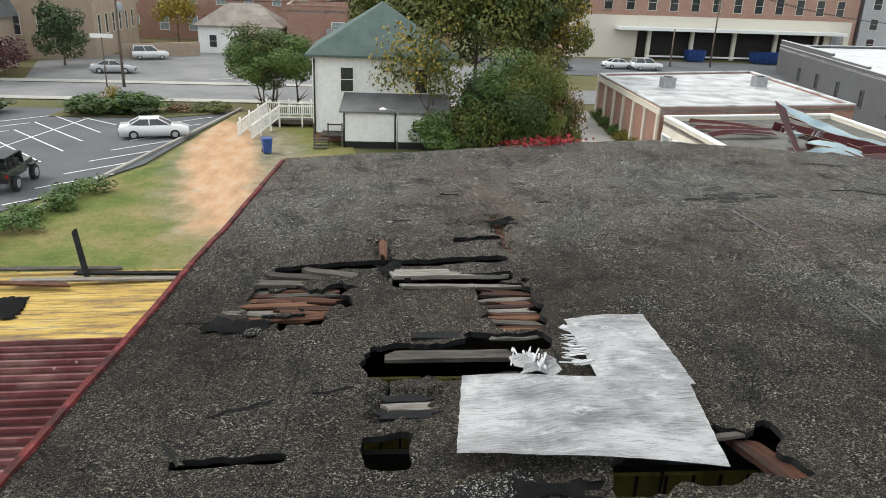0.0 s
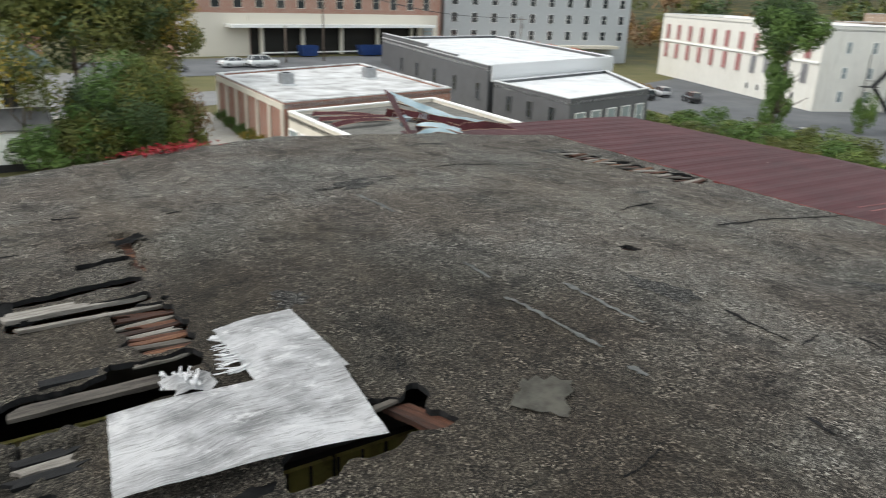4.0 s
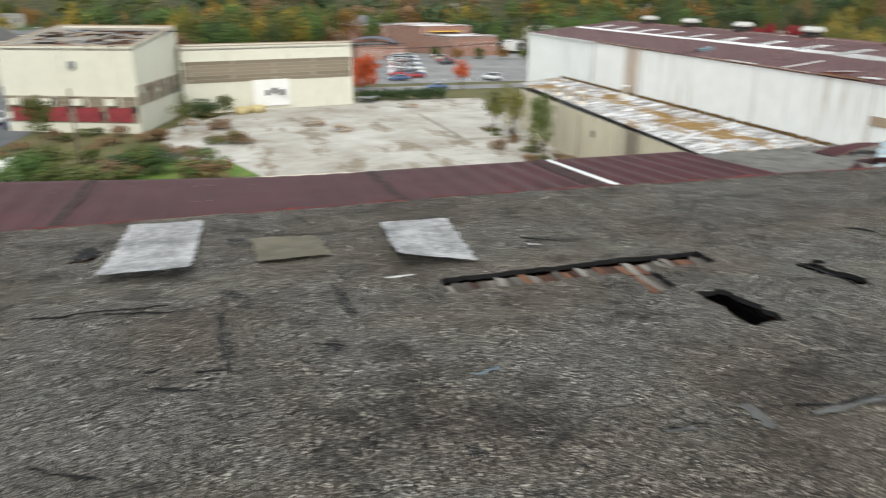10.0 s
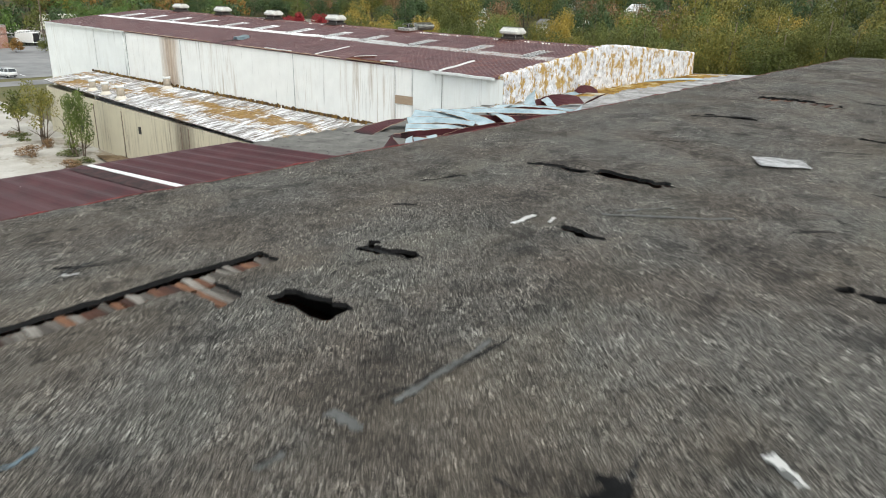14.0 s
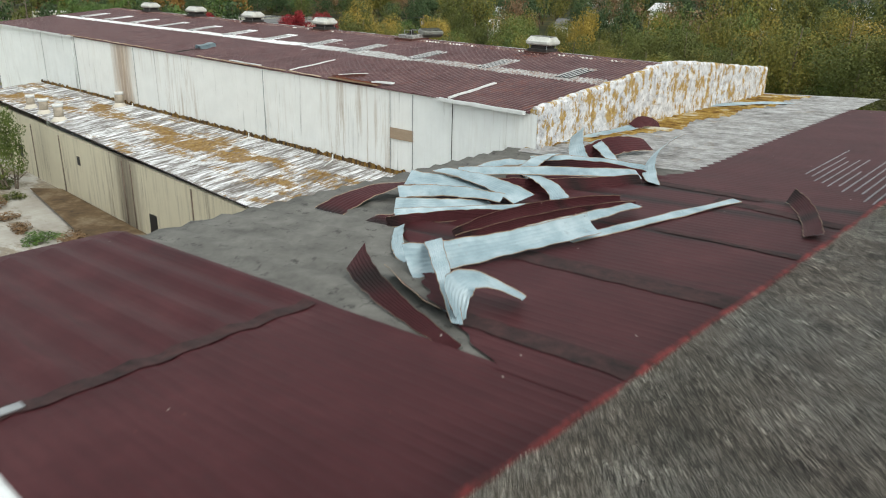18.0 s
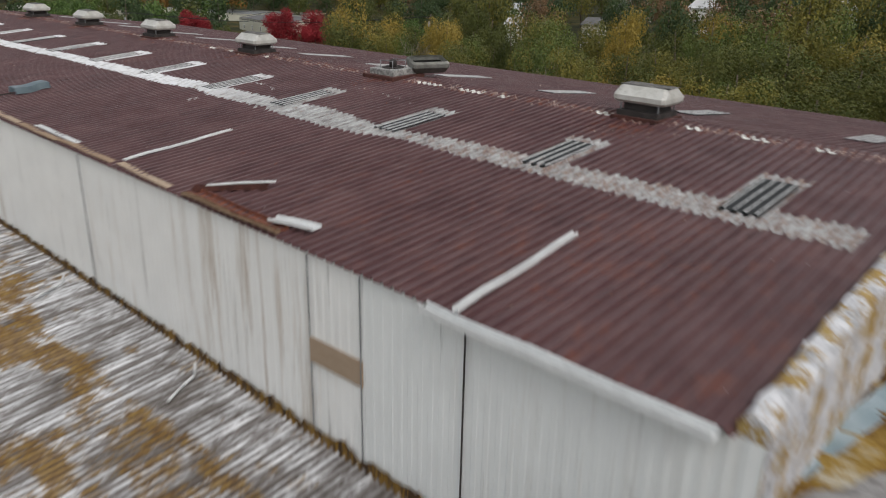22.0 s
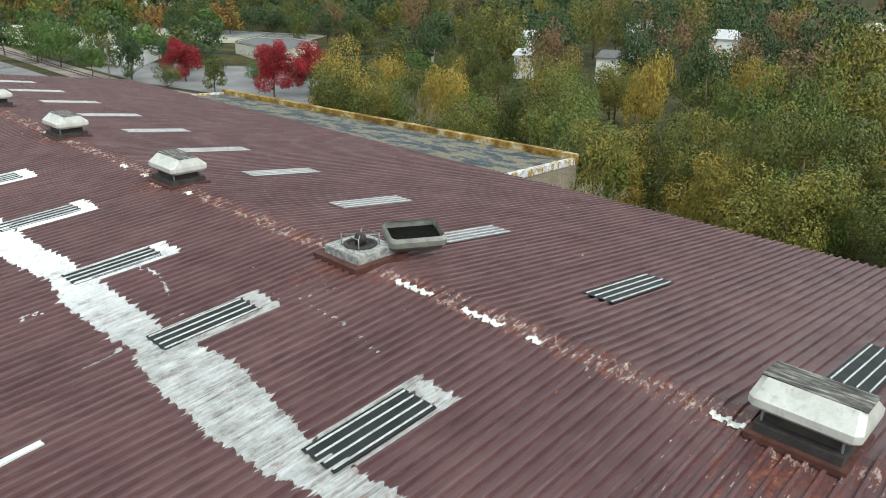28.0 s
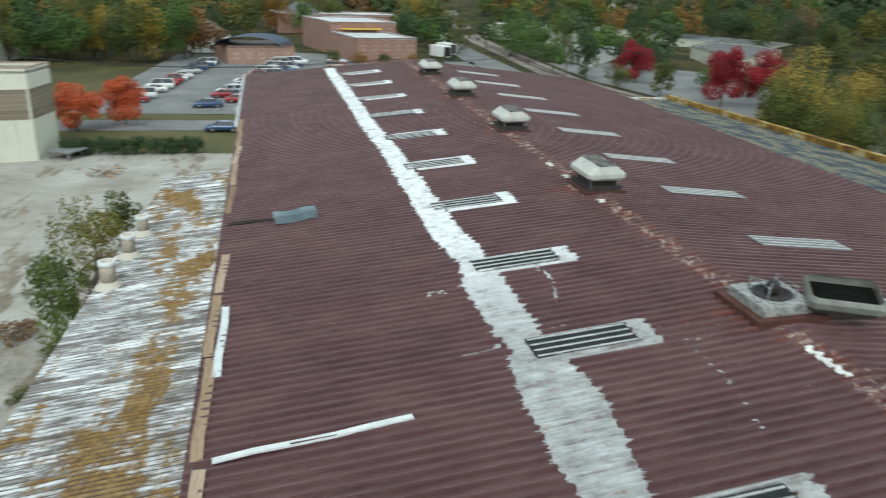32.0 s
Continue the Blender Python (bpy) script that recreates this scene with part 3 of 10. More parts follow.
M["concrete"] = blend_ground("concrete", [(0.3, 0.28, 0.25), (0.42, 0.4, 0.36), (0.52, 0.5, 0.45)], 0.2, 3.0)
n = Nodes("pale gravel yard")
cc = n.ramp(n.noise(0.12, 8, 0.7), [(0.32, (0.28, 0.25, 0.21)), (0.5, (0.39, 0.37, 0.33)), (0.66, (0.5, 0.485, 0.45))])
cc = n.mix(n.math("MULTIPLY", n.step(n.noise(0.16, 9, 0.72, n.mapped((0.6, 1.4, 1), 0.3)), 0.54, 0.6), 0.75), cc, n.ramp(n.noise(1.4, 7, 0.7), [(0.35, (0.12, 0.095, 0.062)), (0.65, (0.24, 0.19, 0.125))]))
cc = n.mix(n.math("MULTIPLY", n.step(n.noise(0.35, 9, 0.75, n.mapped((1.5, 0.5, 1), 0.2)), 0.58, 0.66), 0.6), cc, (0.2, 0.185, 0.15))
cc = n.mix(n.math("MULTIPLY", n.step(n.noise(2.5, 8, 0.75), 0.55, 0.7), 0.4), cc, (0.25, 0.225, 0.18))
M["yard"] = n.done(cc, 0.93, 0, n.noise(3.0, 6), 0.3, 0.03, 0.25)
M["grass_green"] = blend_ground("lush grass", [(0.06, 0.11, 0.018), (0.11, 0.18, 0.03), (0.17, 0.2, 0.06)], 0.4, 6.0)
M["grass"] = blend_ground("mown grass", [(0.09, 0.11, 0.025), (0.17, 0.16, 0.055), (0.25, 0.21, 0.1)], 0.35, 6.0)


def bank_mat():
    """Mown grass, worn to grey dirt and to bare orange clay along the drive, with soft ragged borders."""
    n = Nodes("grass bank with clay drive")
    g = n.ramp(n.noise(0.22, 8, 0.7), [(0.34, (0.07, 0.115, 0.022)), (0.48, (0.15, 0.165, 0.045)), (0.62, (0.25, 0.2, 0.09))])
    g = n.mix(n.math("MULTIPLY", n.step(n.noise(5, 8, 0.75), 0.5, 0.66), 0.6), g, (0.05, 0.075, 0.018))
    g = n.mix(n.math("MULTIPLY", n.step(n.noise(9, 6, 0.7), 0.56, 0.7), 0.5), g, (0.3, 0.26, 0.13))
    sep = n.t.nodes.new("ShaderNodeSeparateXYZ")
    n.link(n.co, sep.inputs[0])
    edge = n.math("ADD", n.math("MULTIPLY", n.noise(0.3, 9, 0.7), 1.5), -0.75)

    def spread(x0, y0, rx, ry, soft):
        u = n.math("DIVIDE", n.math("ADD", n.math("ADD", sep.outputs[0], -x0), n.math("MULTIPLY", n.math("ADD", sep.outputs[1], -y0), 0.17)), rx)
        v = n.math("DIVIDE", n.math("ADD", sep.outputs[1], -y0), ry)
        d = n.math("ADD", n.math("SQRT", n.math("ADD", n.math("MULTIPLY", u, u), n.math("MULTIPLY", v, v)), 0.0), edge)
        return n.step(d, 1.0 + soft, 1.0 - soft)

    dirt = n.ramp(n.noise(0.7, 8, 0.7), [(0.35, (0.13, 0.13, 0.12)), (0.5, (0.25, 0.21, 0.15)), (0.65, (0.33, 0.31, 0.28))])
    c = n.mix(n.math("MULTIPLY", spread(-11.6, 43.5, 4.2, 16, 0.3), 0.75), g, dirt)
    clay = n.ramp(n.noise(0.5, 8, 0.7, n.mapped((1.6, 0.6, 1))), [(0.32, (0.34, 0.22, 0.14)), (0.5, (0.52, 0.31, 0.17)), (0.68, (0.52, 0.41, 0.31))])
    c = n.mix(n.math("MULTIPLY", spread(-13.2, 45.0, 2.3, 14.5, 0.24), 0.9), c, clay)
    return n.done(c, 0.95, 0, n.noise(12, 8, 0.75), 0.6, 0.04, 0.2)


M["bank"] = bank_mat()
M["weeds"] = blend_ground("dry weeds and dirt", [(0.05, 0.034, 0.02), (0.13, 0.085, 0.045), (0.24, 0.19, 0.125)], 0.5, 3.5)
M["ground"] = ground_mat()
M["old_white"] = aged_white("weathered white render", (0.72, 0.71, 0.66), (0.4, 0.36, 0.29), 0.45)
M["white"] = plain("white paint", (0.8, 0.8, 0.78), 0.6, vary=0.08)
M["white_roof"] = blend_ground("white roof coating", [(0.22, 0.215, 0.21), (0.5, 0.5, 0.5), (0.7, 0.71, 0.72)], 0.5, 2.0)
M["white_clean"] = plain("bright white membrane", (0.55, 0.56, 0.57), 0.6, vary=0.22, scale=0.3)
M["grey_wall"] = plain("dark grey render", (0.09, 0.092, 0.098), 0.8, vary=0.12, scale=0.6)
M["brick"] = brick_mat("red brick", (0.27, 0.12, 0.085), (0.34, 0.16, 0.115))
M["brick_pink"] = brick_mat("pink brick", (0.36, 0.18, 0.135), (0.42, 0.23, 0.175))
M["brick_tan"] = brick_mat("tan brick", (0.36, 0.26, 0.19), (0.42, 0.31, 0.23))
M["cream"] = aged_white("cream render", (0.7, 0.69, 0.58), (0.3, 0.26, 0.2), 0.25)
M["cream_stone"] = plain("cream stone", (0.62, 0.58, 0.5), 0.8, vary=0.1, scale=0.5)
M["tan_sooty"] = aged_white("sooty tan wall", (0.62, 0.57, 0.43), (0.12, 0.09, 0.06), 0.85, (1, 1, 1), (58.0, 3.6), ((0.02, 0.017, 0.014), (0.09, 0.065, 0.045), (0.3, 0.25, 0.18)))
M["tan_wall"] = aged_white("stained tan wall", (0.62, 0.57, 0.43), (0.12, 0.09, 0.06), 0.7)
M["block"] = brick_mat("stained block infill", (0.27, 0.23, 0.17), (0.2, 0.165, 0.12), (0.35, 0.31, 0.25), 2.2)
M["glass"] = plain("dark window glass", (0.025, 0.03, 0.035), 0.12, vary=0.3, spec=0.8)
M["glass_pale"] = plain("pale window glass", (0.25, 0.29, 0.3), 0.15, vary=0.3, spec=0.8)
M["shingle"] = blend_ground("green grey shingles", [(0.07, 0.1, 0.092), (0.1, 0.135, 0.125), (0.13, 0.165, 0.15)], 0.6, 8.0)
M["shingle_grey"] = blend_ground("grey shingles", [(0.11, 0.11, 0.11), (0.16, 0.16, 0.16), (0.2, 0.2, 0.2)], 0.6, 8.0)
M["roof_brown"] = blend_ground("ballasted flat roof", [(0.16, 0.14, 0.12), (0.26, 0.23, 0.2), (0.38, 0.35, 0.31)], 0.3, 3.0)
M["bark"] = plain("bark", (0.11, 0.085, 0.065), 0.9, vary=0.35, scale=4, bump=0.4)
M["pole"] = plain("weathered pole", (0.13, 0.1, 0.08), 0.9, vary=0.3, scale=2)
M["steel"] = plain("grey steel", (0.3, 0.31, 0.32), 0.5, 0.6, vary=0.2)
M["black"] = plain("black metal", (0.02, 0.02, 0.022), 0.5, 0.3)
M["tyre"] = plain("tyre rubber", (0.02, 0.02, 0.02), 0.85)
M["rim"] = plain("alloy rim", (0.45, 0.46, 0.47), 0.35, 0.8)
M["blue"] = plain("blue paint", (0.03, 0.08, 0.26), 0.5, vary=0.15)
n = Nodes("weathered aluminium hood")
cc = n.ramp(n.noise(1.6, 7, 0.7), [(0.3, (0.4, 0.4, 0.36)), (0.5, (0.56, 0.56, 0.52)), (0.7, (0.68, 0.68, 0.65))])
cc = n.mix(n.math("MULTIPLY", n.step(n.noise(3.0, 8, 0.75, n.mapped((2.5, 2.5, 0.3))), 0.55, 0.68), 0.55), cc, (0.2, 0.185, 0.14))
M["vent"] = n.done(cc, 0.5, 0.15, n.noise(14, 4), 0.08, 0.01)
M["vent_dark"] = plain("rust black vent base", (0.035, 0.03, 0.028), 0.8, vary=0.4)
M["skylight"] = plain("dark fibreglass rooflight", (0.022, 0.024, 0.025), 0.6, vary=0.4, scale=2, spec=0.15)
M["skylight_rib"] = plain("chalky white rib", (0.44, 0.45, 0.45), 0.6, vary=0.3, scale=3)
M["skylight_dull"] = plain("dull fibreglass rooflight", (0.13, 0.12, 0.125), 0.5, vary=0.4, scale=2)
M["sealant"] = plain("white roof sealant", (0.66, 0.66, 0.63), 0.8, vary=0.3, scale=6, bump=0.4, spec=0.2)
M["trim"] = plain("white metal trim", (0.68, 0.7, 0.7), 0.45, vary=0.1)
M["rust"] = plain("rusted steel", (0.075, 0.026, 0.019), 0.8, vary=0.45, scale=5, bump=0.3)
M["rust_bright"] = plain("flaking orange rust", (0.17, 0.055, 0.03), 0.85, vary=0.6, scale=4, bump=0.4)
M["awning_pink"] = plain("faded pink shutter", (0.36, 0.17, 0.165), 0.8, vary=0.15)
M["awning_grey"] = plain("grey shutter", (0.2, 0.2, 0.21), 0.8, vary=0.15)
LEAF = {
    "green": leaf_mat("green leaves", [(0.03, 0.062, 0.014), (0.075, 0.135, 0.028), (0.15, 0.21, 0.05)]),
    "dark": leaf_mat("dark green leaves", [(0.022, 0.042, 0.016), (0.045, 0.078, 0.026), (0.08, 0.115, 0.04)]),
    "olive": leaf_mat("olive autumn leaves", [(0.032, 0.046, 0.01), (0.085, 0.1, 0.02), (0.18, 0.17, 0.038)]),
    "wood_olive": leaf_mat("olive yellow woodland leaves", [(0.046, 0.053, 0.012), (0.158, 0.15, 0.028), (0.34, 0.28, 0.055)]),
    "wood_green": leaf_mat("light green woodland leaves", [(0.03, 0.053, 0.012), (0.102, 0.14, 0.029), (0.23, 0.25, 0.057)]),
    "wood_gold": leaf_mat("golden woodland leaves", [(0.14, 0.11, 0.02), (0.3, 0.22, 0.038), (0.42, 0.3, 0.06)]),
    "yellow": leaf_mat("yellow leaves", [(0.13, 0.1, 0.014), (0.25, 0.19, 0.025), (0.38, 0.28, 0.045)]),
    "orange": leaf_mat("orange leaves", [(0.11, 0.055, 0.012), (0.22, 0.115, 0.025), (0.31, 0.18, 0.04)]),
    "red": leaf_mat("crimson leaves", [(0.11, 0.008, 0.012), (0.27, 0.015, 0.022), (0.38, 0.03, 0.04)]),
    "scarlet": leaf_mat("orange red leaves", [(0.3, 0.05, 0.015), (0.55, 0.11, 0.035), (0.6, 0.18, 0.06)]),
    "brown": leaf_mat("rusty brown leaves", [(0.1, 0.06, 0.03), (0.2, 0.12, 0.06), (0.28, 0.18, 0.09)]),
    "mauve": leaf_mat("dull purple leaves", [(0.06, 0.028, 0.03), (0.12, 0.055, 0.055), (0.18, 0.09, 0.08)]),
}
M["grey_roof"] = None


def grey_roof_mat():
    n = Nodes("old grey corrugated metal")
    co = n.mapped((0.8, 1.6, 1))
    c = n.ramp(n.noise(1.1, 8, 0.75, co), [(0.28, (0.13, 0.125, 0.12)), (0.45, (0.27, 0.265, 0.26)), (0.6, (0.42, 0.42, 0.42)), (0.78, (0.62, 0.63, 0.64))])
    r = n.step(n.noise(0.7, 7, 0.7), 0.6, 0.7)
    c = n.mix(n.math("MULTIPLY", r, 0.5), c, (0.25, 0.17, 0.08))
    return n.done(c, 0.8, 0, n.noise(14, 5), 0.2, 0.01, 0.25)


M["grey_roof"] = grey_roof_mat()
n = Nodes("ochre rusted apron")
cc = n.ramp(n.noise(0.8, 7, 0.7, n.mapped((0.7, 1.4, 1))), [(0.32, (0.05, 0.028, 0.016)), (0.44, (0.2, 0.11, 0.025)), (0.54, (0.36, 0.24, 0.06)), (0.62, (0.5, 0.46, 0.36)), (0.75, (0.6, 0.6, 0.56))])
M["apron"] = n.done(cc, 0.85, 0, n.noise(12, 5), 0.25, 0.01, 0.25)
n = Nodes("rust eaten wall foot")
cc = n.ramp(n.noise(1.1, 8, 0.75, n.mapped((3.0, 1, 0.5))), [(0.34, (0.02, 0.015, 0.012)), (0.48, (0.09, 0.055, 0.03)), (0.56, (0.26, 0.15, 0.03)), (0.64, (0.14, 0.1, 0.07)), (0.74, (0.55, 0.54, 0.5))])
M["foot"] = n.done(cc, 0.9, 0, n.noise(12, 5), 0.4, 0.02, 0.2)
n = Nodes("soot stained seam")
cc = n.mix(n.step(n.noise(2.2, 6, 0.7), 0.35, 0.65), (0.018, 0.012, 0.012), (0.06, 0.028, 0.028))
M["seam"] = n.done(cc, 0.8, 0, None, spec=0.2)


# ---- ground ----
def ground_z(x, y):
    """Level at the street in the north, lower in the yards to the east."""
    k = smooth(8, 55, x - max(0.0, y - 60) * 0.9)
    far = smooth(330, 850, math.hypot(x, y))
    hill = smooth(-115, -330, y) if y < 0 else 0.0
    return -4.8 * k + 30 * far + 9 * hill


def axis(fine, lo, hi, step, grow):
    vals = [v for v in np.arange(fine[0], fine[1] + step / 2, step)]
    s, v = step, fine[1]
    while v < hi:
        s *= grow
        v += s
        vals.append(v)
    s, v = step, fine[0]
    while v > lo:
        s *= grow
        v -= s
        vals.insert(0, v)
    return vals


gx, gy = axis((-60, 170), -1500, 1800, 5, 1.25), axis((-110, 140), -1800, 1500, 5, 1.25)
ground = tagged(new("ground", sheet_mesh("ground", [(x, y, ground_z(x, y)) for x in gx for y in gy], grid_faces(len(gx), len(gy)), M["ground"], True)), "rough grassy ground sloping to lower yards", "ground", kind="structure")


def lay(name, label, category, ring, material, lift=0.04, cut=6.0):
    """A flat sheet on the ground inside a ring of corners, cut fine enough to follow the slope."""
    bm = bmesh.new()
    bm.faces.new([bm.verts.new((x, y, 0)) for x, y in ring])
    xs, ys = [p[0] for p in ring], [p[1] for p in ring]
    for k in np.arange(min(xs) + cut, max(xs), cut):
        bmesh.ops.bisect_plane(bm, geom=bm.verts[:] + bm.edges[:] + bm.faces[:], plane_co=(k, 0, 0), plane_no=(1, 0, 0))
    for k in np.arange(min(ys) + cut, max(ys), cut):
        bmesh.ops.bisect_plane(bm, geom=bm.verts[:] + bm.edges[:] + bm.faces[:], plane_co=(0, k, 0), plane_no=(0, 1, 0))
    for v in bm.verts:
        v.co.z = ground_z(v.co.x, v.co.y) + lift
    bmesh.ops.recalc_face_normals(bm, faces=bm.faces[:])
    for f in bm.faces:
        if f.normal.z < 0:
            f.normal_flip()
    return tagged(part(name, bm, material), label, category, kind="structure")


lay("road_street", "grey asphalt street past the car park", "road", [(-260, 65), (-90, 66.5), (10, 70.5), (90, 84), (90, 95), (10, 80), (-90, 75), (-260, 74)], M["asphalt"], 0.05)
lay("pavement_near", "pale concrete pavement along the street", "pavement", [(-90, 64.6), (10, 68.4), (10, 70.2), (-90, 66.3)], M["concrete"], 0.09)
lay("pavement_far", "pale concrete pavement beyond the street", "pavement", [(-90, 75.2), (10, 80.2), (10, 82.0), (-90, 77.6)], M["concrete"], 0.09)
lay("parking_lot", "dark asphalt car park with faded white bays", "car park", [(-75, 20), (-23.5, 28), (-17.6, 43), (-15.6, 62.5), (-70, 61.5)], M["asphalt_dark"], 0.07)
lay("parking_lot_street", "worn grey asphalt forecourt across the street", "car park", [(-40, 78), (12, 82), (12, 104), (-32, 118), (-46, 96)], M["asphalt"], 0.06)
lay("grass_strip", "mown yellowing grass bank beside the car park", "grass", [(-30, 8), (-5, 10), (-3, 32), (-6, 62), (-15.2, 62.5), (-17.2, 43), (-23, 28)], M["bank"], 0.06)
lay("yard", "pale gravel factory yard with dirt patches", "yard", [(30.8, -20), (30.8, -38.2), (62, -40.5), (92, -43.0), (100, -46), (128, -49), (132, -12), (106, 4), (74, 4), (40, -6)], M["yard"], 0.06)
lay("weed_strip", "dry brown weeds along the annexe wall", "weeds", [(33.2, -27), (33.2, -38.3), (50, -39.6), (72, -41.2), (74, -39.4), (60, -37.0), (50, -32), (42, -25)], M["weeds"], 0.3, 3.0)
lay("grass_patch", "green grass below the lean-to roof", "grass", [(66, 14), (76, 18), (82, 11), (84, 2), (81, -4), (72, -7), (66, -6)], M["grass_green"], 0.1)
lay("lot_east", "dark asphalt car park below the factory", "car park", [(84, 30), (88, 24), (118, 20), (150, 28), (185, 44), (178, 66), (156, 60), (138, 110), (96, 96), (84, 62)], M["asphalt_dark"], 0.07)
lay("street_east", "asphalt street beyond the yard", "road", [(139, -160), (146, -160), (152, -20), (168, 20), (160, 22), (144, -18)], M["asphalt"], 0.06)
lay("lot_far", "asphalt car park crowded with parked cars", "car park", [(153, -90), (240, -110), (262, -60), (250, -30), (158, -22)], M["asphalt"], 0.06)
lay("street_garage", "asphalt lane by the loading bays", "road", [(12, 96), (100, 104), (100, 121), (30, 121), (12, 118)], M["asphalt_dark"], 0.05)
lay("lane_brick", "narrow concrete lane between hedge and wall", "path", [(11.5, 28), (15.4, 28), (17.6, 68), (14.5, 68)], M["concrete"], 0.06)


# ---- gravel roof of the factory ----
def east_edge(y):
    return 11.4 + 0.04 * y + 0.8 * smooth(2, 13.5, y)


def west_edge(y):
    return -5.1 + (y - 13.2) * 0.085 if y > 0 else -6.22


def north_edge(x):
    return 13.2 + (x + 5.1) * 0.09 if x < 4 else 14.02 - (x - 4) * 0.08


def gravel_z(x, y):
    z = 8.2 - 0.06 * (4 - x) if x < 4 else 8.2 - (0.022 + 0.04 * smooth(-8, 14, y)) * (x - 4)
    z += 0.006 * max(0.0, -5 - y) * smooth(2, 6, x)
    ridge = 0.12 * math.exp(-((x - 4) / 1.6) ** 2)
    v = Vector((x * 0.5, y * 0.35, 0.3))
    return z - ridge * 0.6 + 0.045 * noise.noise(v) + 0.02 * noise.noise(v * 4.1)


# openings and sunken places: x0, x1, y0, y1, depth (None: right through), edge roughness
GAPS = [
    (-3.1, -2.66, 1.3, 1.84, None, 0.03), (-3.08, -1.25, 2.75, 3.62, None, 0.07), (-1.9, -1.0, 3.2, 3.75, None, 0.05),
    (-4.45, -1.06, 6.02, 6.3, None, 0.03), (-2.75, -1.1, 5.28, 5.62, None, 0.03), (-1.74, -0.94, 6.98, 7.2, None, 0.04),
    (-4.65, -3.62, 4.28, 4.62, None, 0.1), (-1.0, 0.12, 0.82, 1.3, None, 0.06), (-0.1, 0.62, 0.85, 1.62, None, 0.1),
    (-4.75, -3.76, 1.53, 1.65, None, 0.018), (3.9, 4.95, -10.48, -10.02, None, 0.05), (-0.8, -0.12, -9.25, -8.5, None, 0.05),
    (3.7, 5.25, -19.2, -18.78, None, 0.08), (5.45, 6.65, -18.85, -18.62, None, 0.06), (5.55, 5.82, 3.35, 3.6, None, 0.06), (9.55, 9.9, -0.25, 0.1, None, 0.1),
    (-1.6, -0.2, -16.0, -15.75, None, 0.06), (-4.65, -3.4, 4.62, 5.5, None, 0.12), (-1.6, -0.95, 3.75, 5.28, None, 0.06),
    (5.15, 5.9, -9.86, -9.46, None, 0.04), (5.86, 6.4, -11.0, -6.88, None, 0.025), (-3.05, -2.72, 6.4, 7.2, 0.06, 0.03), (-1.02, -0.86, 6.4, 8.2, 0.09, 0.05),
    (-3.0, -2.3, 2.15, 2.6, 0.07, 0.05), (-1.75, -0.95, 7.5, 7.95, 0.05, 0.05), (10.2, 11.15, 9.2, 10.5, None, 0.12), (10.55, 11.5, 7.9, 9.3, None, 0.12), (10.9, 11.8, 6.6, 8.0, None, 0.12), (4.0, 6.9, -34.3, -33.3, None, 0.2), (5.0, 6.7, -28.6, -28.2, None, 0.1), (8.85, 9.45, -2.05, -1.78, None, 0.1),
    (1.0, 2.2, -28.5, -28.2, None, 0.05), (3.0, 3.8, -15.2, -14.95, None, 0.06), (4.4, 5.5, -12.42, -12.1, None, 0.12),
]


def fine_axis(lo, hi, spans, fine, coarse):
    v, out = lo, []
    while v < hi:
        out.append(v)
        v += fine if any(a - 0.3 < v < b + 0.3 for a, b in spans) else coarse
    return out + [hi]


def gap_at(x, y):
    """How deep the roof has sunk at a place, and how far inside a hole it lies (below zero: outside)."""
    sunk, inside = 0.0, -0.3
    for x0, x1, y0, y1, depth, rough in GAPS:
        if x0 - 0.3 < x < x1 + 0.3 and y0 - 0.3 < y < y1 + 0.3:
            e = rough * 2.6 * noise.noise((x * 4.0, y * 4.0, 1.7)) + rough * 1.5 * noise.noise((x * 11.0, y * 11.0, 4.0))
            d = min(x - x0, x1 - x, y - y0, y1 - y) + e
            if depth is None:
                inside = max(inside, d)
            elif d > 0:
                sunk = max(sunk, depth)
    return sunk, inside


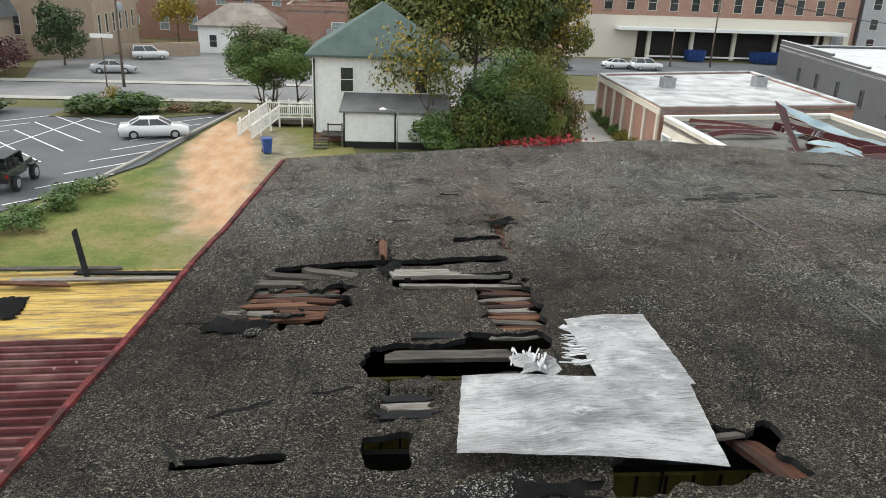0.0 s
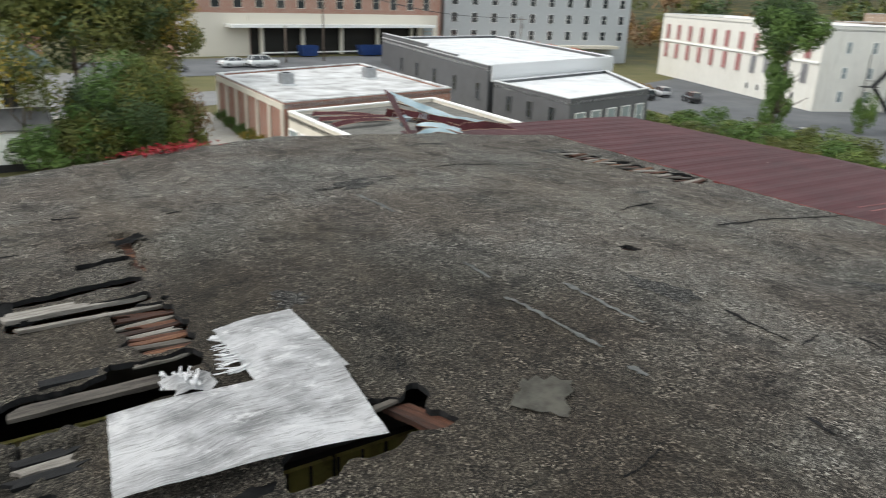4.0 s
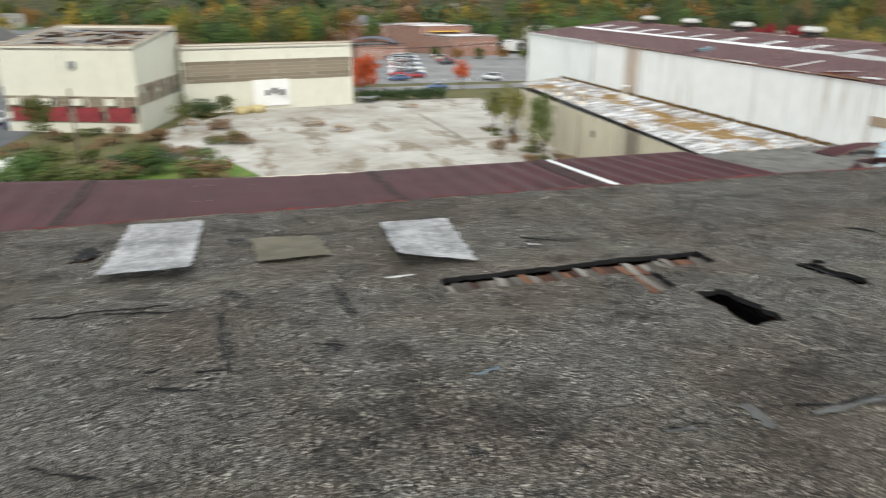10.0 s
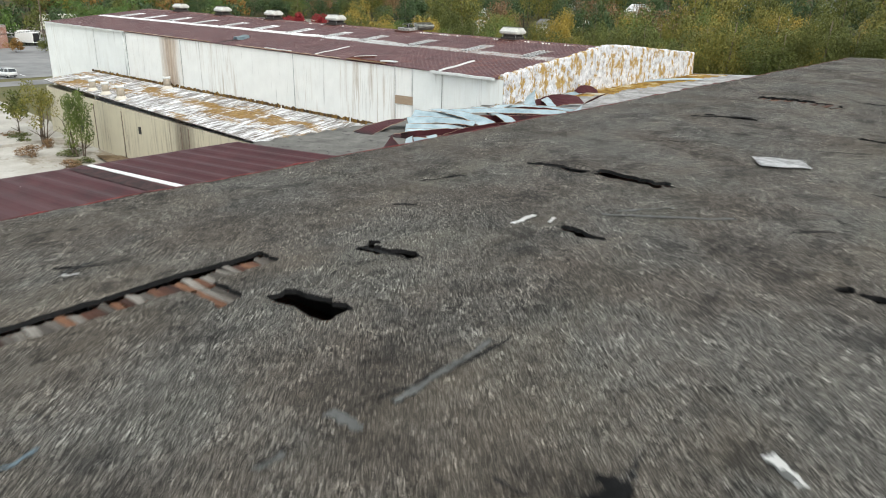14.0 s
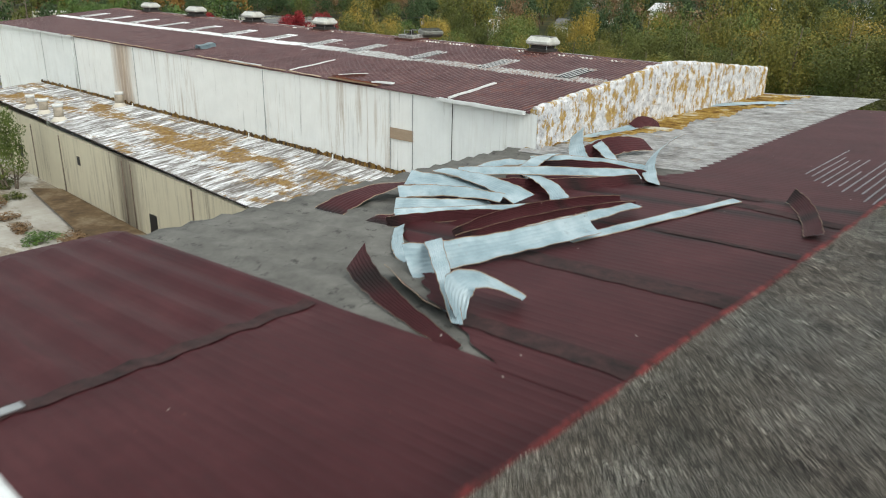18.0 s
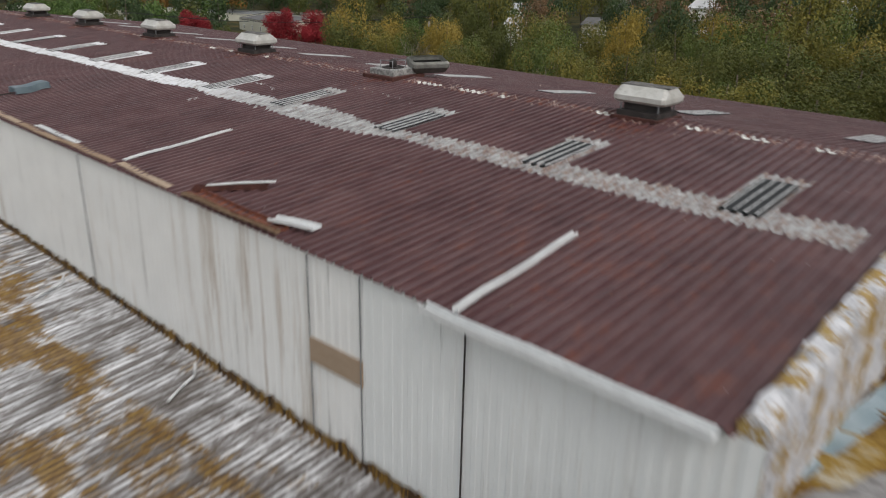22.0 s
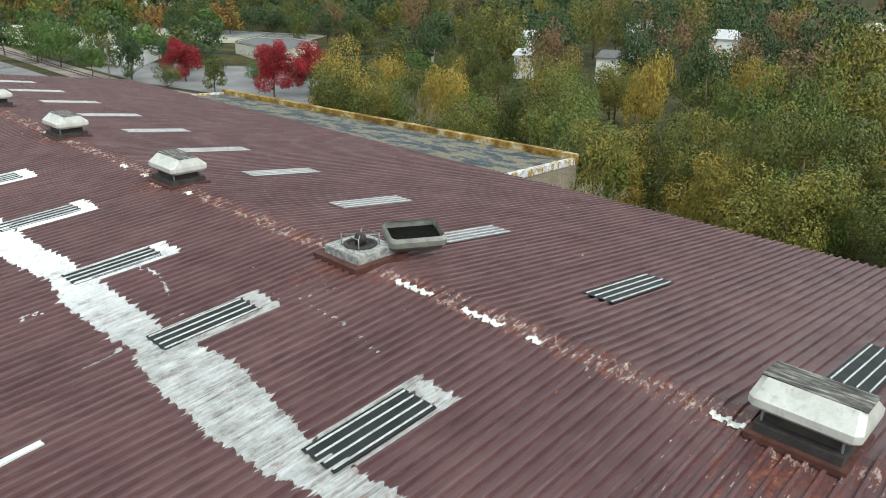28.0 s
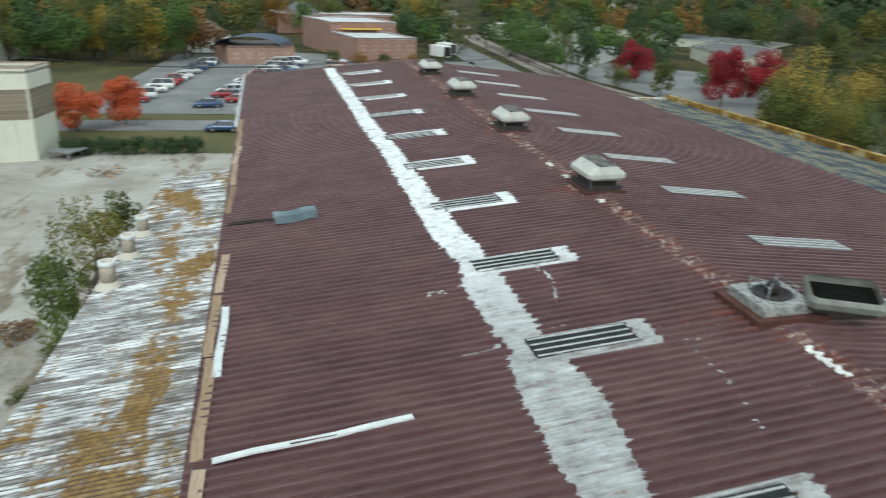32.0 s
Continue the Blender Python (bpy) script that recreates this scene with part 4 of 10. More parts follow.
def build_gravel_roof():
    us = fine_axis(0, 1, [(0.04, 0.36), (0.5, 0.97)], 0.0045, 0.012)
    ys = fine_axis(-58, 12.9, [(0.6, 10.6), (-12.8, -6.8), (-20.2, -14.9)], 0.085, 0.28)
    verts, deep = [], []
    nu, nv = len(us), len(ys)
    for u in us:
        for y in ys:
            yy = y
            x = west_edge(yy) * (1 - u) + east_edge(yy) * u
            yy = y + (0.0 if y < 8.5 else (north_edge(x) - 12.9) * (y - 8.5) / 4.4)
            sunk, d = gap_at(x, yy)
            verts.append((x, yy, gravel_z(x, yy) - sunk))
            deep.append(d)
    top, cuts = [], {}

    def cut(a, b):
        """The place on a side of a cell where the hole begins."""
        key = (min(a, b), max(a, b))
        if key not in cuts:
            k = min(0.95, max(0.05, deep[a] / (deep[a] - deep[b])))
            cuts[key] = len(verts)
            verts.append(tuple(verts[a][i] * (1 - k) + verts[b][i] * k for i in range(3)))
        return cuts[key]

    for f in grid_faces(nu, nv):
        if all(deep[i] <= 0 for i in f):
            top.append(f)
        elif any(deep[i] <= 0 for i in f):
            ring = []
            for a, b in zip(f, f[1:] + f[:1]):
                if deep[a] <= 0:
                    ring.append(a)
                if (deep[a] <= 0) != (deep[b] <= 0):
                    ring.append(cut(a, b))
            if len(ring) >= 3:
                top.append(tuple(ring))
    edges = {}
    for f in top:
        for a, b in zip(f, f[1:] + f[:1]):
            edges[(a, b)] = True
    low = {}
    skirts = []
    for a, b in edges:
        if (b, a) not in edges:
            for v in (a, b):
                if v not in low:
                    low[v] = len(verts)
                    x, y, z = verts[v]
                    verts.append((x, y, z - 0.07))
            skirts.append((b, a, low[a], low[b]))
    me = sheet_mesh("roof", verts, top + skirts, [M["gravel"], M["tar"]], False, [0] * len(top) + [1] * len(skirts))
    return tagged(new("roof", me), "weathered tar and gravel factory roof with rotted holes", "roof", kind="structure")


gravel_roof = build_gravel_roof()


def wall(name, label, a, b, z0, z1, thick, material, category="wall"):
    """An upright wall from a to b; z1 may be a pair for a sloping top."""
    a, b = Vector((*a, 0)), Vector((*b, 0))
    d = (b - a).normalized()
    n = Vector((-d.y, d.x, 0)) * thick / 2
    t0, t1 = z1 if isinstance(z1, tuple) else (z1, z1)
    bm = bmesh.new()
    vs = [bm.verts.new(p + s * n + Vector((0, 0, z))) for p, zt in ((a, t0), (b, t1)) for s in (-1, 1) for z in (z0, zt)]
    for f in ((0, 1, 3, 2), (4, 6, 7, 5), (0, 4, 5, 1), (2, 3, 7, 6), (1, 5, 7, 3), (0, 2, 6, 4)):
        bm.faces.new([vs[i] for i in f])
    bmesh.ops.recalc_face_normals(bm, faces=bm.faces[:])
    return tagged(part(name, bm, material), label, category, kind="structure")


wall("wall_west", "red brick side wall of the factory", (-5.0, 12.9), (-6.0, -58), -1, 7.4, 0.35, M["brick"])
wall("wall_north", "red brick end wall of the factory", (-4.9, 13.0), (12.5, 13.2), -2, 7.45, 0.35, M["brick"])
wall("wall_south", "red brick south wall of the factory", (-6.0, -57.8), (8.9, -57.8), -3, 7.3, 0.35, M["brick"])
wall("wall_east", "dark brick wall under the lean-to roof", (12.45, 13.1), (8.86, -57.6), -3, 7.5, 0.3, M["brick"])
# floor seen through the holes, its darkness painted in
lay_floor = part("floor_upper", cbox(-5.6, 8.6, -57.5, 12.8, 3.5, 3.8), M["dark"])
tagged(lay_floor, "upper floor coloured near-black for the gloom below the roof", "floor", kind="structure")


# ---- lean-to roofs east of the gravel roof ----
def lean_z(x, y):
    z = 5.35 - 0.05 * (min(x, 30.6) - 11) + 0.8 * smooth(-10, 16, y) * max(0.0, (x - 11) / 19)
    wave = (0.02 + 0.045 * smooth(-13, -17, y)) * math.sin(y * 5.6) * smooth(19.5, 21.5, x)
    return z + wave if x < 30.6 else z - (x - 30.6) * 0.72


def ribbed(name, label, y0, y1, x_from, x_to, pitch, height, material, lift=0.0, segs=10, zf=lean_z, bend=29.0):
    """Ribbed sheets that run down the slope, with ribs every pitch metres."""
    ys, hs = [], []
    y = y0
    while y < y1 - 1e-6:
        for k, h in ((0, 0), (0.3, 0), (0.42, 1), (0.62, 1), (0.74, 0)):
            ys.append(y + k * pitch)
            hs.append(h * height)
        y += pitch
    verts = []
    for yy, h in zip(ys, hs):
        a, b = x_from(yy), x_to(yy)
        for i in range(segs + 1):
            x = a + (b - a) * i / segs
            verts.append((x, yy, zf(x, yy) + lift + h + 0.012 * noise.noise((x * 0.6, yy * 0.5, 0))))
    me = sheet_mesh(name, verts, [f[::-1] for f in grid_faces(len(ys), segs + 1)], material)
    return tagged(new(name, me), label, "roof", kind="structure")


RED_EDGE = [(-26.6, 15.0), (-28.5, 18.4), (-30.4, 20.6), (-33.0, 23.8), (-36.0, 25.4), (-41.5, 25.2), (-43.5, 21.0), (-46.0, 19.5), (-99.0, 19.5)]


def red_end(y):
    """How far down the red sheets still lie in the torn part."""
    for (ya, xa), (yb, xb) in zip(RED_EDGE, RED_EDGE[1:]):
        if ya >= y >= yb:
            return xa + (xb - xa) * (ya - y) / (ya - yb) + 0.12 * math.sin(y * 9)
    return 15.0


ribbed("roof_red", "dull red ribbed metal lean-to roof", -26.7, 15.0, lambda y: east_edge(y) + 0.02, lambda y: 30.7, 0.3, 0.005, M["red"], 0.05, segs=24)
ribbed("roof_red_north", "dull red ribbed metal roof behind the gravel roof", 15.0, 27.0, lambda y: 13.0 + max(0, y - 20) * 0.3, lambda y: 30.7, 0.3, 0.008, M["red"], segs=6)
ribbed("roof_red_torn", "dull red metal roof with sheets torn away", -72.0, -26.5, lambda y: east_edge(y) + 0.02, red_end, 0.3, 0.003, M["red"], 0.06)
ribbed("roof_grey", "old grey corrugated roof beside the warehouse", -80.0, -46.4, lambda y: 19.4 + 0.15 * noise.noise((0, y * 2.0, 0)), lambda y: 28.6, 0.2, 0.03, M["grey_roof"], 0.02)
ribbed("roof_apron", "ochre rusted metal apron along the parapet", -79.0, -46.9, lambda y: 25.4 + 0.4 * math.sin(y * 0.9) + 2.6 * smooth(-57, -47.5, y) - 1.2 * smooth(-60, -78, y), lambda y: 28.5, 0.2, 0.03, M["apron"], 0.06, segs=4)


def build_underlay():
    ys = np.arange(-47.6, -26.3, 0.4)
    xs = [11.4 + 0.755 * i for i in range(25)] + [29.9 + 0.42 * i for i in range(9)]
    verts = [(x, y, lean_z(min(x, 29.52), y) - 0.86 * max(0.0, x - 29.52) + 0.03 * noise.noise((x * 0.8, y * 0.8, 2))) for y in ys for x in xs]
    me = sheet_mesh("roof_underlay", verts, [f[::-1] for f in grid_faces(len(ys), len(xs))], M["cement"], True)
    return tagged(new("roof_underlay", me), "bare grey roofing felt where metal sheets were torn off", "roof", kind="structure")


build_underlay()
wall("wall_lean_east", "tan side wall under the red lean-to roof", (30.4, 27.0), (30.4, -26.2), -6, (4.9, 4.15), 0.3, M["tan_wall"])
wall("wall_lean_north", "brick end wall under the red roof", (12.0, 27.0), (30.2, 27.0), -6, 5.0, 0.3, M["brick"])


# ---- warehouse ----
W_TURN = radians(-1.2)


def ware(u, v, h=0.0):
    """A place on the warehouse: u metres along, v across from the north wall, h above the roof's eave line."""
    c, s = math.cos(W_TURN), math.sin(W_TURN)
    return Vector((28.5 + u * c + v * s, -47.2 + u * s - v * c, 6.3 + 0.018 * u + h))


W_LEN, W_WIDE, W_RIDGE = 75.6, 31.3, 14.5


def ware_h(v):
    return v * 0.105 if v < W_RIDGE else W_RIDGE * 0.105 - (v - W_RIDGE) * 0.095


def ware_roof(u, v, lift=0.0):
    return ware(u, v, ware_h(v) + lift)


PITCH, RIB_H = 0.315, 0.075
RIB = ((0, 0), (0.3, 0), (0.37, 1), (0.6, 1), (0.67, 0))


def build_ware_roof():
    us, hs = [], []
    for i in range(int(W_LEN / PITCH)):
        for k, h in RIB:
            us.append((i + k) * PITCH)
            hs.append(h * RIB_H)
    vs = [-0.15, 3, 6, 8.2, 11, 13.5, W_RIDGE, 17.5, 20, 23, 26, 29, W_WIDE]
    verts = [ware_roof(u, v, h + 0.012 * noise.noise((u * 0.4, v * 0.6, 5))) for u, h in zip(us, hs) for v in vs]
    me = sheet_mesh("roof_warehouse", verts, [f[::-1] for f in grid_faces(len(us), len(vs))], M["red_old"])
    return tagged(new("roof_warehouse", me), "faded red ribbed metal warehouse roof with rust", "roof", kind="structure")


build_ware_roof()


def ribbed_wall(name, label, u0, u1, z0, material, pitch=0.3, depth=0.011):
    us, ds = [], []
    u = u0
    while u < u1 - 1e-6:
        for k, d in ((0, 0), (0.45, 0), (0.55, 1), (0.9, 1)):
            us.append(min(u1, u + k * pitch))
            ds.append(d * depth)
        u += pitch
    verts = []
    for u, d in zip(us, ds):
        p = ware(u, -d - 0.02)
        for k in range(5):
            verts.append((p.x, p.y, z0 + (p.z - 0.04 - z0) * k / 4))
    me = sheet_mesh(name, verts, [f[::-1] for f in grid_faces(len(us), 5)], material)
    return tagged(new(name, me), label, "wall", kind="structure")


ribbed_wall("wall_warehouse_east", "clean white ribbed sheeting at the far end", 53.5, W_LEN, -5.0, M["white_end"])
ribbed_wall("wall_warehouse_mid", "white ribbed sheeting with rust streaks", 8.2, 53.5, -5.0, M["white_wall"])
ribbed_wall("wall_warehouse_west", "white ribbed sheeting beside the torn roof", -0.44, 8.2, 0.0, M["white_end"])


def build_parapet():
    """The low end wall, following the gable, with an eaten and crumbling top."""
    verts = []
    steps = 190
    for i in range(steps + 1):
        v = W_WIDE * i / steps
        h = 0.28 + (1.74 - 0.28) * min(1.0, v / 13.6) if v < 15.6 else 1.74 - (v - 15.6) * 1.29 / (W_WIDE - 15.6)
        q, p = ware(-0.45, v), ware(0.0, v)
        top = 6.3 + h
        for x, y, z, k in ((q.x, q.y, 3.6, 0), (q.x, q.y, 5.2, 0.4), (q.x, q.y, top - 0.45, 0.7), (q.x, q.y, top - 0.12, 1), (q.x + 0.06, q.y, top, 1), (p.x - 0.22, p.y, top + 0.03, 1), (p.x - 0.05, p.y, top, 1), (p.x, p.y, top - 0.14, 0.8), (p.x, p.y, 5.4, 0)):
            d = Vector((0.07, 0.0, 0.09)) * (noise.noise((x * 2.0, y * 1.6, z * 1.6)) + 0.7 * noise.noise((x * 5.0, y * 4.5, z * 4.5))) * k
            verts.append(Vector((x, y, z)) + d)
    faces = [f[::-1] for f in grid_faces(steps + 1, 9)]
    faces += [tuple(range(9)), tuple(range(steps * 9, steps * 9 + 9))[::-1]]
    return tagged(new("wall_parapet", sheet_mesh("wall_parapet", verts, faces, M["parapet"])), "whitewashed masonry parapet blotched with orange lichen", "wall", kind="structure")


build_parapet()
p0, p1, p2, p3 = ware(0, W_WIDE), ware(W_LEN, W_WIDE), ware(W_LEN, 0), ware(W_LEN, W_RIDGE)
wall("wall_warehouse_south", "white metal south wall of the warehouse", p0.xy, p1.xy, -6, (5.7, 7.0), 0.2, M["white_end"])
wall("wall_warehouse_end", "white metal end wall of the warehouse", p2.xy, p1.xy, -6, 7.0, 0.2, M["white_end"])


# ---- low building along the warehouse ----
def low_z(x, y):
    return 1.35 + 0.012 * (x - 30) - (-47.3 - 0.021 * (x - 29) - y) * -0.11


def build_low_roof():
    xs, hs = [], []
    x = 32.9
    while x < 92:
        for k, h in ((0, 0), (0.5, 1)):
            xs.append(x + k * 0.24)
            hs.append(h * 0.12)
        x += 0.24
    verts = []
    for x, h in zip(xs, hs):
        y0, y1 = -47.1 - 0.021 * (x - 29), -38.4 - 0.075 * (x - 35)
        for i in range(9):
            y = y0 + (y1 - y0) * i / 8
            verts.append((x, y, low_z(x, y) + h + 0.04 * noise.noise((x * 0.3, y * 0.4, 8))))
    me = sheet_mesh("roof_low", verts, grid_faces(len(xs), 9), M["rust_roof"])
    return tagged(new("roof_low", me), "rust-patched corrugated roof of the low annexe", "roof", kind="structure")


build_low_roof()
wall("wall_lean_south", "tan wall under the steep felted slope", (33.0, -26.5), (33.0, -38.4), -7, 1.0, 0.2, M["tan_wall"])
wall("wall_low", "stained tan wall of the low annexe", (33.1, -38.5), (91.8, -42.9), -7, (0.22, 0.75), 0.25, M["tan_sooty"])
wall("wall_low_end", "stained tan end wall of the low annexe", (91.8, -42.9), (91.8, -48.3), -7, 0.9, 0.25, M["tan_wall"])


# ---- things on the warehouse roof ----
def roof_frame(u, v, lift=0.0, turn=0.0):
    """A pose on the warehouse roof: local x along the building, y across it to the south, z off the slope."""
    o = ware_roof(u, v, lift)
    ex = (ware_roof(u + 1, v, lift) - o).normalized()
    ey = (ware_roof(u, v + 0.5, lift) - ware_roof(u, v - 0.5, lift)).normalized()
    ez = ey.cross(ex).normalized()
    ey = ez.cross(ex) * -1
    m = Matrix((ex, -ey, ez)).transposed().to_4x4()
    m.translation = o
    return m @ pose(0, 0, 0, 0, 0, turn)


def rib_height(k):
    for (a, ha), (b, hb) in zip(RIB, RIB[1:] + ((1.0, 0),)):
        if a <= k <= b:
            return (ha + (hb - ha) * (k - a) / (b - a)) * RIB_H
    return 0.0


def patch_sheet(name, label, u0, u1, v0, v1, material, rag=0.1, lift=0.008, wave=0.0, cat="sealant"):
    """Paint-like coating that follows the ribs, brushed out to ragged ends."""
    rnd = random.Random(int(u0 * 31 + v0 * 7))
    us = [u0] + [(i + k) * PITCH for i in range(int(u0 / PITCH), int(u1 / PITCH) + 1) for k in (0, 0.1, 0.2, 0.3, 0.37, 0.45, 0.53, 0.6, 0.67, 0.78, 0.9) if u0 < (i + k) * PITCH < u1] + [u1]
    verts = []
    for u in us:
        h = rib_height((u / PITCH) % 1.0)
        base = 0.5 * rag * noise.noise((u * 3.0, v0, 0))
        a0 = base - rag * rnd.random() ** 2.5 * 1.6 + rag * 0.3
        b0 = base + rag * rnd.random() ** 2.5 * 1.6 - rag * 0.3
        w = wave * math.sin(u * 0.55) + wave * 0.6 * math.sin(u * 1.31 + 1)
        for v in (v0 + a0 + w, v0 * 0.67 + v1 * 0.33 + w, v0 * 0.33 + v1 * 0.67 + w, v1 + b0 + w):
            verts.append(ware_roof(u, v, h + lift + 0.012 * noise.noise((u * 0.4, v * 0.6, 5))))
    faces = [f[::-1] for f in grid_faces(len(us), 4)]
    return tagged(new(name, sheet_mesh(name, verts, faces, material)), label, cat, kind="structure")


n = Nodes("brushed roof coating")
u, v = ware_axes(n)
stroke = n.noise(1.0, 6, 0.75, n.mapped((34, 1.1, 1)))
cc = n.ramp(n.math("ADD", n.math("MULTIPLY", stroke, 0.6), n.math("MULTIPLY", n.noise(1.6, 8, 0.75), 0.4)), [(0.38, (0.14, 0.11, 0.11)), (0.46, (0.32, 0.32, 0.315)), (0.56, (0.5, 0.515, 0.515)), (0.68, (0.74, 0.76, 0.77))])
# worn through to rust at the western end, and here and there further on
wear = n.math("ADD", n.noise(2.4, 8, 0.78, n.mapped((2.4, 1.0, 1))), n.math("MULTIPLY", n.step(u, 17.0, 12.0), 0.09))
cc = n.mix(n.math("MULTIPLY", n.step(wear, 0.56, 0.66), 0.75), cc, n.ramp(n.noise(8, 5), [(0.35, (0.13, 0.065, 0.055)), (0.6, (0.3, 0.19, 0.14))]))
cc = n.mix(n.math("MULTIPLY", n.math("MULTIPLY", n.step(u, 22.0, 30.0), n.step(n.noise(1.4, 7, 0.75, n.mapped((6, 1, 1))), 0.34, 0.5)), 0.85), cc, (0.84, 0.86, 0.88))
M["coating"] = n.done(cc, 0.7, 0, n.noise(20, 5), 0.3, 0.01, 0.3)
BAND = [(0.4, 7.2, 8.5), (9.0, 7.2, 8.4), (12.4, 7.18, 8.42), (14.9, 7.35, 8.15), (16.5, 6.95, 8.05), (18.0, 6.82, 8.3), (20.0, 6.88, 8.62), (21.8, 7.05, 8.4), (22.5, 7.3, 8.2), (24.0, 7.15, 8.35), (26.5, 7.1, 8.35), (28.0, 7.4, 8.25), (29.5, 7.2, 8.4), (31.3, 7.05, 8.15), (35.0, 7.1, 8.1), (43.0, 7.1, 8.05), (49.0, 6.9, 7.8), (57.0, 6.85, 7.75), (70.5, 6.66, 7.55), (74.5, 6.65, 7.5)]


def build_band():
    """The brushed band: hundreds of strokes along the ribs, each with its own ends."""
    r = random.Random(77)
    verts, cols = [], 0
    for u in [(i + k) * PITCH for i in range(2, int(BAND[-1][0] / PITCH)) for k in (0, 0.1, 0.2, 0.3, 0.37, 0.45, 0.53, 0.6, 0.67, 0.78, 0.9)]:
        for (ua, la, ha), (ub, lb, hb) in zip(BAND, BAND[1:]):
            if ua <= u <= ub:
                k = (u - ua) / (ub - ua)
                lo, hi = la + (lb - la) * k, ha + (hb - ha) * k
        lo += 0.14 * noise.noise((u * 1.9, 1, 0)) - 0.2 * r.random() ** 6 + 0.05 * r.random()
        hi += 0.14 * noise.noise((u * 1.9, 9, 0)) + 0.2 * r.random() ** 6 - 0.05 * r.random()
        h = rib_height((u / PITCH) % 1.0) + 0.01
        for k in range(5):
            v = lo + (hi - lo) * k / 4
            verts.append(ware_roof(u, v, h + 0.012 * noise.noise((u * 0.4, v * 0.6, 5))))
        cols += 1
    return tagged(new("roof_coating", sheet_mesh("roof_coating", verts, [f[::-1] for f in grid_faces(cols, 5)], M["coating"])), "wide band of brushed white sealant across the ribs", "sealant", kind="structure")


build_band()
# a dribbled arc and a line of drops of the white sealant
r4 = random.Random(12)
for name, pts, many in (("arc", ((27.0, 9.44), (26.14, 9.66), (24.64, 9.27)), 60), ("line", ((21.57, 11.43), (19.8, 11.4), (18.0, 11.05)), 34), ("dash", ((23.2, 8.2), (23.25, 8.6), (23.32, 9.0)), 30), ("stroke", ((22.66, 6.1), (22.7, 6.6), (22.77, 7.1)), 60), ("stroke", ((26.2, 6.0), (26.3, 6.2), (26.2, 6.5)), 18)):
    verts, faces = [], []
    for k in range(many):
        q = r4.random()
        u, v = [pts[0][i] * (1 - q) ** 2 + (2 * pts[1][i] - (pts[0][i] + pts[2][i]) / 2) * 2 * q * (1 - q) + pts[2][i] * q * q + r4.uniform(-0.03, 0.03) for i in (0, 1)]
        w, base = r4.uniform(0.01, 0.03), len(verts)
        for i in range(6):
            a = i * math.tau / 6
            uu, vv = u + w * math.cos(a), v + w * r4.uniform(1.0, 3.0) * math.sin(a)
            verts.append(ware_roof(uu, vv, rib_height((uu / PITCH) % 1.0) + 0.016))
        faces.append(tuple(range(base, base + 6))[::-1])
    tagged(new("sealant_drops", sheet_mesh("sealant_drops", verts, faces, M["coating"])), "dribbled drops of white sealant on the red roof", "sealant", kind="stuff")

SKY_U = [3.35, 9.5, 15.95, 22.35, 27.7, 33.75] + [39.8 + 6.05 * k for k in range(6)]
rnd = random.Random(5)
for i, u in enumerate(SKY_U):
    patch_sheet("skylight_sealant", "ragged white sealant round a rooflight", u - 0.7, u + 0.7, 10.45, 10.95, M["coating"], 0.1, 0.012)
    patch_sheet("skylight_sealant", "ragged white sealant round a rooflight", u - 0.66, u - 0.48, 8.2, 10.5, M["coating"], 0.06, 0.012)
    patch_sheet("skylight_sealant", "ragged white sealant round a rooflight", u + 0.48, u + 0.66, 8.2, 10.5, M["coating"], 0.06, 0.012)


def rooflight(u, v0, v1, dark, label):
    """A ribbed fibreglass panel with pale ribs, one part each."""
    t = thing("rooflight", label, "rooflight", "rooflights on the warehouse")
    bm = bmesh.new()
    us = [u - 0.5 + 1.0 * i / 8 for i in range(9)]
    vv = [[bm.verts.new(ware_roof(a, b, 0.084)) for b in (v0, (v0 + v1) / 2, v1)] for a in us]
    for a, b in zip(vv, vv[1:]):
        for i in range(2):
            bm.faces.new((a[i], a[i + 1], b[i + 1], b[i])[::-1])
    r = bmesh.ops.extrude_face_region(bm, geom=bm.faces[:])
    for x in r["geom"]:
        if isinstance(x, bmesh.types.BMVert):
            x.co.z -= 0.02
    bmesh.ops.recalc_face_normals(bm, faces=bm.faces[:])
    part("panel", bm, M["skylight" if dark else "skylight_dull"], t)
    for k in range(-1, 3) if not dark else (-1, 0, 1, 2):
        c = u + (k - 0.5) * 0.27
        bm = bmesh.new()
        ring = []
        for v in (v0 + 0.04, (v0 + v1) / 2, v1 - 0.04):
            ring.append([bm.verts.new(ware_roof(c + d, v, h)) for d, h in ((-0.022, 0.084), (-0.01, 0.112), (0.01, 0.112), (0.022, 0.084))])
        for a, b in zip(ring, ring[1:]):
            for i in range(3):
                bm.faces.new((a[i], a[i + 1], b[i + 1], b[i]))
        bmesh.ops.recalc_face_normals(bm, faces=bm.faces[:])
        part("rib", bm, M["skylight_rib"], t, "white raised rib")
    return t


for i, u in enumerate(SKY_U):
    rooflight(u, 7.75, 10.4, True, "dark ribbed fibreglass rooflight sealed with white")
for u in (3.4, 9.7, 16.2, 22.6, 27.8, 33.9, 39.7, 45.8, 51.8, 57.8, 63.8, 69.6):
    rooflight(u, 17.6, 21.2, u in (9.7, 16.2), "pale ribbed fibreglass rooflight in the red roof")

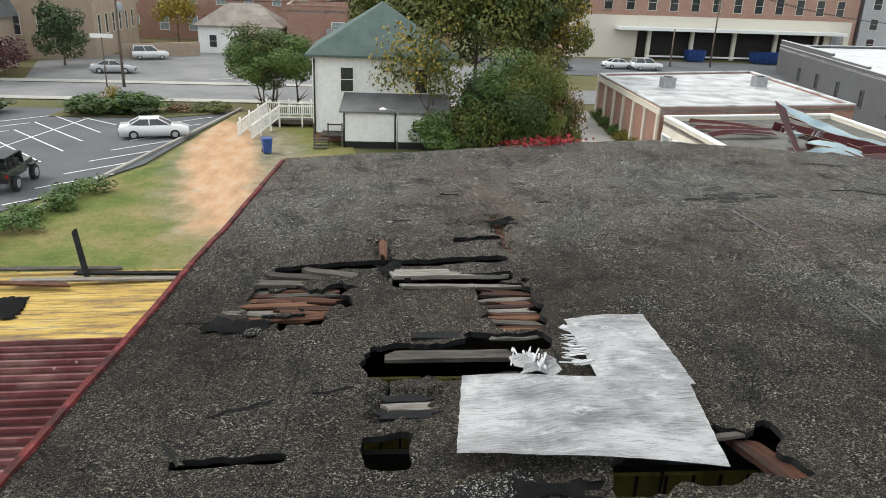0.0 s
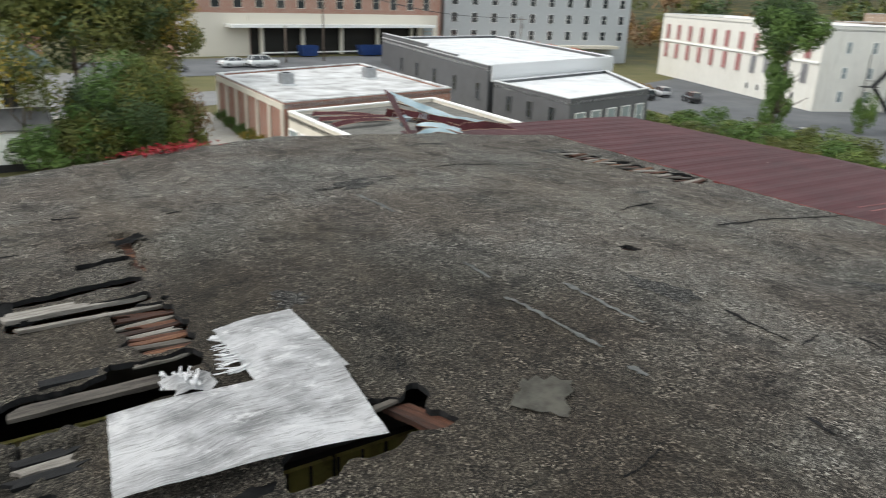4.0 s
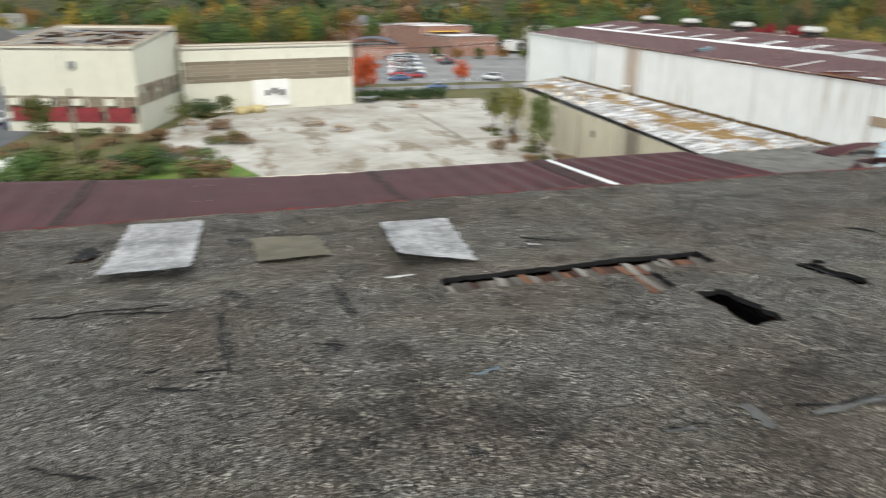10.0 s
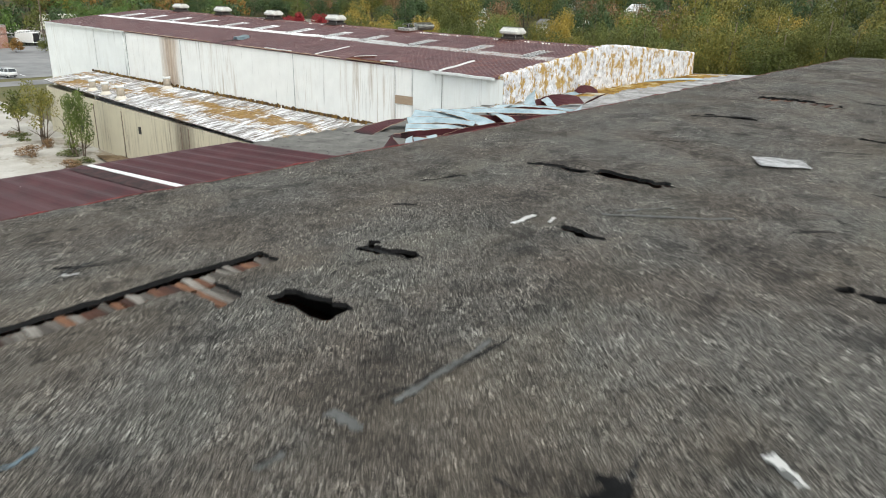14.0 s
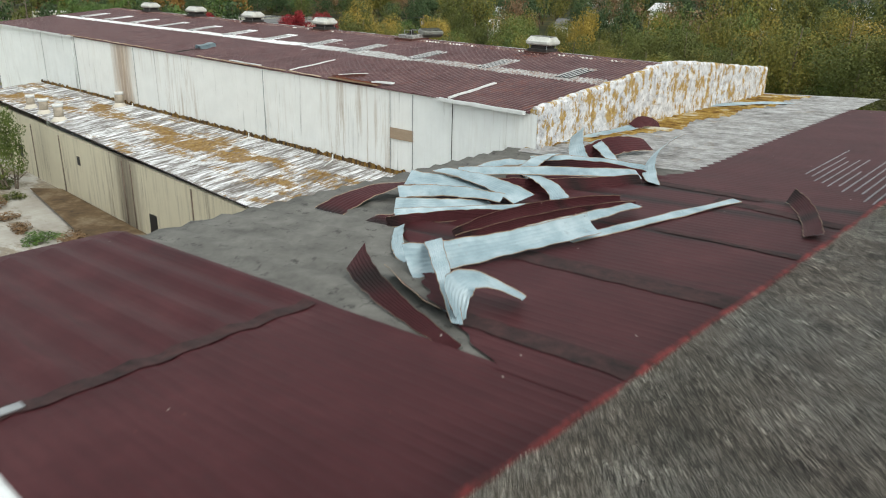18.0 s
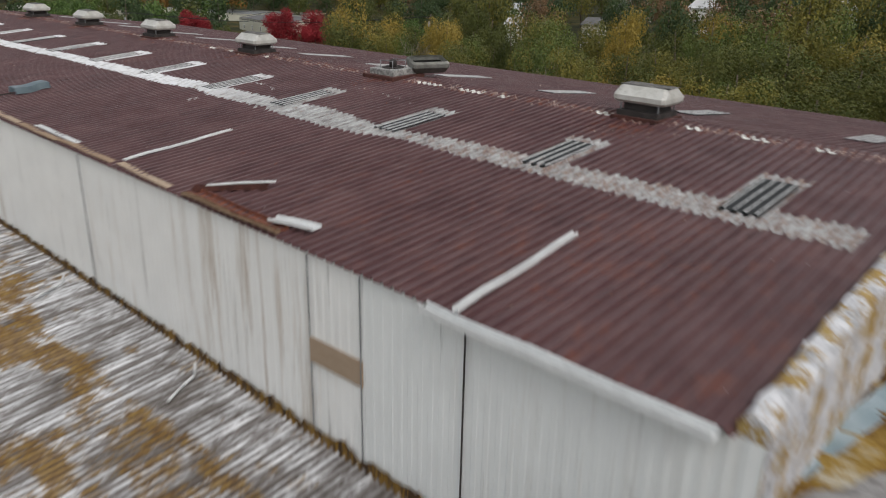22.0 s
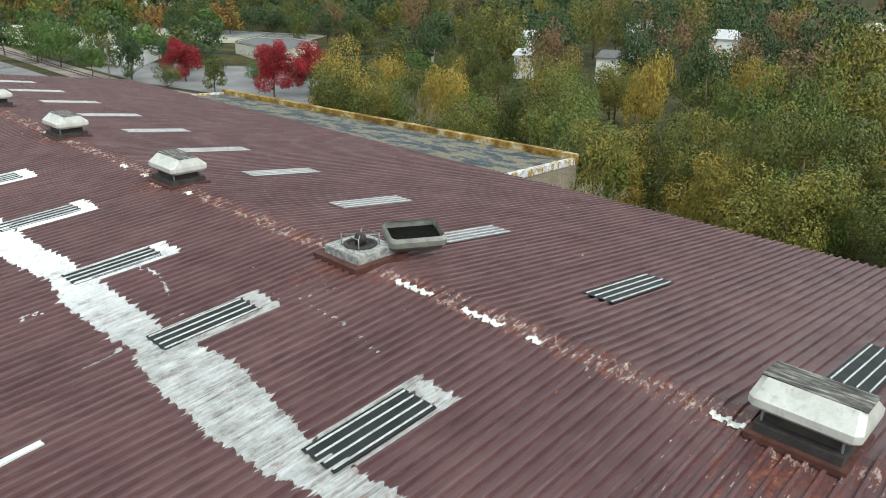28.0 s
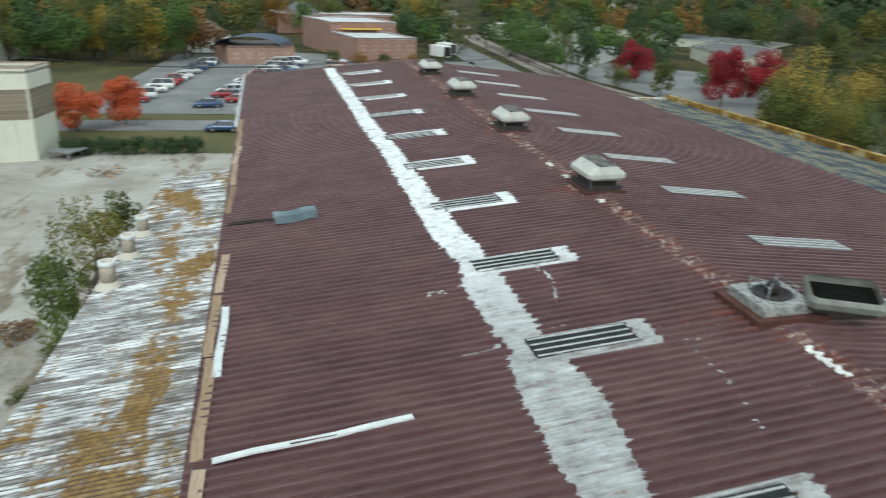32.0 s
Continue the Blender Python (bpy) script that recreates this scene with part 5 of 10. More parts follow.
# ridge capping, pressed over the ribs
us = [(i + k) * PITCH for i in range(1, int(W_LEN / PITCH)) for k, h in RIB]
verts = []
for u in us:
    h = rib_height((u / PITCH) % 1.0)
    e = 0.03 * noise.noise((u * 2.0, 0, 7))
    for v, lift in ((13.42 + e, 0.004), (13.5 + e, 0.012), (14.0, 0.012), (W_RIDGE, 0.03), (15.0, 0.012), (15.42 - e, 0.004)):
        verts.append(ware_roof(u, v, h + lift + 0.012 * noise.noise((u * 0.4, v * 0.6, 5))))
tagged(new("trim_ridge", sheet_mesh("trim_ridge", verts, [f[::-1] for f in grid_faces(len(us), 6)], M["ridge"])), "rust-flecked red metal ridge capping", "trim", kind="structure")
for a, b in ((19.0, 20.4), (16.5, 17.9), (15.3, 15.8), (10.5, 11.25), (7.2, 7.8), (5.0, 5.9), (3.0, 3.6), (35.2, 35.7), (37.1, 37.6), (46.2, 46.6), (31.8, 32.2)):
    patch_sheet("ridge_sealant", "dabs of white sealant along the ridge", a, b, 13.74, 13.92, M["sealant"], 0.05, 0.04)


# flaked paint and rust along the ridge and round the fans
rnd = random.Random(31)
flakes = {"rust": [], "pale": []}
for k in range(1500):
    if k % 3:
        u, v = rnd.uniform(0.5, 75), rnd.gauss(14.1, 0.35)
    else:
        c = rnd.choice((9.5, 9.5, 22.5, 33.7, 45.0, 55.8, 66.0))
        u, v = rnd.gauss(c, 1.1), 13.3 - abs(rnd.gauss(0, 1.3))
    if noise.noise((u * 0.5, v * 0.2, 2)) < -0.2 or not 0.5 < u < 75:
        continue
    flakes["pale" if rnd.random() < 0.4 else "rust"].append((u, v, rnd.uniform(0.005, 0.014), rnd.uniform(0.01, 0.07)))
for k in range(420):
    flakes["pale" if k % 3 == 0 else "rust"].append((rnd.uniform(0.5, 75), rnd.uniform(0.5, 30), rnd.uniform(0.005, 0.016), rnd.uniform(0.01, 0.06)))
for key, label, mat in (("rust", "rust streaks where the red paint has flaked", plain("bare rust streak", (0.2, 0.075, 0.05), 0.85, vary=0.4)), ("pale", "pale bare flecks in the red paint", plain("pale fleck", (0.45, 0.36, 0.3), 0.8, vary=0.3))):
    verts, faces = [], []
    for u, v, w, ln in flakes[key]:
        base = len(verts)
        for du, dv in ((-w, -ln), (w * 0.7, -ln * 0.8), (w, ln), (-w * 0.6, ln * 0.7)):
            verts.append(ware_roof(u + du, v + dv, rib_height(((u + du) / PITCH) % 1.0) + 0.022 + 0.012 * noise.noise(((u + du) * 0.4, (v + dv) * 0.6, 5))))
        faces.append((base, base + 3, base + 2, base + 1))
    tagged(new("paint_flakes", sheet_mesh("paint_flakes", verts, faces, mat)), label, "paint flakes", kind="stuff")


def hood_shape(w, d, h):
    """The faceted cowl of a roof fan: wide in the middle, narrower above and below."""
    bm = bmesh.new()
    rings = []
    for kx, ky, z in ((0.93, 0.86, 0.0), (1.0, 1.0, 0.16), (1.0, 1.0, 0.42), (0.93, 0.6, 0.85), (0.92, 0.5, 0.94)):
        c = 0.12
        x, y = w / 2 * kx, d / 2 * ky
        rings.append([bm.verts.new((sx * a, sy * b, z * h)) for sx, sy, a, b in ((-1, -1, x - c, y), (1, -1, x - c, y), (1, -1, x, y - c), (1, 1, x, y - c), (1, 1, x - c, y), (-1, 1, x - c, y), (-1, 1, x, y - c), (-1, -1, x, y - c))])
    for a, b in zip(rings, rings[1:]):
        for i in range(8):
            j = (i + 1) % 8
            bm.faces.new((a[i], a[j], b[j], b[i]))
    return bm, rings


n = Nodes("soot streaked aluminium")
cc = n.ramp(n.noise(3.0, 7, 0.7, n.mapped((0.5, 3.0, 1))), [(0.36, (0.02, 0.019, 0.018)), (0.5, (0.1, 0.095, 0.085)), (0.64, (0.36, 0.35, 0.32))])
M["sooty"] = n.done(cc, 0.7, 0.1, n.noise(20, 5), 0.2, 0.01, 0.3)


def roof_fan():
    t = thing("roof_fan", "weathered metal roof fan hood on a rusty kerb", "roof vent", "roof fans along the ridge")
    bm, rings = hood_shape(2.0, 1.55, 0.6)
    bm.faces.new(rings[-1])
    bm.faces.new(rings[0][::-1])
    for v in bm.verts:
        v.co.z += 0.42
    part("hood", bm, M["vent"], t)
    bm = cbox(-0.93, 0.93, -0.38, 0.38, 0.98, 1.005, 0.01)
    part("top_plate", bm, M["sooty"], t, "soot-streaked top plate")
    part("neck", cbox(-0.66, 0.66, -0.5, 0.5, 0.1, 0.45, 0.02), M["vent_dark"], t, "black rusted neck")
    part("kerb", cbox(-0.8, 0.8, -0.72, 0.72, -0.12, 0.16, 0.02), M["vent_dark"], t, "dark metal kerb")
    bm = cbox(-0.92, 0.92, -0.86, 0.86, -0.16, -0.03)
    part("flashing", bm, M["rust"], t, "rusty red flashing")
    for sx in (-1, 1):
        for sy in (-1, 1):
            part("bracket", cbox(sx * 0.72 - 0.02, sx * 0.72 + 0.02, sy * 0.56 - 0.02, sy * 0.56 + 0.02, 0.1, 0.5), M["steel"], t)
    return t


fan = roof_fan()
fans = [9.55, 33.7, 45.0, 55.8, 66.0]
fan.matrix_basis = roof_frame(fans[0], 14.45, 0.12)
for u in fans[1:]:
    copy_thing(fan, roof_frame(u, 14.4, 0.12))

open_fan = thing("open_roof_fan", "opened roof fan with bare motor and tipped hood", "roof vent", at=roof_frame(22.5, 14.35, 0.1))
part("kerb", cbox(-0.78, 0.78, -0.75, 0.75, -0.1, 0.3, 0.03), plain("peeling white kerb", (0.24, 0.24, 0.23), 0.8, vary=0.75, scale=7), open_fan, "peeling white painted kerb")
part("flashing", cbox(-1.0, 1.0, -1.05, 1.0, -0.14, 0.04), M["rust"], open_fan, "rusty red flashing")
bm = bmesh.new()
lathe(bm, [(0.5, 0.3), (0.52, 0.34), (0.4, 0.36), (0.38, 0.2)], 20)
part("fan_ring", bm, M["vent_dark"], open_fan, "black fan throat")
bm = bmesh.new()
lathe(bm, [(0.17, 0.32), (0.17, 0.6), (0.12, 0.66), (0.05, 0.68)], 14)
part("motor", bm, M["vent_dark"], open_fan, "black motor")
for sx in (-1, 1):
    for sy in (-1, 1):
        bm = bmesh.new()
        tube(bm, (sx * 0.4, sy * 0.4, 0.28), (sx * 0.4, sy * 0.4, 0.66), 0.018)
        tube(bm, (sx * 0.4, sy * 0.4, 0.64), (-sx * 0.4, sy * 0.4, 0.64), 0.015)
        tube(bm, (sx * 0.4, sy * 0.4, 0.62), (0, 0, 0.62), 0.015)
        part("cage_bar", bm, M["steel"], open_fan)
bm, rings = hood_shape(1.75, 1.5, 0.62)
bm.faces.new(rings[-1])
for v in bm.verts:
    v.co.z = 0.62 - v.co.z
bmesh.ops.solidify(bm, geom=bm.faces[:], thickness=0.025)
for v in bm.verts:
    v.co = pose(-0.75, -1.5, 0.03, -6, 0, 60) @ v.co
part("hood", bm, plain("mossy metal hood", (0.36, 0.36, 0.33), 0.6, 0.2, vary=0.35, scale=2), open_fan, "upturned weathered metal hood")
# added black plate: paints in the shade inside the upturned hood
part("hood_inside", cbox(-0.79, 0.79, -0.66, 0.66, 0.36, 0.4, 0.02, pose(-0.75, -1.5, 0.03, -6, 0, 60)), plain("hood shade black", (0.008, 0.008, 0.007), 0.95, vary=0.5, scale=5, spec=0.05), open_fan, "black plate for the shade inside the hood")

# gutter, downpipe lengths and loose trims on the north eave
def stick(name, label, u0, v0, u1, v1, lift, w, h, material, cat="trim piece"):
    a, b = ware_roof(u0, v0, lift), ware_roof(u1, v1, lift)
    d = b - a
    m = Matrix.Translation(a) @ d.to_track_quat("X", "Z").to_matrix().to_4x4()
    bm = bmesh.new()
    pts = [(-w / 2, 0), (w / 2, 0), (w / 2, h), (w / 2 - 0.02, h), (w / 2 - 0.02, 0.02), (-w / 2 + 0.02, 0.02), (-w / 2 + 0.02, h), (-w / 2, h)]
    nseg = max(2, int(d.length / 0.8))
    rr = []
    for i in range(nseg + 1):
        x = d.length * i / nseg
        rr.append([bm.verts.new((x, y + 0.02 * math.sin(x * 1.7), z + 0.015 * math.sin(x * 2.3))) for y, z in pts])
    for p, q in zip(rr, rr[1:]):
        for i in range(len(pts)):
            j = (i + 1) % len(pts)
            bm.faces.new((p[i], p[j], q[j], q[i]))
    bm.faces.new(rr[0][::-1])
    bm.faces.new(rr[-1])
    bmesh.ops.recalc_face_normals(bm, faces=bm.faces[:])
    ob = part(name, bm, material)
    ob.matrix_basis = m
    return tagged(ob, label, cat)


stick("gutter", "white metal gutter on the warehouse eave", 0.2, -0.28, 6.1, -0.28, -0.06, 0.26, 0.16, M["trim"], "gutter")
stick("downpipe", "loose white downpipe lying on the red roof", 5.4, -0.1, 5.65, 4.3, 0.06, 0.14, 0.1, M["trim"], "pipe")
stick("trim_strip", "long white metal strip lying on the roof", 20.2, 0.4, 20.45, 4.5, 0.06, 0.16, 0.05, M["trim"])
stick("trim_strip", "bent white eave trim left loose", 11.9, 0.3, 10.5, 0.6, 0.16, 0.34, 0.09, M["trim"])
stick("trim_strip", "rusted loose eave trim curling off the roof", 15.5, 0.2, 11.3, 0.16, 0.05, 0.4, 0.12, M["rust_bright"])
stick("trim_strip", "pale bent edge of the eave flashing", 15.6, -0.08, 11.2, -0.04, 0.1, 0.12, 0.08, M["plank_tan"])
stick("trim_strip", "bent rusty flashing lying on the roof", 15.7, 0.3, 14.2, 1.75, 0.05, 0.26, 0.16, M["rust"])
stick("trim_strip", "white top edge of the bent flashing", 15.4, 0.55, 14.1, 1.95, 0.2, 0.12, 0.04, M["trim"])
stick("trim_strip", "white eave trim hanging along the edge", 23.5, 0.3, 27.4, 0.35, 0.06, 0.2, 0.05, M["trim"])
for k, (a, b) in enumerate(((16.5, 20.0), (20.3, 24.5), (24.6, 28.3), (28.5, 31.6), (36.2, 40.0), (40.2, 43.8), (44.0, 47.6), (47.8, 51.5), (51.5, 55.0))):
    s1 = stick("eave_board", "bare weathered board along the warehouse eave", a, 0.02 + 0.06 * (k % 2), b, 0.16 - 0.05 * (k % 3), 0.06, 0.26, 0.03, M["plank_tan"], "board")
stick("gutter", "white metal gutter at the far eave", 53.5, -0.2, 75.2, -0.2, -0.05, 0.2, 0.14, M["trim"], "gutter")
bent = thing("bent_flashing", "bent pale blue flashing lying on the roof", "flashing", at=roof_frame(34.4, 2.6, 0.06, 8))
bm = bmesh.new()
rr = []
for i in range(9):
    y = -0.8 + i * 0.2
    rr.append([bm.verts.new((x, y, z + 0.03 * math.sin(i))) for x, z in ((-0.3, 0.02), (-0.25, 0.3), (0.25, 0.34), (0.34, 0.05))])
for a, b in zip(rr, rr[1:]):
    for i in range(3):
        bm.faces.new((a[i], a[i + 1], b[i + 1], b[i]))
bmesh.ops.solidify(bm, geom=bm.faces[:], thickness=0.015)
part("sheet", bm, M["zinc"], bent)
stick("trim_strip", "blackened strip lying across the roof", 34.8, 0.1, 34.6, 1.9, 0.06, 0.2, 0.05, M["vent_dark"])

# seams, patch and base course of the white wall
for u in (5.15, 8.2, 10.05, 53.5, 61.5, 22.8, 41.7):
    p, q = ware(u, -0.055), ware(u, -0.02)
    bm = bmesh.new()
    box(bm, -0.012, 0.012, 0, 0.03, -1.0, p.z - 0.1)
    ob = part("wall_seam", bm, M["vent_dark" if u in (5.15, 53.5) else "steel"])
    ob.location = (p.x, p.y, 0)
    tagged(ob, "dark joint between white wall sheets", "joint", kind="structure")
p = ware(9.1, -0.06)
tagged(part("board_patch", cbox(p.x - 0.93, p.x + 0.93, p.y - 0.01, p.y + 0.03, 3.65, 4.3, 0.0), wood_mat("plywood patch", [(0.25, 0.18, 0.12), (0.36, 0.27, 0.19), (0.44, 0.34, 0.25)])), "tan plywood patch on the white wall", "board", kind="structure")
bm = bmesh.new()
vv = []
for i in range(472):
    x = 32.8 + i * 0.125
    y = -47.2 - 0.021 * (x - 29)
    zb = low_z(x, y)
    top = zb + 0.36 + 0.2 * noise.noise((x * 1.7, 0, 3)) + 0.16 * noise.noise((x * 7.0, 0, 3))
    vv.append([bm.verts.new((x, y + 0.11, zb - 0.1)), bm.verts.new((x, y + 0.09, top))])
for a, b in zip(vv, vv[1:]):
    bm.faces.new((a[0], b[0], b[1], a[1]))
tagged(part("wall_base", bm, M["foot"]), "rust-eaten foot of the white wall", "wall", kind="structure")
p = ware(40.2, -0.13)
bm = bmesh.new()
tube(bm, (ware(54.0, -0.12).x, ware(54.0, -0.12).y, 7.2), (ware(54.0, -0.12).x, ware(54.0, -0.12).y, 2.4), 0.07)
tagged(part("downpipe", bm, M["trim"]), "white downpipe on the warehouse wall", "pipe")


# vent stacks on the low roof
def stack(x, y, h, r, label):
    z = low_z(x, y)
    t = thing("vent_stack", label, "vent pipe", "vent stacks on the annexe", at=pose(x, y, z - 0.02))
    bm = bmesh.new()
    lathe(bm, [(r * 1.9, 0), (r * 1.9, 0.1), (r * 1.25, 0.3), (r * 1.15, 0.42)], 18)
    part("base", bm, M["cream_stone"], t, "flared tan base")
    bm = bmesh.new()
    lathe(bm, [(r * 1.1, 0.4), (r, h * 0.8), (r, h)], 18)
    part("pipe", bm, plain("rust-banded pipe", (0.5, 0.44, 0.36), 0.7, vary=0.4, scale=1.5), t)
    bm = bmesh.new()
    lathe(bm, [(r * 1.08, h - 0.22), (r * 1.18, h - 0.2), (r * 1.18, h), (r * 0.9, h + 0.01), (r * 0.86, h - 0.12)], 18)
    part("collar", bm, M["trim"], t, "white metal collar")
    return t


stack(72.0, -41.9, 1.45, 0.36, "tan vent stack with white collar near the annexe eave")
stack(72.3, -47.3, 1.35, 0.35, "tan vent stack beside the warehouse wall")
stack(76.0, -42.3, 1.35, 0.34, "tan vent stack near the annexe eave")
stack(79.5, -42.6, 1.25, 0.33, "tan vent stack near the annexe eave")
for x, turn in ((43.2, 40), (52.5, 35), (70.0, 20)):
    y = -46.5 - 0.021 * (x - 29)
    z = low_z(x, y)
    t = thing("conduit", "bent white conduit lying on the annexe roof", "pipe", at=pose(x, y, z + 0.1, 0, 0, turn))
    bm = bmesh.new()
    pts = [(0, 0, 0.5), (0, 0.12, 0.16), (0.2, 0.5, 0.05), (0.3, 1.3, 0.05)]
    for a, b in zip(pts, pts[1:]):
        tube(bm, a, b, 0.045)
    part("pipe", bm, M["trim"], t)
# openings in the low wall
for x, z0, z1, w, m in ((54.0, -4.3, -2.8, 1.0, "black"), (82.0, -3.4, -2.2, 0.8, "black"), (59.6, -5.6, -4.5, 1.3, "rust"), (67.0, -1.6, -0.9, 0.5, "black")):
    y = -38.5 - 0.075 * (x - 33.1) + 0.14
    t = thing("wall_opening", "dark shuttered opening in the tan wall", "vent", at=pose(x, y, 0))
    part("frame", cbox(-w / 2 - 0.06, w / 2 + 0.06, -0.02, 0.02, z0 - 0.06, z1 + 0.06), M["tan_wall"], t)
    part("panel", cbox(-w / 2, w / 2, 0.0, 0.04, z0, z1), M[m], t)
for x in (48.0, 57.0, 58.4, 71.0, 78.0):
    y = -38.6 - 0.075 * (x - 34.4) + 0.16
    bm = bmesh.new()
    tube(bm, (x, y, -6), (x, y, 0.2), 0.05)
    tagged(part("downpipe", bm, M["pole"]), "dark downpipe on the tan annexe wall", "pipe")

# annexe roof south of the warehouse
bm = bmesh.new()
box(bm, 66.0, 117.0, -98.5, -82.5, -6, 3.4)
tagged(part("wall_annexe_south", bm, M["block"]), "brick annexe south of the warehouse", "wall", kind="structure")
n = Nodes("mossy tarred roof")
cc = n.ramp(n.noise(0.55, 10, 0.8, n.mapped((0.6, 1.1, 1))), [(0.34, (0.018, 0.025, 0.03)), (0.48, (0.042, 0.056, 0.066)), (0.525, (0.16, 0.165, 0.155)), (0.55, (0.26, 0.19, 0.05)), (0.575, (0.16, 0.16, 0.14)), (0.66, (0.036, 0.046, 0.052))])
M["mossy"] = n.done(cc, 0.9, 0, n.noise(10, 5), 0.3)
tagged(part("roof_annexe_south", cbox(66.2, 116.8, -98.2, -82.7, 3.4, 3.6), M["mossy"]), "patched tar roof with yellow lichen", "roof", kind="structure")
for y0, y1, h, mat in ((-98.6, -98.0, 4.15, M["apron"]), (-83.0, -82.6, 3.63, M["mossy"])):
    tagged(part("parapet_annexe", cbox(65.9, 117.1, y0, y1, 3.3, h, 0.05), mat), "low whitewashed parapet with yellow lichen", "parapet", kind="structure")
for x in (65.9, 116.7):
    tagged(part("parapet_annexe", cbox(x, x + 0.45, -98.1, -83.0, 3.3, 3.85, 0.05), M["parapet"]), "low whitewashed end parapet of the annexe", "parapet", kind="structure")


# ---- things on the gravel roof ----
def plank(parent, x, y, z, length, width, thick, turn, tilt, material, rag=0.12, lean=0.0):
    """A split board with broken ends; local x runs along it."""
    rnd = random.Random(int((x * 131 + y * 71) * 10))
    bm = bmesh.new()
    nseg = max(3, int(length / 0.18))
    rows = []
    for i in range(nseg + 1):
        k = i / nseg
        xx = (k - 0.5) * length
        e = rnd.uniform(-1, 1) * rag * (0.35 if 0 < i < nseg else 1.0)
        w0, w1 = -width / 2 + abs(e) * 0.2 * rnd.random(), width / 2 - abs(e) * 0.2 * rnd.random()
        row = []
        for j, yy in enumerate((w0, (w0 + w1) / 2, w1)):
            dx = rnd.uniform(-rag, rag) if i in (0, nseg) else 0
            row.append([bm.verts.new((xx + dx, yy, zz + 0.006 * rnd.uniform(-1, 1))) for zz in (0, thick)])
        rows.append(row)
    for a, b in zip(rows, rows[1:]):
        for j in range(2):
            bm.faces.new((a[j][1], b[j][1], b[j + 1][1], a[j + 1][1]))
            bm.faces.new((a[j][0], a[j + 1][0], b[j + 1][0], b[j][0]))
        bm.faces.new((a[0][0], b[0][0], b[0][1], a[0][1]))
        bm.faces.new((a[2][0], a[2][1], b[2][1], b[2][0]))
    for r in (rows[0], rows[-1]):
        for j in range(2):
            bm.faces.new((r[j][0], r[j][1], r[j + 1][1], r[j + 1][0]))
    bmesh.ops.recalc_face_normals(bm, faces=bm.faces[:])
    ob = part("board", bm, material, parent)
    ob.matrix_basis = pose(x, y, z, lean, tilt, turn)
    return ob


M["plank_tan_felt"] = plain("dusty felt", (0.1, 0.095, 0.08), 0.95, vary=0.4, scale=8)
n = Nodes("flaking red edge trim")
cc = n.ramp(n.noise(3.5, 8, 0.75), [(0.34, (0.015, 0.008, 0.008)), (0.46, (0.07, 0.014, 0.014)), (0.58, (0.15, 0.024, 0.024)), (0.7, (0.24, 0.09, 0.075))])
M["trim_red"] = n.done(cc, 0.75, 0, n.noise(15, 6), 0.4, 0.01, 0.2)
M["scrap_blue"] = plain("pale blue plastic", (0.2, 0.28, 0.33), 0.6, vary=0.2)
M["scrap_blue_grey"] = plain("bared grey felt", (0.1, 0.115, 0.125), 0.8, vary=0.4, scale=6)
M["dust"] = plain("pale dust", (0.17, 0.15, 0.115), 0.95, vary=0.35, scale=9)
deck = tagged(new("roof_deck"), "rotten timber deck boards bared in the roof", "decking", kind="structure")
rnd = random.Random(11)
# bared boards on the west side of the damage
for k in range(8):
    y = 4.58 + k * 0.125
    for seg in range(2):
        x = -4.35 + seg * 0.5 + rnd.uniform(-0.12, 0.12)
        plank(deck, x, y, gravel_z(x, y) - 0.1 + rnd.uniform(0, 0.05), rnd.uniform(0.55, 0.95), 0.11, 0.03, rnd.uniform(-5, 5), rnd.uniform(-2, 2), M["plank" if rnd.random() < 0.62 else "plank_grey"])
for x, y, ln, tr in ((-3.9, 5.78, 1.25, -4), (-3.5, 5.84, 0.9, -12), (-4.1, 5.62, 0.9, 3)):
    plank(deck, x, y, gravel_z(x, y) - 0.03, ln, 0.16, 0.05, tr, 2, M["plank_grey"])
plank(deck, -1.92, 5.72, gravel_z(-1.9, 5.7) - 0.06, 1.7, 0.24, 0.06, 1.5, 0, M["plank_grey"], 0.05)
plank(deck, -1.85, 5.2, gravel_z(-1.9, 5.2) - 0.01, 1.6, 0.09, 0.04, -1, 0, M["plank_grey"], 0.05)
# bared boards on the east side
for k in range(13):
    y = 3.72 + k * 0.122
    x = -1.28 + rnd.uniform(-0.06, 0.06)
    plank(deck, x, y, gravel_z(x, y) - 0.1 + rnd.uniform(0, 0.04), rnd.uniform(0.5, 0.72), 0.105, 0.03, rnd.uniform(-4, 4), rnd.uniform(-2, 2), M["plank" if k % 3 else "plank_grey"])
for k in range(16):
    y = 6.3 + k * 0.125
    plank(deck, -0.95 + rnd.uniform(-0.03, 0.03), y, gravel_z(-0.95, y) - 0.11, 0.16, 0.11, 0.04, rnd.uniform(-8, 8), 0, M["plank"], 0.03)
plank(deck, -2.15, 3.3, gravel_z(-2.1, 3.3) - 0.06, 1.35, 0.2, 0.05, 1, 0, M["plank_grey"], 0.08)
plank(deck, -2.3, 3.75, gravel_z(-2.1, 3.7) - 0.03, 0.6, 0.16, 0.04, 2, 0, M["tar"], 0.08)
for k in range(3):
    plank(deck, 0.36 + k * 0.09, 1.16 - k * 0.02, gravel_z(0.4, 1.1) - 0.12, 0.78, 0.085, 0.06, -78, -6, M["plank"], 0.05)
plank(deck, 0.2, 1.5, 7.93, 0.4, 0.08, 0.03, 10, 0, M["plank_grey"])
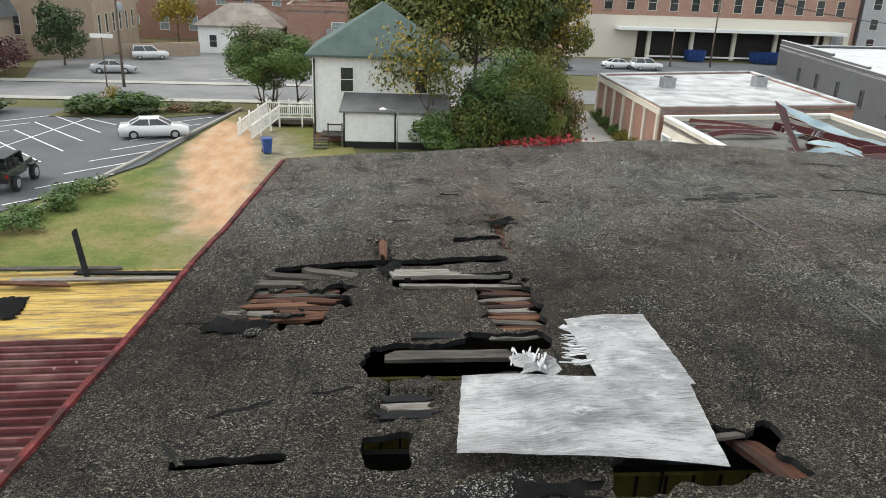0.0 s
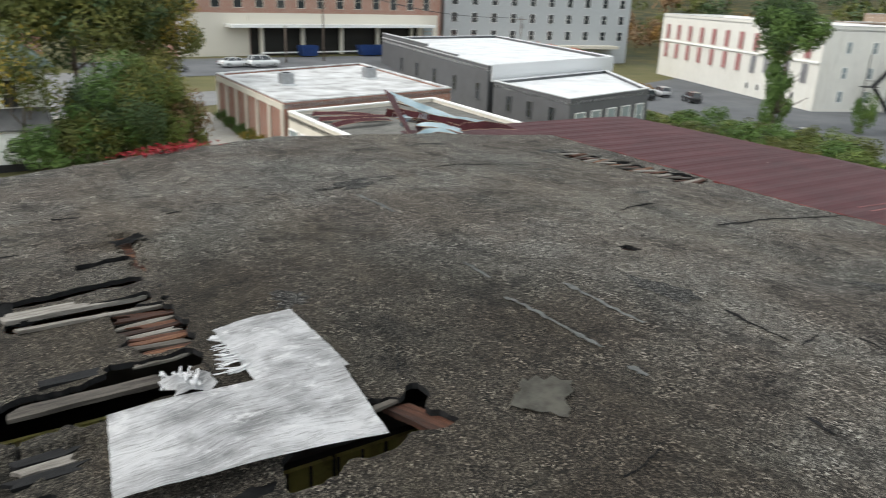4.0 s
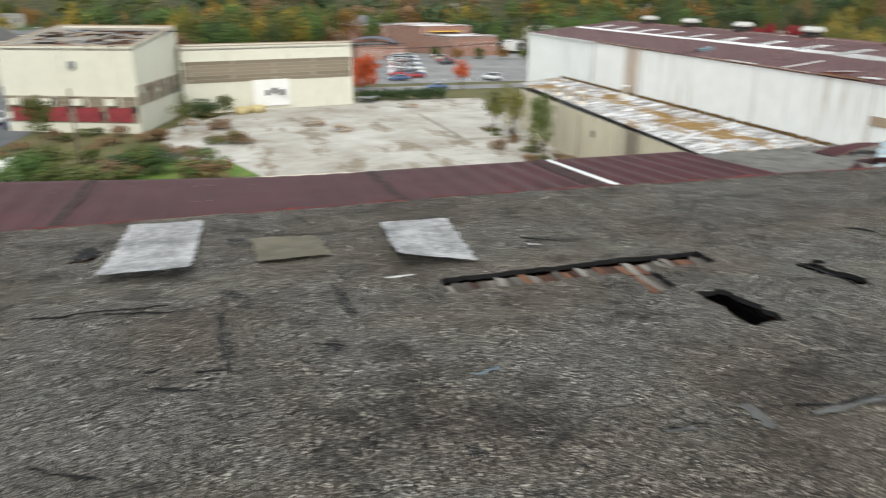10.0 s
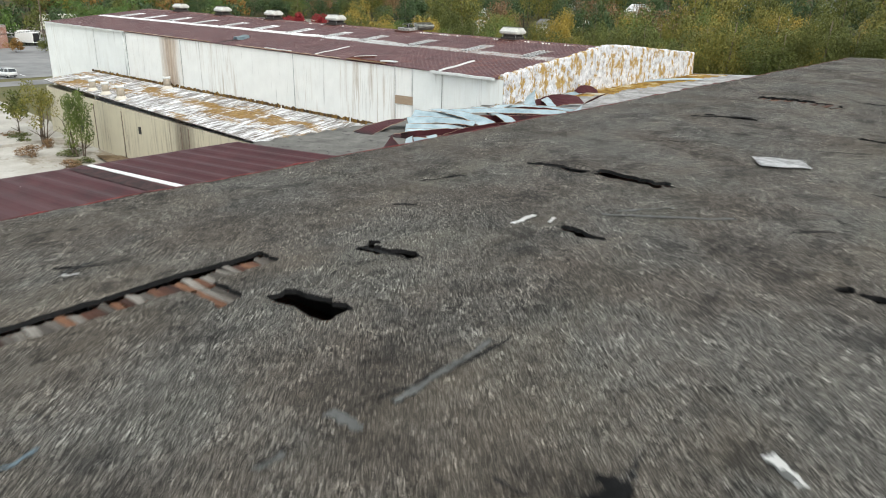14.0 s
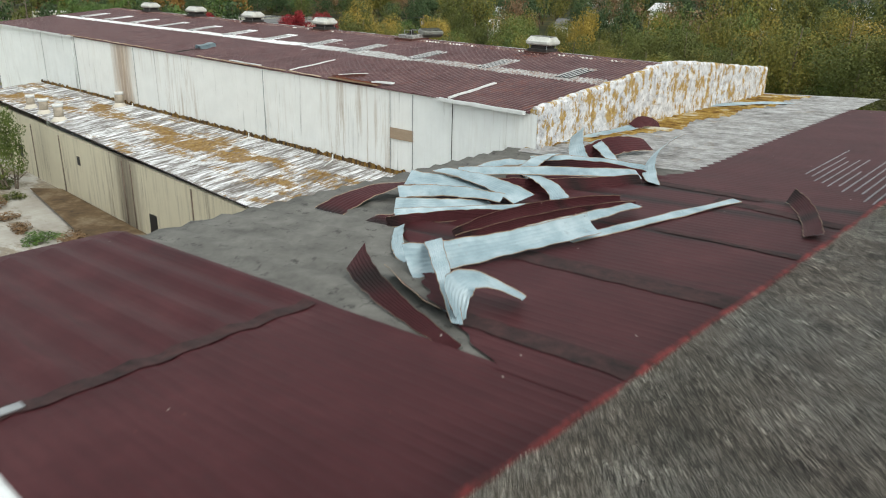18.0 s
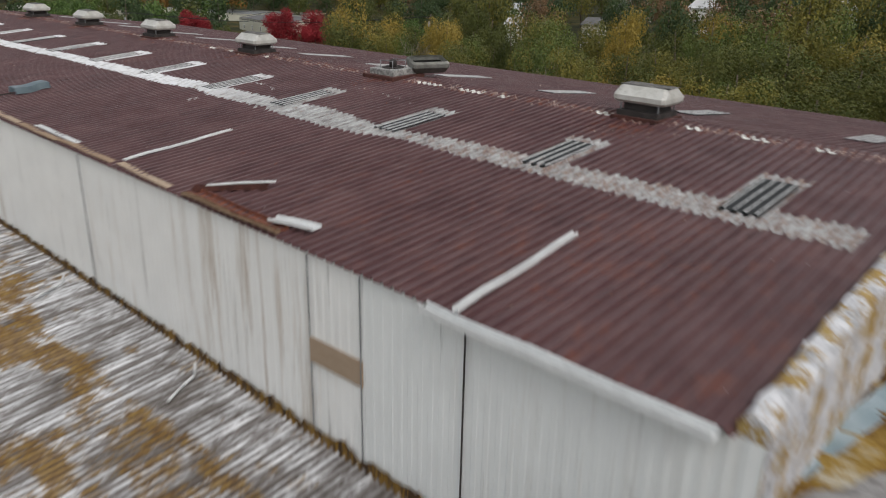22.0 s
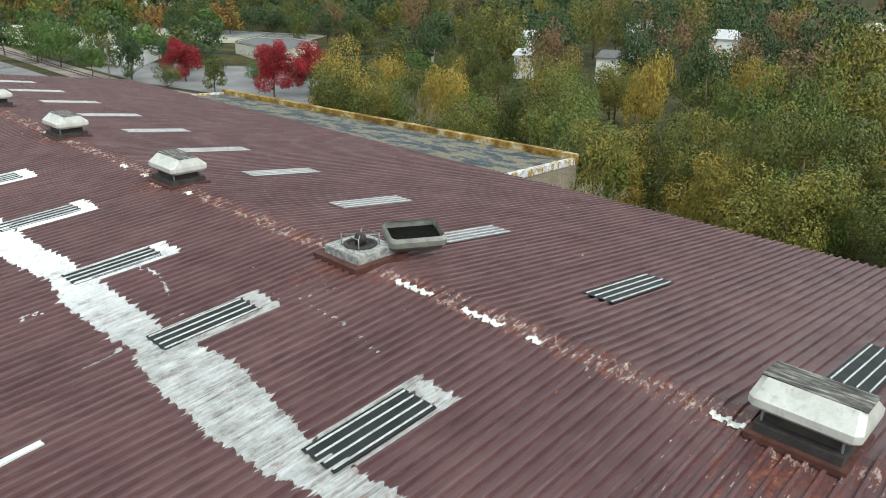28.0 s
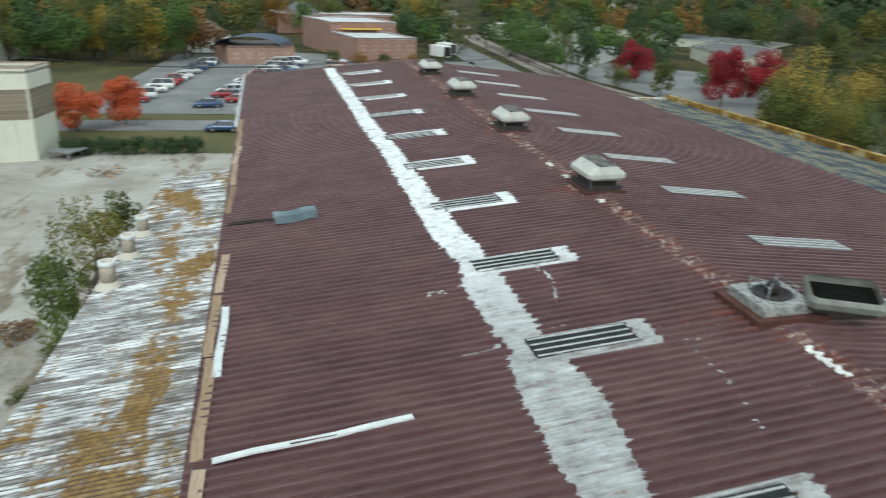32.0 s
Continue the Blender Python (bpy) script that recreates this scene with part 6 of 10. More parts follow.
plank(deck, -2.88, 6.8, gravel_z(-2.9, 6.8) - 0.04, 0.75, 0.12, 0.05, 90, 0, M["plank"])
for k in range(3):
    plank(deck, -2.65, 2.2 + 0.15 * k, gravel_z(-2.6, 2.3) - 0.08, 0.5, 0.13, 0.04, 2, 0, M["plank_grey" if k == 1 else "tar"])
# the stripped band by the east patches
for k in range(33):
    y = -10.95 + k * 0.125
    plank(deck, 6.08 + rnd.uniform(-0.03, 0.03), y, gravel_z(6.08, y) - 0.095 + rnd.uniform(0, 0.025), rnd.uniform(0.36, 0.46), rnd.uniform(0.1, 0.118), 0.025, rnd.uniform(-5, 5), rnd.uniform(-3, 3), M["plank_grey" if rnd.random() < 0.55 else "plank"], 0.05)
for k in range(3):
    plank(deck, 5.5, -9.56 - k * 0.12, gravel_z(5.5, -9.7) - 0.085, 0.66, 0.11, 0.03, rnd.uniform(-3, 3), 0, M["plank_grey" if k else "plank"], 0.05)
for k in range(30):
    y = 6.68 + k * 0.128
    x = 10.68 + (10.4 - y) * 0.17 + rnd.uniform(-0.1, 0.1)
    if noise.noise((y * 1.3, 0, 4)) < -0.25:
        continue
    plank(deck, x, y, gravel_z(x, y) - 0.075 + rnd.uniform(0, 0.06), rnd.uniform(0.5, 0.95), 0.115, 0.03, rnd.uniform(-12, 12), rnd.uniform(-3, 5), M["plank_grey" if k % 3 else "plank"], 0.1)
for k in range(12):
    plank(deck, 4.2 + k * 0.23, -33.75 + rnd.uniform(-0.1, 0.1), gravel_z(5.4, -33.7) - 0.1, 1.1, 0.16, 0.04, 88 + rnd.uniform(-8, 8), 0, M["plank" if k % 2 else "plank_grey"], 0.08)
for k in range(2):
    plank(deck, 9.15 + 0.1 * k, -1.9, gravel_z(9.1, -1.9) - 0.06, 0.35, 0.1, 0.04, 20 + 50 * k, 6, M["plank"], 0.05)
# joists and stained interior seen through the holes
frame_in = tagged(new("roof_frame"), "dark timber roof joists under the deck", "joists", kind="structure")
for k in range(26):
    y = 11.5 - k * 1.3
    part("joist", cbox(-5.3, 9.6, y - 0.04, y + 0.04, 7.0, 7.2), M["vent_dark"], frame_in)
for k, (x, w) in enumerate(((-0.5, 1.1), (0.7, 1.2), (-1.7, 1.1), (-2.9, 1.0))):
    t = thing("partition_panel", "stained yellow green wall panel inside", "panel", "partition panels under the roof", at=pose(x, 2.35 if k < 2 else 4.4, 3.8))
    part("panel", cbox(-w / 2, w / 2, -0.03, 0.03, 0, 3.1), plain("mouldy yellow panel", (0.3, 0.27, 0.08), 0.7, vary=0.5, scale=3), t)
    for j in range(5):
        part("batten", cbox(-w / 2 + j * w / 4 - 0.015, -w / 2 + j * w / 4 + 0.015, -0.05, -0.03, 0, 3.1), M["vent_dark"], t)


def sheet_thing(name, label, cat, x, y, lx, ly, turn, material, curl, z=None, rag=0.0, thick=0.012, lift=0.03, group=""):
    """A thin board or sheet that lies on the roof with lifted edges; curl gives the lift over it."""
    rnd = random.Random(int(abs(x * 77 + y * 31)))
    nx, ny = max(6, int(lx / 0.08)), max(6, int(ly / 0.08))
    bm = bmesh.new()
    m = pose(x, y, 0, 0, 0, turn)
    top = []
    for i in range(nx + 1):
        row = []
        for j in range(ny + 1):
            a, b = i / nx, j / ny
            px = (a - 0.5) * lx + (rnd.uniform(-rag, rag) if i in (0, nx) else 0)
            py = (b - 0.5) * ly + (rnd.uniform(-rag, rag) if j in (0, ny) else 0)
            p = m @ Vector((px, py, 0))
            p.z = (gravel_z(p.x, p.y) if z is None else z) + lift + curl(a, b)
            row.append(bm.verts.new(p))
        top.append(row)
    for i in range(nx):
        for j in range(ny):
            bm.faces.new((top[i][j], top[i + 1][j], top[i + 1][j + 1], top[i][j + 1]))
    bmesh.ops.solidify(bm, geom=bm.faces[:], thickness=thick)
    for f in bm.faces:
        f.smooth = True
    bmesh.ops.recalc_face_normals(bm, faces=bm.faces[:])
    ob = part(name, bm, material)
    return tagged(ob, label, cat, group)


ply = sheet_thing("plywood_sheet", "silvered warped plywood sheet laid over a hole", "plywood", -1.07, 1.78, 2.28, 1.4, -8, M["plywood"], lambda a, b: 0.03 + 0.1 * (1 - b) ** 2 * (1 - 0.7 * a) + 0.05 * math.sin(a * 3.1) * (1 - b) + 0.06 * math.sin(a * 2.0 + 0.6) * b, rag=0.005)
ply2 = sheet_thing("plywood_sheet", "silvered plywood sheet with a splintered end", "plywood", -0.27, 3.02, 0.95, 1.5, 2, M["plywood"], lambda a, b: 0.045 + 0.05 * b + 0.02 * math.sin(a * 4), rag=0.008)
sheet_thing("plywood_scrap", "torn white plywood scrap hanging over a hole", "plywood", -1.3, 2.8, 0.4, 0.36, 8, M["plywood"], lambda a, b: 0.05 + 0.05 * math.sin(a * 6), rag=0.06)
rnd = random.Random(3)
splinters = thing("plywood_splinters", "white splintered veneer torn from the plywood", "splinters")
for k in range(46):
    b = rnd.random()
    plank(splinters, -0.84 + 0.22 * b + rnd.uniform(-0.1, 0.06), 2.72 + b * 1.05, gravel_z(-0.6, 3) + 0.08 + 0.03 * rnd.random(), rnd.uniform(0.1, 0.26), rnd.uniform(0.012, 0.03), 0.004, rnd.uniform(-25, 25), rnd.uniform(-8, 8), M["plywood"], 0.03)
for k in range(26):
    plank(splinters, -1.35 + rnd.uniform(-0.2, 0.2), 2.68 + rnd.uniform(0, 0.42), gravel_z(-1.3, 2.8) + 0.07 + 0.04 * rnd.random(), rnd.uniform(0.1, 0.24), rnd.uniform(0.012, 0.035), 0.004, 80 + rnd.uniform(-25, 25), rnd.uniform(-8, 8), M["plywood"], 0.03)
for k in range(9):
    plank(splinters, -0.74 + rnd.uniform(-0.14, 0.1) + 0.1 * math.sin(k * 0.28), 2.55 + rnd.uniform(0, 1.15), gravel_z(-0.6, 3) + 0.07 + 0.03 * rnd.random(), rnd.uniform(0.08, 0.2), rnd.uniform(0.06, 0.14), 0.006, rnd.uniform(-40, 40), rnd.uniform(-5, 5), M["plywood"], 0.07)
sheet_thing("metal_patch", "silver coated patch sheet on the gravel roof", "patch", 9.15, -2.99, 3.2, 1.24, -2, M["silver"], lambda a, b: 0.02 + 0.12 * (1 - a) ** 3, rag=0.03, group="patches on the roof")
sheet_thing("metal_patch", "silver coated patch sheet with curled edge", "patch", 8.2, -7.16, 2.5, 1.16, -5, M["silver"], lambda a, b: 0.02 + 0.2 * (1 - a) ** 3 * b, rag=0.03, group="patches on the roof")
sheet_thing("felt_patch", "tan felt patch torn across the middle", "patch", 8.45, -5.0, 1.3, 1.08, 3, plain("tan felt", (0.22, 0.2, 0.15), 0.9, vary=0.2), lambda a, b: 0.015 + 0.03 * math.sin(a * 5 + b * 3), rag=0.04)
sheet_thing("metal_patch", "pale grey sheet lying on the gravel", "patch", 2.72, -23.1, 1.15, 1.0, 30, M["silver"], lambda a, b: 0.02, rag=0.02)
sheet_thing("felt_patch", "lifted square of gravelled felt", "patch", 1.57, 0.72, 0.5, 0.62, -42, M["plank_tan_felt"], lambda a, b: 0.012 + 0.03 * a * b + 0.012 * math.sin(a * 7 + b * 4), rag=0.07, lift=0.01)
rnd = random.Random(21)
for x, y, lx, ly, tr in ((-0.9, 7.8, 0.5, 0.32, 10), (-2.75, 5.9, 0.36, 0.5, 20), (-4.7, 4.3, 0.75, 0.4, -20), (-1.5, 0.9, 0.7, 0.22, -8), (-0.05, -9.6, 0.3, 0.5, 10)):
    sheet_thing("tar_patch", "black lifted tar patch on the gravel roof", "patch", x, y, lx, ly, tr, M["tar"], lambda a, b: 0.01 + 0.035 * math.sin(a * 5) * math.sin(b * 4), rag=0.05, lift=0.015, group="tar patches")
pale = plain("pale felt seam", (0.16, 0.165, 0.16), 0.9, vary=0.4, scale=6)
for x, y, lx, wd, tr in ((3.27, 7.4, 1.3, 0.09, 91), (2.95, 3.77, 0.7, 0.08, 87), (2.79, 2.03, 1.65, 0.07, 94), (3.65, 2.04, 1.45, 0.06, 90), (2.79, 0.6, 0.25, 0.1, 90), (2.17, -10.2, 1.75, 0.11, 94), (2.2, -8.8, 0.42, 0.16, 5), (2.2, -7.97, 0.3, 0.1, 90), (-0.98, -10.98, 0.42, 0.12, 150), (2.8, -17.05, 2.4, 0.13, 42), (3.3, -17.2, 1.2, 0.07, 62)):
    sheet_thing("felt_strip", "pale bare strip of roofing felt", "felt strip", x, y, lx, wd * 0.75, tr, pale, lambda a, b: 0.0, rag=0.03, lift=0.012, thick=0.006, group="bare felt strips")
for x, y, lx, ly, tr, mat, lab in ((4.49, -15.0, 0.7, 0.09, 92, "white", "white scrap of trim"), (4.12, -15.3, 0.32, 0.07, 105, "white", "small white scrap of trim"), (6.68, -6.38, 0.42, 0.06, 88, "white", "thin white scrap"), (3.67, -6.62, 0.3, 0.06, 105, "scrap_blue", "pale blue plastic scrap"), (7.52, -8.75, 0.22, 0.06, 50, "white", "small white scrap"), (-1.0, -11.0, 0.42, 0.13, 148, "white", "flat pale strip"), (-0.15, -21.0, 0.5, 0.4, 20, "scrap_blue_grey", "wet grey felt patch"), (-0.12, -9.4, 0.35, 0.22, 60, "scrap_blue_grey", "grey felt flap beside the hole")):
    sheet_thing("scrap", lab + " on the gravel roof", "scrap", x, y, lx, ly, tr, M[mat], lambda a, b: 0.006 * math.sin(a * 7), rag=0.025, lift=0.012, thick=0.006)
def blot(x, y, lx, ly, turn, material, seed, lift=0.009):
    """A flat stain, bald spot or black stand-in for a hole, with a ragged outline."""
    m = pose(x, y, 0, 0, 0, turn)
    verts = []
    for i in range(40):
        a = i * math.tau / 40
        r = 0.62 + 0.5 * noise.noise((math.cos(a) * 1.4 + seed, math.sin(a) * 1.4, seed)) + 0.35 * noise.noise((math.cos(a) * 5 + seed, math.sin(a) * 5, seed * 2.0))
        p = m @ Vector((lx / 2 * r * math.cos(a), ly / 2 * r * math.sin(a), 0))
        verts.append((p.x, p.y, gravel_z(p.x, p.y) + lift))
    c = m @ Vector((0, 0, 0))
    verts.append((c.x, c.y, gravel_z(c.x, c.y) + lift))
    return sheet_mesh("tar_patch", verts, [(i, (i + 1) % 40, 40) for i in range(40)], material)


for k, (x, y, lx, ly, tr) in enumerate(((4.68, 1.85, 1.9, 0.6, -85), (8.0, 0.45, 2.5, 1.0, -30), (0.4, 4.25, 1.0, 0.7, 0), (-1.9, 0.95, 1.3, 0.6, 8), (6.7, -4.1, 0.8, 0.3, 45), (5.9, -5.5, 1.6, 0.2, 4), (5.2, -4.0, 2.2, 0.22, 2), (4.75, -5.2, 0.5, 0.3, -50), (2.4, -6.05, 0.3, 0.2, 30), (7.75, -8.95, 0.9, 0.25, -60), (9.2, -4.2, 0.7, 0.5, 10), (9.55, -0.1, 0.9, 0.9, 0), (9.3, -1.9, 0.8, 0.6, 0), (-1.8, -11.7, 0.4, 0.3, 20), (-2.15, -10.7, 0.3, 0.7, -10), (4.27, -6.98, 0.16, 0.12, 0), (0.46, -14.4, 0.2, 0.14, 0), (-0.05, -9.9, 0.25, 0.6, 5), (3.6, 8.8, 3.2, 0.8, 4), (8.9, 6.15, 0.9, 0.25, 5), (8.5, 8.73, 0.9, 0.2, 0), (10.4, 10.7, 1.4, 0.7, 0), (7.3, 12.1, 1.6, 0.35, 0), (-4.6, 4.3, 1.0, 0.6, -8))):
    tagged(new("tar_patch", blot(x, y, lx, ly, tr, M["bald"], k * 3.7)), "bald black tar spot worn in the gravel", "patch", "tar patches")
# flat black patches that paint in the dark of rotted holes
for k, (x, y, lx, ly, tr) in enumerate(((9.85, -0.1, 1.4, 1.0, 15), (10.2, 0.35, 0.9, 0.5, -20), (9.4, -1.95, 0.9, 0.5, 10))):
    tagged(new("tar_patch", blot(x, y, lx, ly, tr, M["tar"], 501 + k, 0.014)), "flat black patch for the dark of a rotted hole", "patch", "tar patches")


def crack(x0, y0, x1, y1, w, seed):
    """A ragged slit in the felt from one place to another, with one torn lip standing up beside it."""
    r = random.Random(seed)
    a, d = Vector((x0, y0)), Vector((x1 - x0, y1 - y0))
    side = Vector((-d.y, d.x)).normalized()
    steps = max(6, int(d.length / 0.05))
    verts, idx, wander = [], [], 0.0
    for i in range(steps + 1):
        k = i / steps
        wander = wander * 0.8 + r.uniform(-0.018, 0.018)
        p = a + d * k + side * wander
        ww = w * math.sin(math.pi * min(1, k * 0.96 + 0.02)) ** 0.5 * max(0.04, 0.45 + 1.2 * noise.noise((p.x * 3.0, p.y * 3.0, seed + 5.0))) * r.uniform(0.4, 1.0)
        lip = 0.012 + 0.05 * max(0.0, noise.noise((p.x * 2.0, p.y * 2.0, seed))) + 0.012 * r.random()
        for off, up in ((-ww, 0.006), (ww, 0.01), (ww + 0.008, 0.006 + lip * 0.6), (ww + 0.03 + 0.05 * r.random(), -0.004)):
            q = p + side * off
            verts.append((q.x, q.y, gravel_z(q.x, q.y) + up))
    faces = grid_faces(steps + 1, 4)
    idx = [0, 0, 1] * steps
    return sheet_mesh("felt_crack", verts, faces, [M["tar"], M["gravel"]], False, idx)


CRACKS = (
    (8.2, 3.73, 9.86, 3.63, 0.02), (9.86, 3.63, 11.4, 3.3, 0.02), (4.83, 1.1, 4.76, 0.18, 0.03), (6.55, -1.64, 6.42, -2.17, 0.03), (6.43, -2.56, 6.28, -3.42, 0.035), (3.46, -0.88, 3.39, -1.18, 0.025),
    (4.33, -3.25, 4.14, -3.74, 0.03), (4.68, -3.18, 4.71, -3.37, 0.025), (6.53, -1.76, 6.55, -3.33, 0.02), (4.54, -3.69, 4.52, -4.0, 0.035), (4.84, -5.05, 4.69, -5.29, 0.04), (7.44, -5.64, 5.77, -5.53, 0.03),
    (6.97, -4.03, 4.6, -3.95, 0.025), (2.25, -7.8, 2.24, -8.27, 0.03), (5.51, -12.07, 4.48, -12.19, 0.03), (6.66, -14.07, 6.33, -14.33, 0.04), (7.94, -8.7, 7.59, -9.24, 0.03), (6.8, -18.5, 5.4, -18.84, 0.03),
    (6.86, -27.67, 4.94, -29.0, 0.06), (0.55, -21.84, -0.31, -21.91, 0.07), (2.25, -9.3, 2.1, -11.3, 0.022), (0.75, -9.1, 0.4, -9.12, 0.03), (-0.05, -9.35, -0.02, -10.3, 0.03), (8.2, -47.3, 5.0, -48.8, 0.08), (4.0, -36.0, 1.5, -37.0, 0.06),
    (-5.48, 4.47, -5.04, 4.49, 0.02), (-4.6, 2.3, -4.0, 2.6, 0.02), (-4.9, 1.9, -4.7, 1.55, 0.03), (1.3, -0.6, 1.9, -0.5, 0.015), (7.3, 5.2, 8.3, 5.3, 0.02), (5.0, 6.0, 5.1, 7.4, 0.015), (6.0, 9.6, 7.5, 9.5, 0.02), (0.6, 1.9, 1.0, 2.6, 0.015),
    (8.3, -2.2, 8.9, -2.0, 0.02), (3.2, -2.4, 2.9, -3.0, 0.02), (5.6, -0.2, 5.5, -0.9, 0.02), (7.6, -15.8, 7.2, -16.8, 0.03), (2.6, -25.5, 1.4, -26.2, 0.05), (6.0, -23.0, 5.2, -23.6, 0.04), (1.0, -17.8, 0.4, -18.4, 0.03), (-1.0, -5.2, -0.6, -5.6, 0.02),
)
for k, (x0, y0, x1, y1, w) in enumerate(CRACKS):
    tagged(new("felt_crack", crack(x0, y0, x1, y1, w, k)), "ragged dark crack with a torn lip in the gravel roof", "felt crack", "cracks in the roof")
for k in range(60):
    x, y = rnd.uniform(-4.6, 10.4), rnd.uniform(-36, 11.5)
    a, ln = radians(rnd.uniform(-14, 14) + 90 * (k % 2)), rnd.uniform(0.12, 0.5)
    if gap_at(x, y)[0] > 0 or gap_at(x, y)[1] > 0:
        continue
    tagged(new("felt_crack", crack(x, y, x + ln * math.cos(a), y + ln * math.sin(a), rnd.uniform(0.006, 0.02), 100 + k)), "fine dark crack in the gravel roof", "felt crack", "cracks in the roof")

# red drip edge along the roof and the moss-red growth at the north edge
for name, pts in (("trim_west", [(west_edge(y) - 0.03, y) for y in np.arange(13, -40, -0.5)]), ("trim_east", [(east_edge(y) + 0.0, y) for y in np.arange(13.2, -58, -0.5)])):
    bm = bmesh.new()
    rr = []
    for i, (x, y) in enumerate(pts):
        z = gravel_z(x, y)
        j = 0.03 * noise.noise((y * 1.6, 0, 0)) + 0.015 * noise.noise((y * 7.0, 3, 0))
        rr.append([bm.verts.new((x + dx + j, y, z + dz + j)) for dx, dz in (((-0.05, -0.2), (-0.05, 0.03), (0.03, 0.04), (0.05, -0.03)) if name == "trim_west" else ((-0.05, -0.05), (-0.02, 0.006), (0.06, 0.0), (0.075, -0.28)))])
    for a, b in zip(rr, rr[1:]):
        for i in range(3):
            bm.faces.new((a[i], a[i + 1], b[i + 1], b[i]))
    bmesh.ops.recalc_face_normals(bm, faces=bm.faces[:])
    tagged(part(name, bm, M["trim_red"]), "rusted red metal drip edge of the roof", "trim", kind="structure")


# ---- torn metal sheets ----
def torn_sheet(p0, p1, p2, width, roll, label, zinc=True, taper=1.0, bow=0.0, zf=lean_z):
    """A ribbed metal strip through three places (x, y, height over the roof), zinc on the one face and red on the
    other. roll turns it about its length at the three places; bow curls its edges up."""
    nseg, ribs = 24, 15
    marks = [-0.5, -0.5 + 0.015 / width] + [k / ribs - 0.5 for k in range(1, ribs)] + [0.5 - 0.015 / width, 0.5]
    ctrl = [Vector((x, y, zf(x, y) + h)) for x, y, h in (p0, p1, p2)]
    mid = ctrl[1] * 2 - (ctrl[0] + ctrl[2]) * 0.5
    rows = []
    for i in range(nseg + 1):
        k = i / nseg
        pos = ctrl[0] * (1 - k) ** 2 + mid * 2 * k * (1 - k) + ctrl[2] * k * k
        d = ((mid - ctrl[0]) * (1 - k) + (ctrl[2] - mid) * k).normalized()
        side = Vector((0, 0, 1)).cross(d).normalized()
        up = d.cross(side)
        r = radians(roll[0] * (1 - k) * (1 - 2 * k) + roll[1] * 4 * k * (1 - k) + roll[2] * k * (2 * k - 1))
        across, out = side * math.cos(r) + up * math.sin(r), up * math.cos(r) - side * math.sin(r)
        w = width * (1 + (taper - 1) * k) * (1 + 0.04 * math.sin(i * 1.7))
        e = 0.012 * math.sin(i * 2.3 + width * 9) + 0.02 * math.sin(i * 0.9 + p0[0])
        rows.append([pos + across * (m * w + e * m) + out * (0.013 * (j % 2) + bow * (2 * m) ** 2 + 0.03 * math.sin(i * 0.7 + p0[1]) * m) for j, m in enumerate(marks)])
    verts, faces, idx = [], [], []
    for s in (0, 1):
        base = len(verts)
        verts += [q - Vector((0, 0, 0.007 * s)) for row in rows for q in row]
        for k, f in enumerate(grid_faces(nseg + 1, len(marks), base)):
            faces.append(f[::-1] if s == 0 else f)
            col = k % (len(marks) - 1)
            idx.append(2 if col in (0, len(marks) - 2) else 1 if zinc is None else s if zinc else 1 - s)
    ob = new("torn_sheet", sheet_mesh("torn_sheet", verts, faces, [M["zinc"], M["red"], M["sheet_edge"]], False, idx))
    return tagged(ob, label, "metal sheet", "torn roof sheets")


Z = "peeled zinc roofing strip curled over the red roof"
R = "peeled red roofing strip folded on the roof"
# the long curled sheet nearest the gravel roof, with its red backs
torn_sheet((20.2, -29.6, 0.25), (19.0, -32.2, 0.3), (17.9, -35.2, 0.45), 1.15, (35, 20, 35), Z, bow=0.12, taper=0.7)
torn_sheet((18.9, -33.4, 0.45), (18.5, -36.0, 0.45), (18.1, -38.4, 0.4), 0.6, (25, 10, 0), Z, taper=0.8)
torn_sheet((20.55, -32.1, 0.14), (19.5, -35.6, 0.36), (18.2, -38.6, 0.3), 0.42, (40, 66, 40), R, None, bow=0.07, taper=0.8)
torn_sheet((20.9, -32.4, 0.14), (20.5, -35.5, 0.4), (19.2, -39.4, 0.2), 0.48, (50, 62, 40), R, None, bow=0.08, taper=0.7)
torn_sheet((18.2, -34.4, 0.08), (17.2, -37.8, 0.15), (16.1, -42.1, 0.12), 0.42, (0, 8, 0), Z, taper=0.85)
torn_sheet((20.0, -30.4, 0.75), (18.1, -28.7, 0.55), (16.7, -27.5, 0.15), 0.48, (10, 0, -10), Z, taper=0.6)
torn_sheet((16.8, -27.6, 0.2), (17.3, -28.5, 0.7), (16.2, -29.2, 0.3), 0.75, (60, 20, -20), Z, bow=0.06)
torn_sheet((21.1, -28.6, 0.55), (19.1, -27.6, 0.3), (16.0, -26.7, 0.05), 0.85, (55, 50, 30), R, False, taper=0.3)
torn_sheet((20.3, -29.1, 0.15), (18.5, -28.3, 0.1), (17.4, -28.0, 0.1), 0.55, (-50, -40, -30), R, False)
# the fan of sheets that folded over each other
torn_sheet((25.9, -35.6, 0.75), (24.4, -36.3, 0.7), (22.8, -36.7, 0.35), 1.2, (12, 8, 8), Z, bow=0.05)
torn_sheet((25.2, -34.4, 0.56), (23.9, -35.6, 0.54), (22.2, -36.5, 0.4), 0.62, (30, 22, 12), Z)
torn_sheet((24.7, -33.7, 0.34), (23.3, -34.9, 0.34), (22.5, -36.3, 0.22), 0.7, (40, 26, 14), Z)
torn_sheet((24.1, -33.1, 0.2), (22.5, -35.2, 0.24), (21.0, -37.3, 0.24), 0.55, (45, 24, 8), Z, taper=0.7)
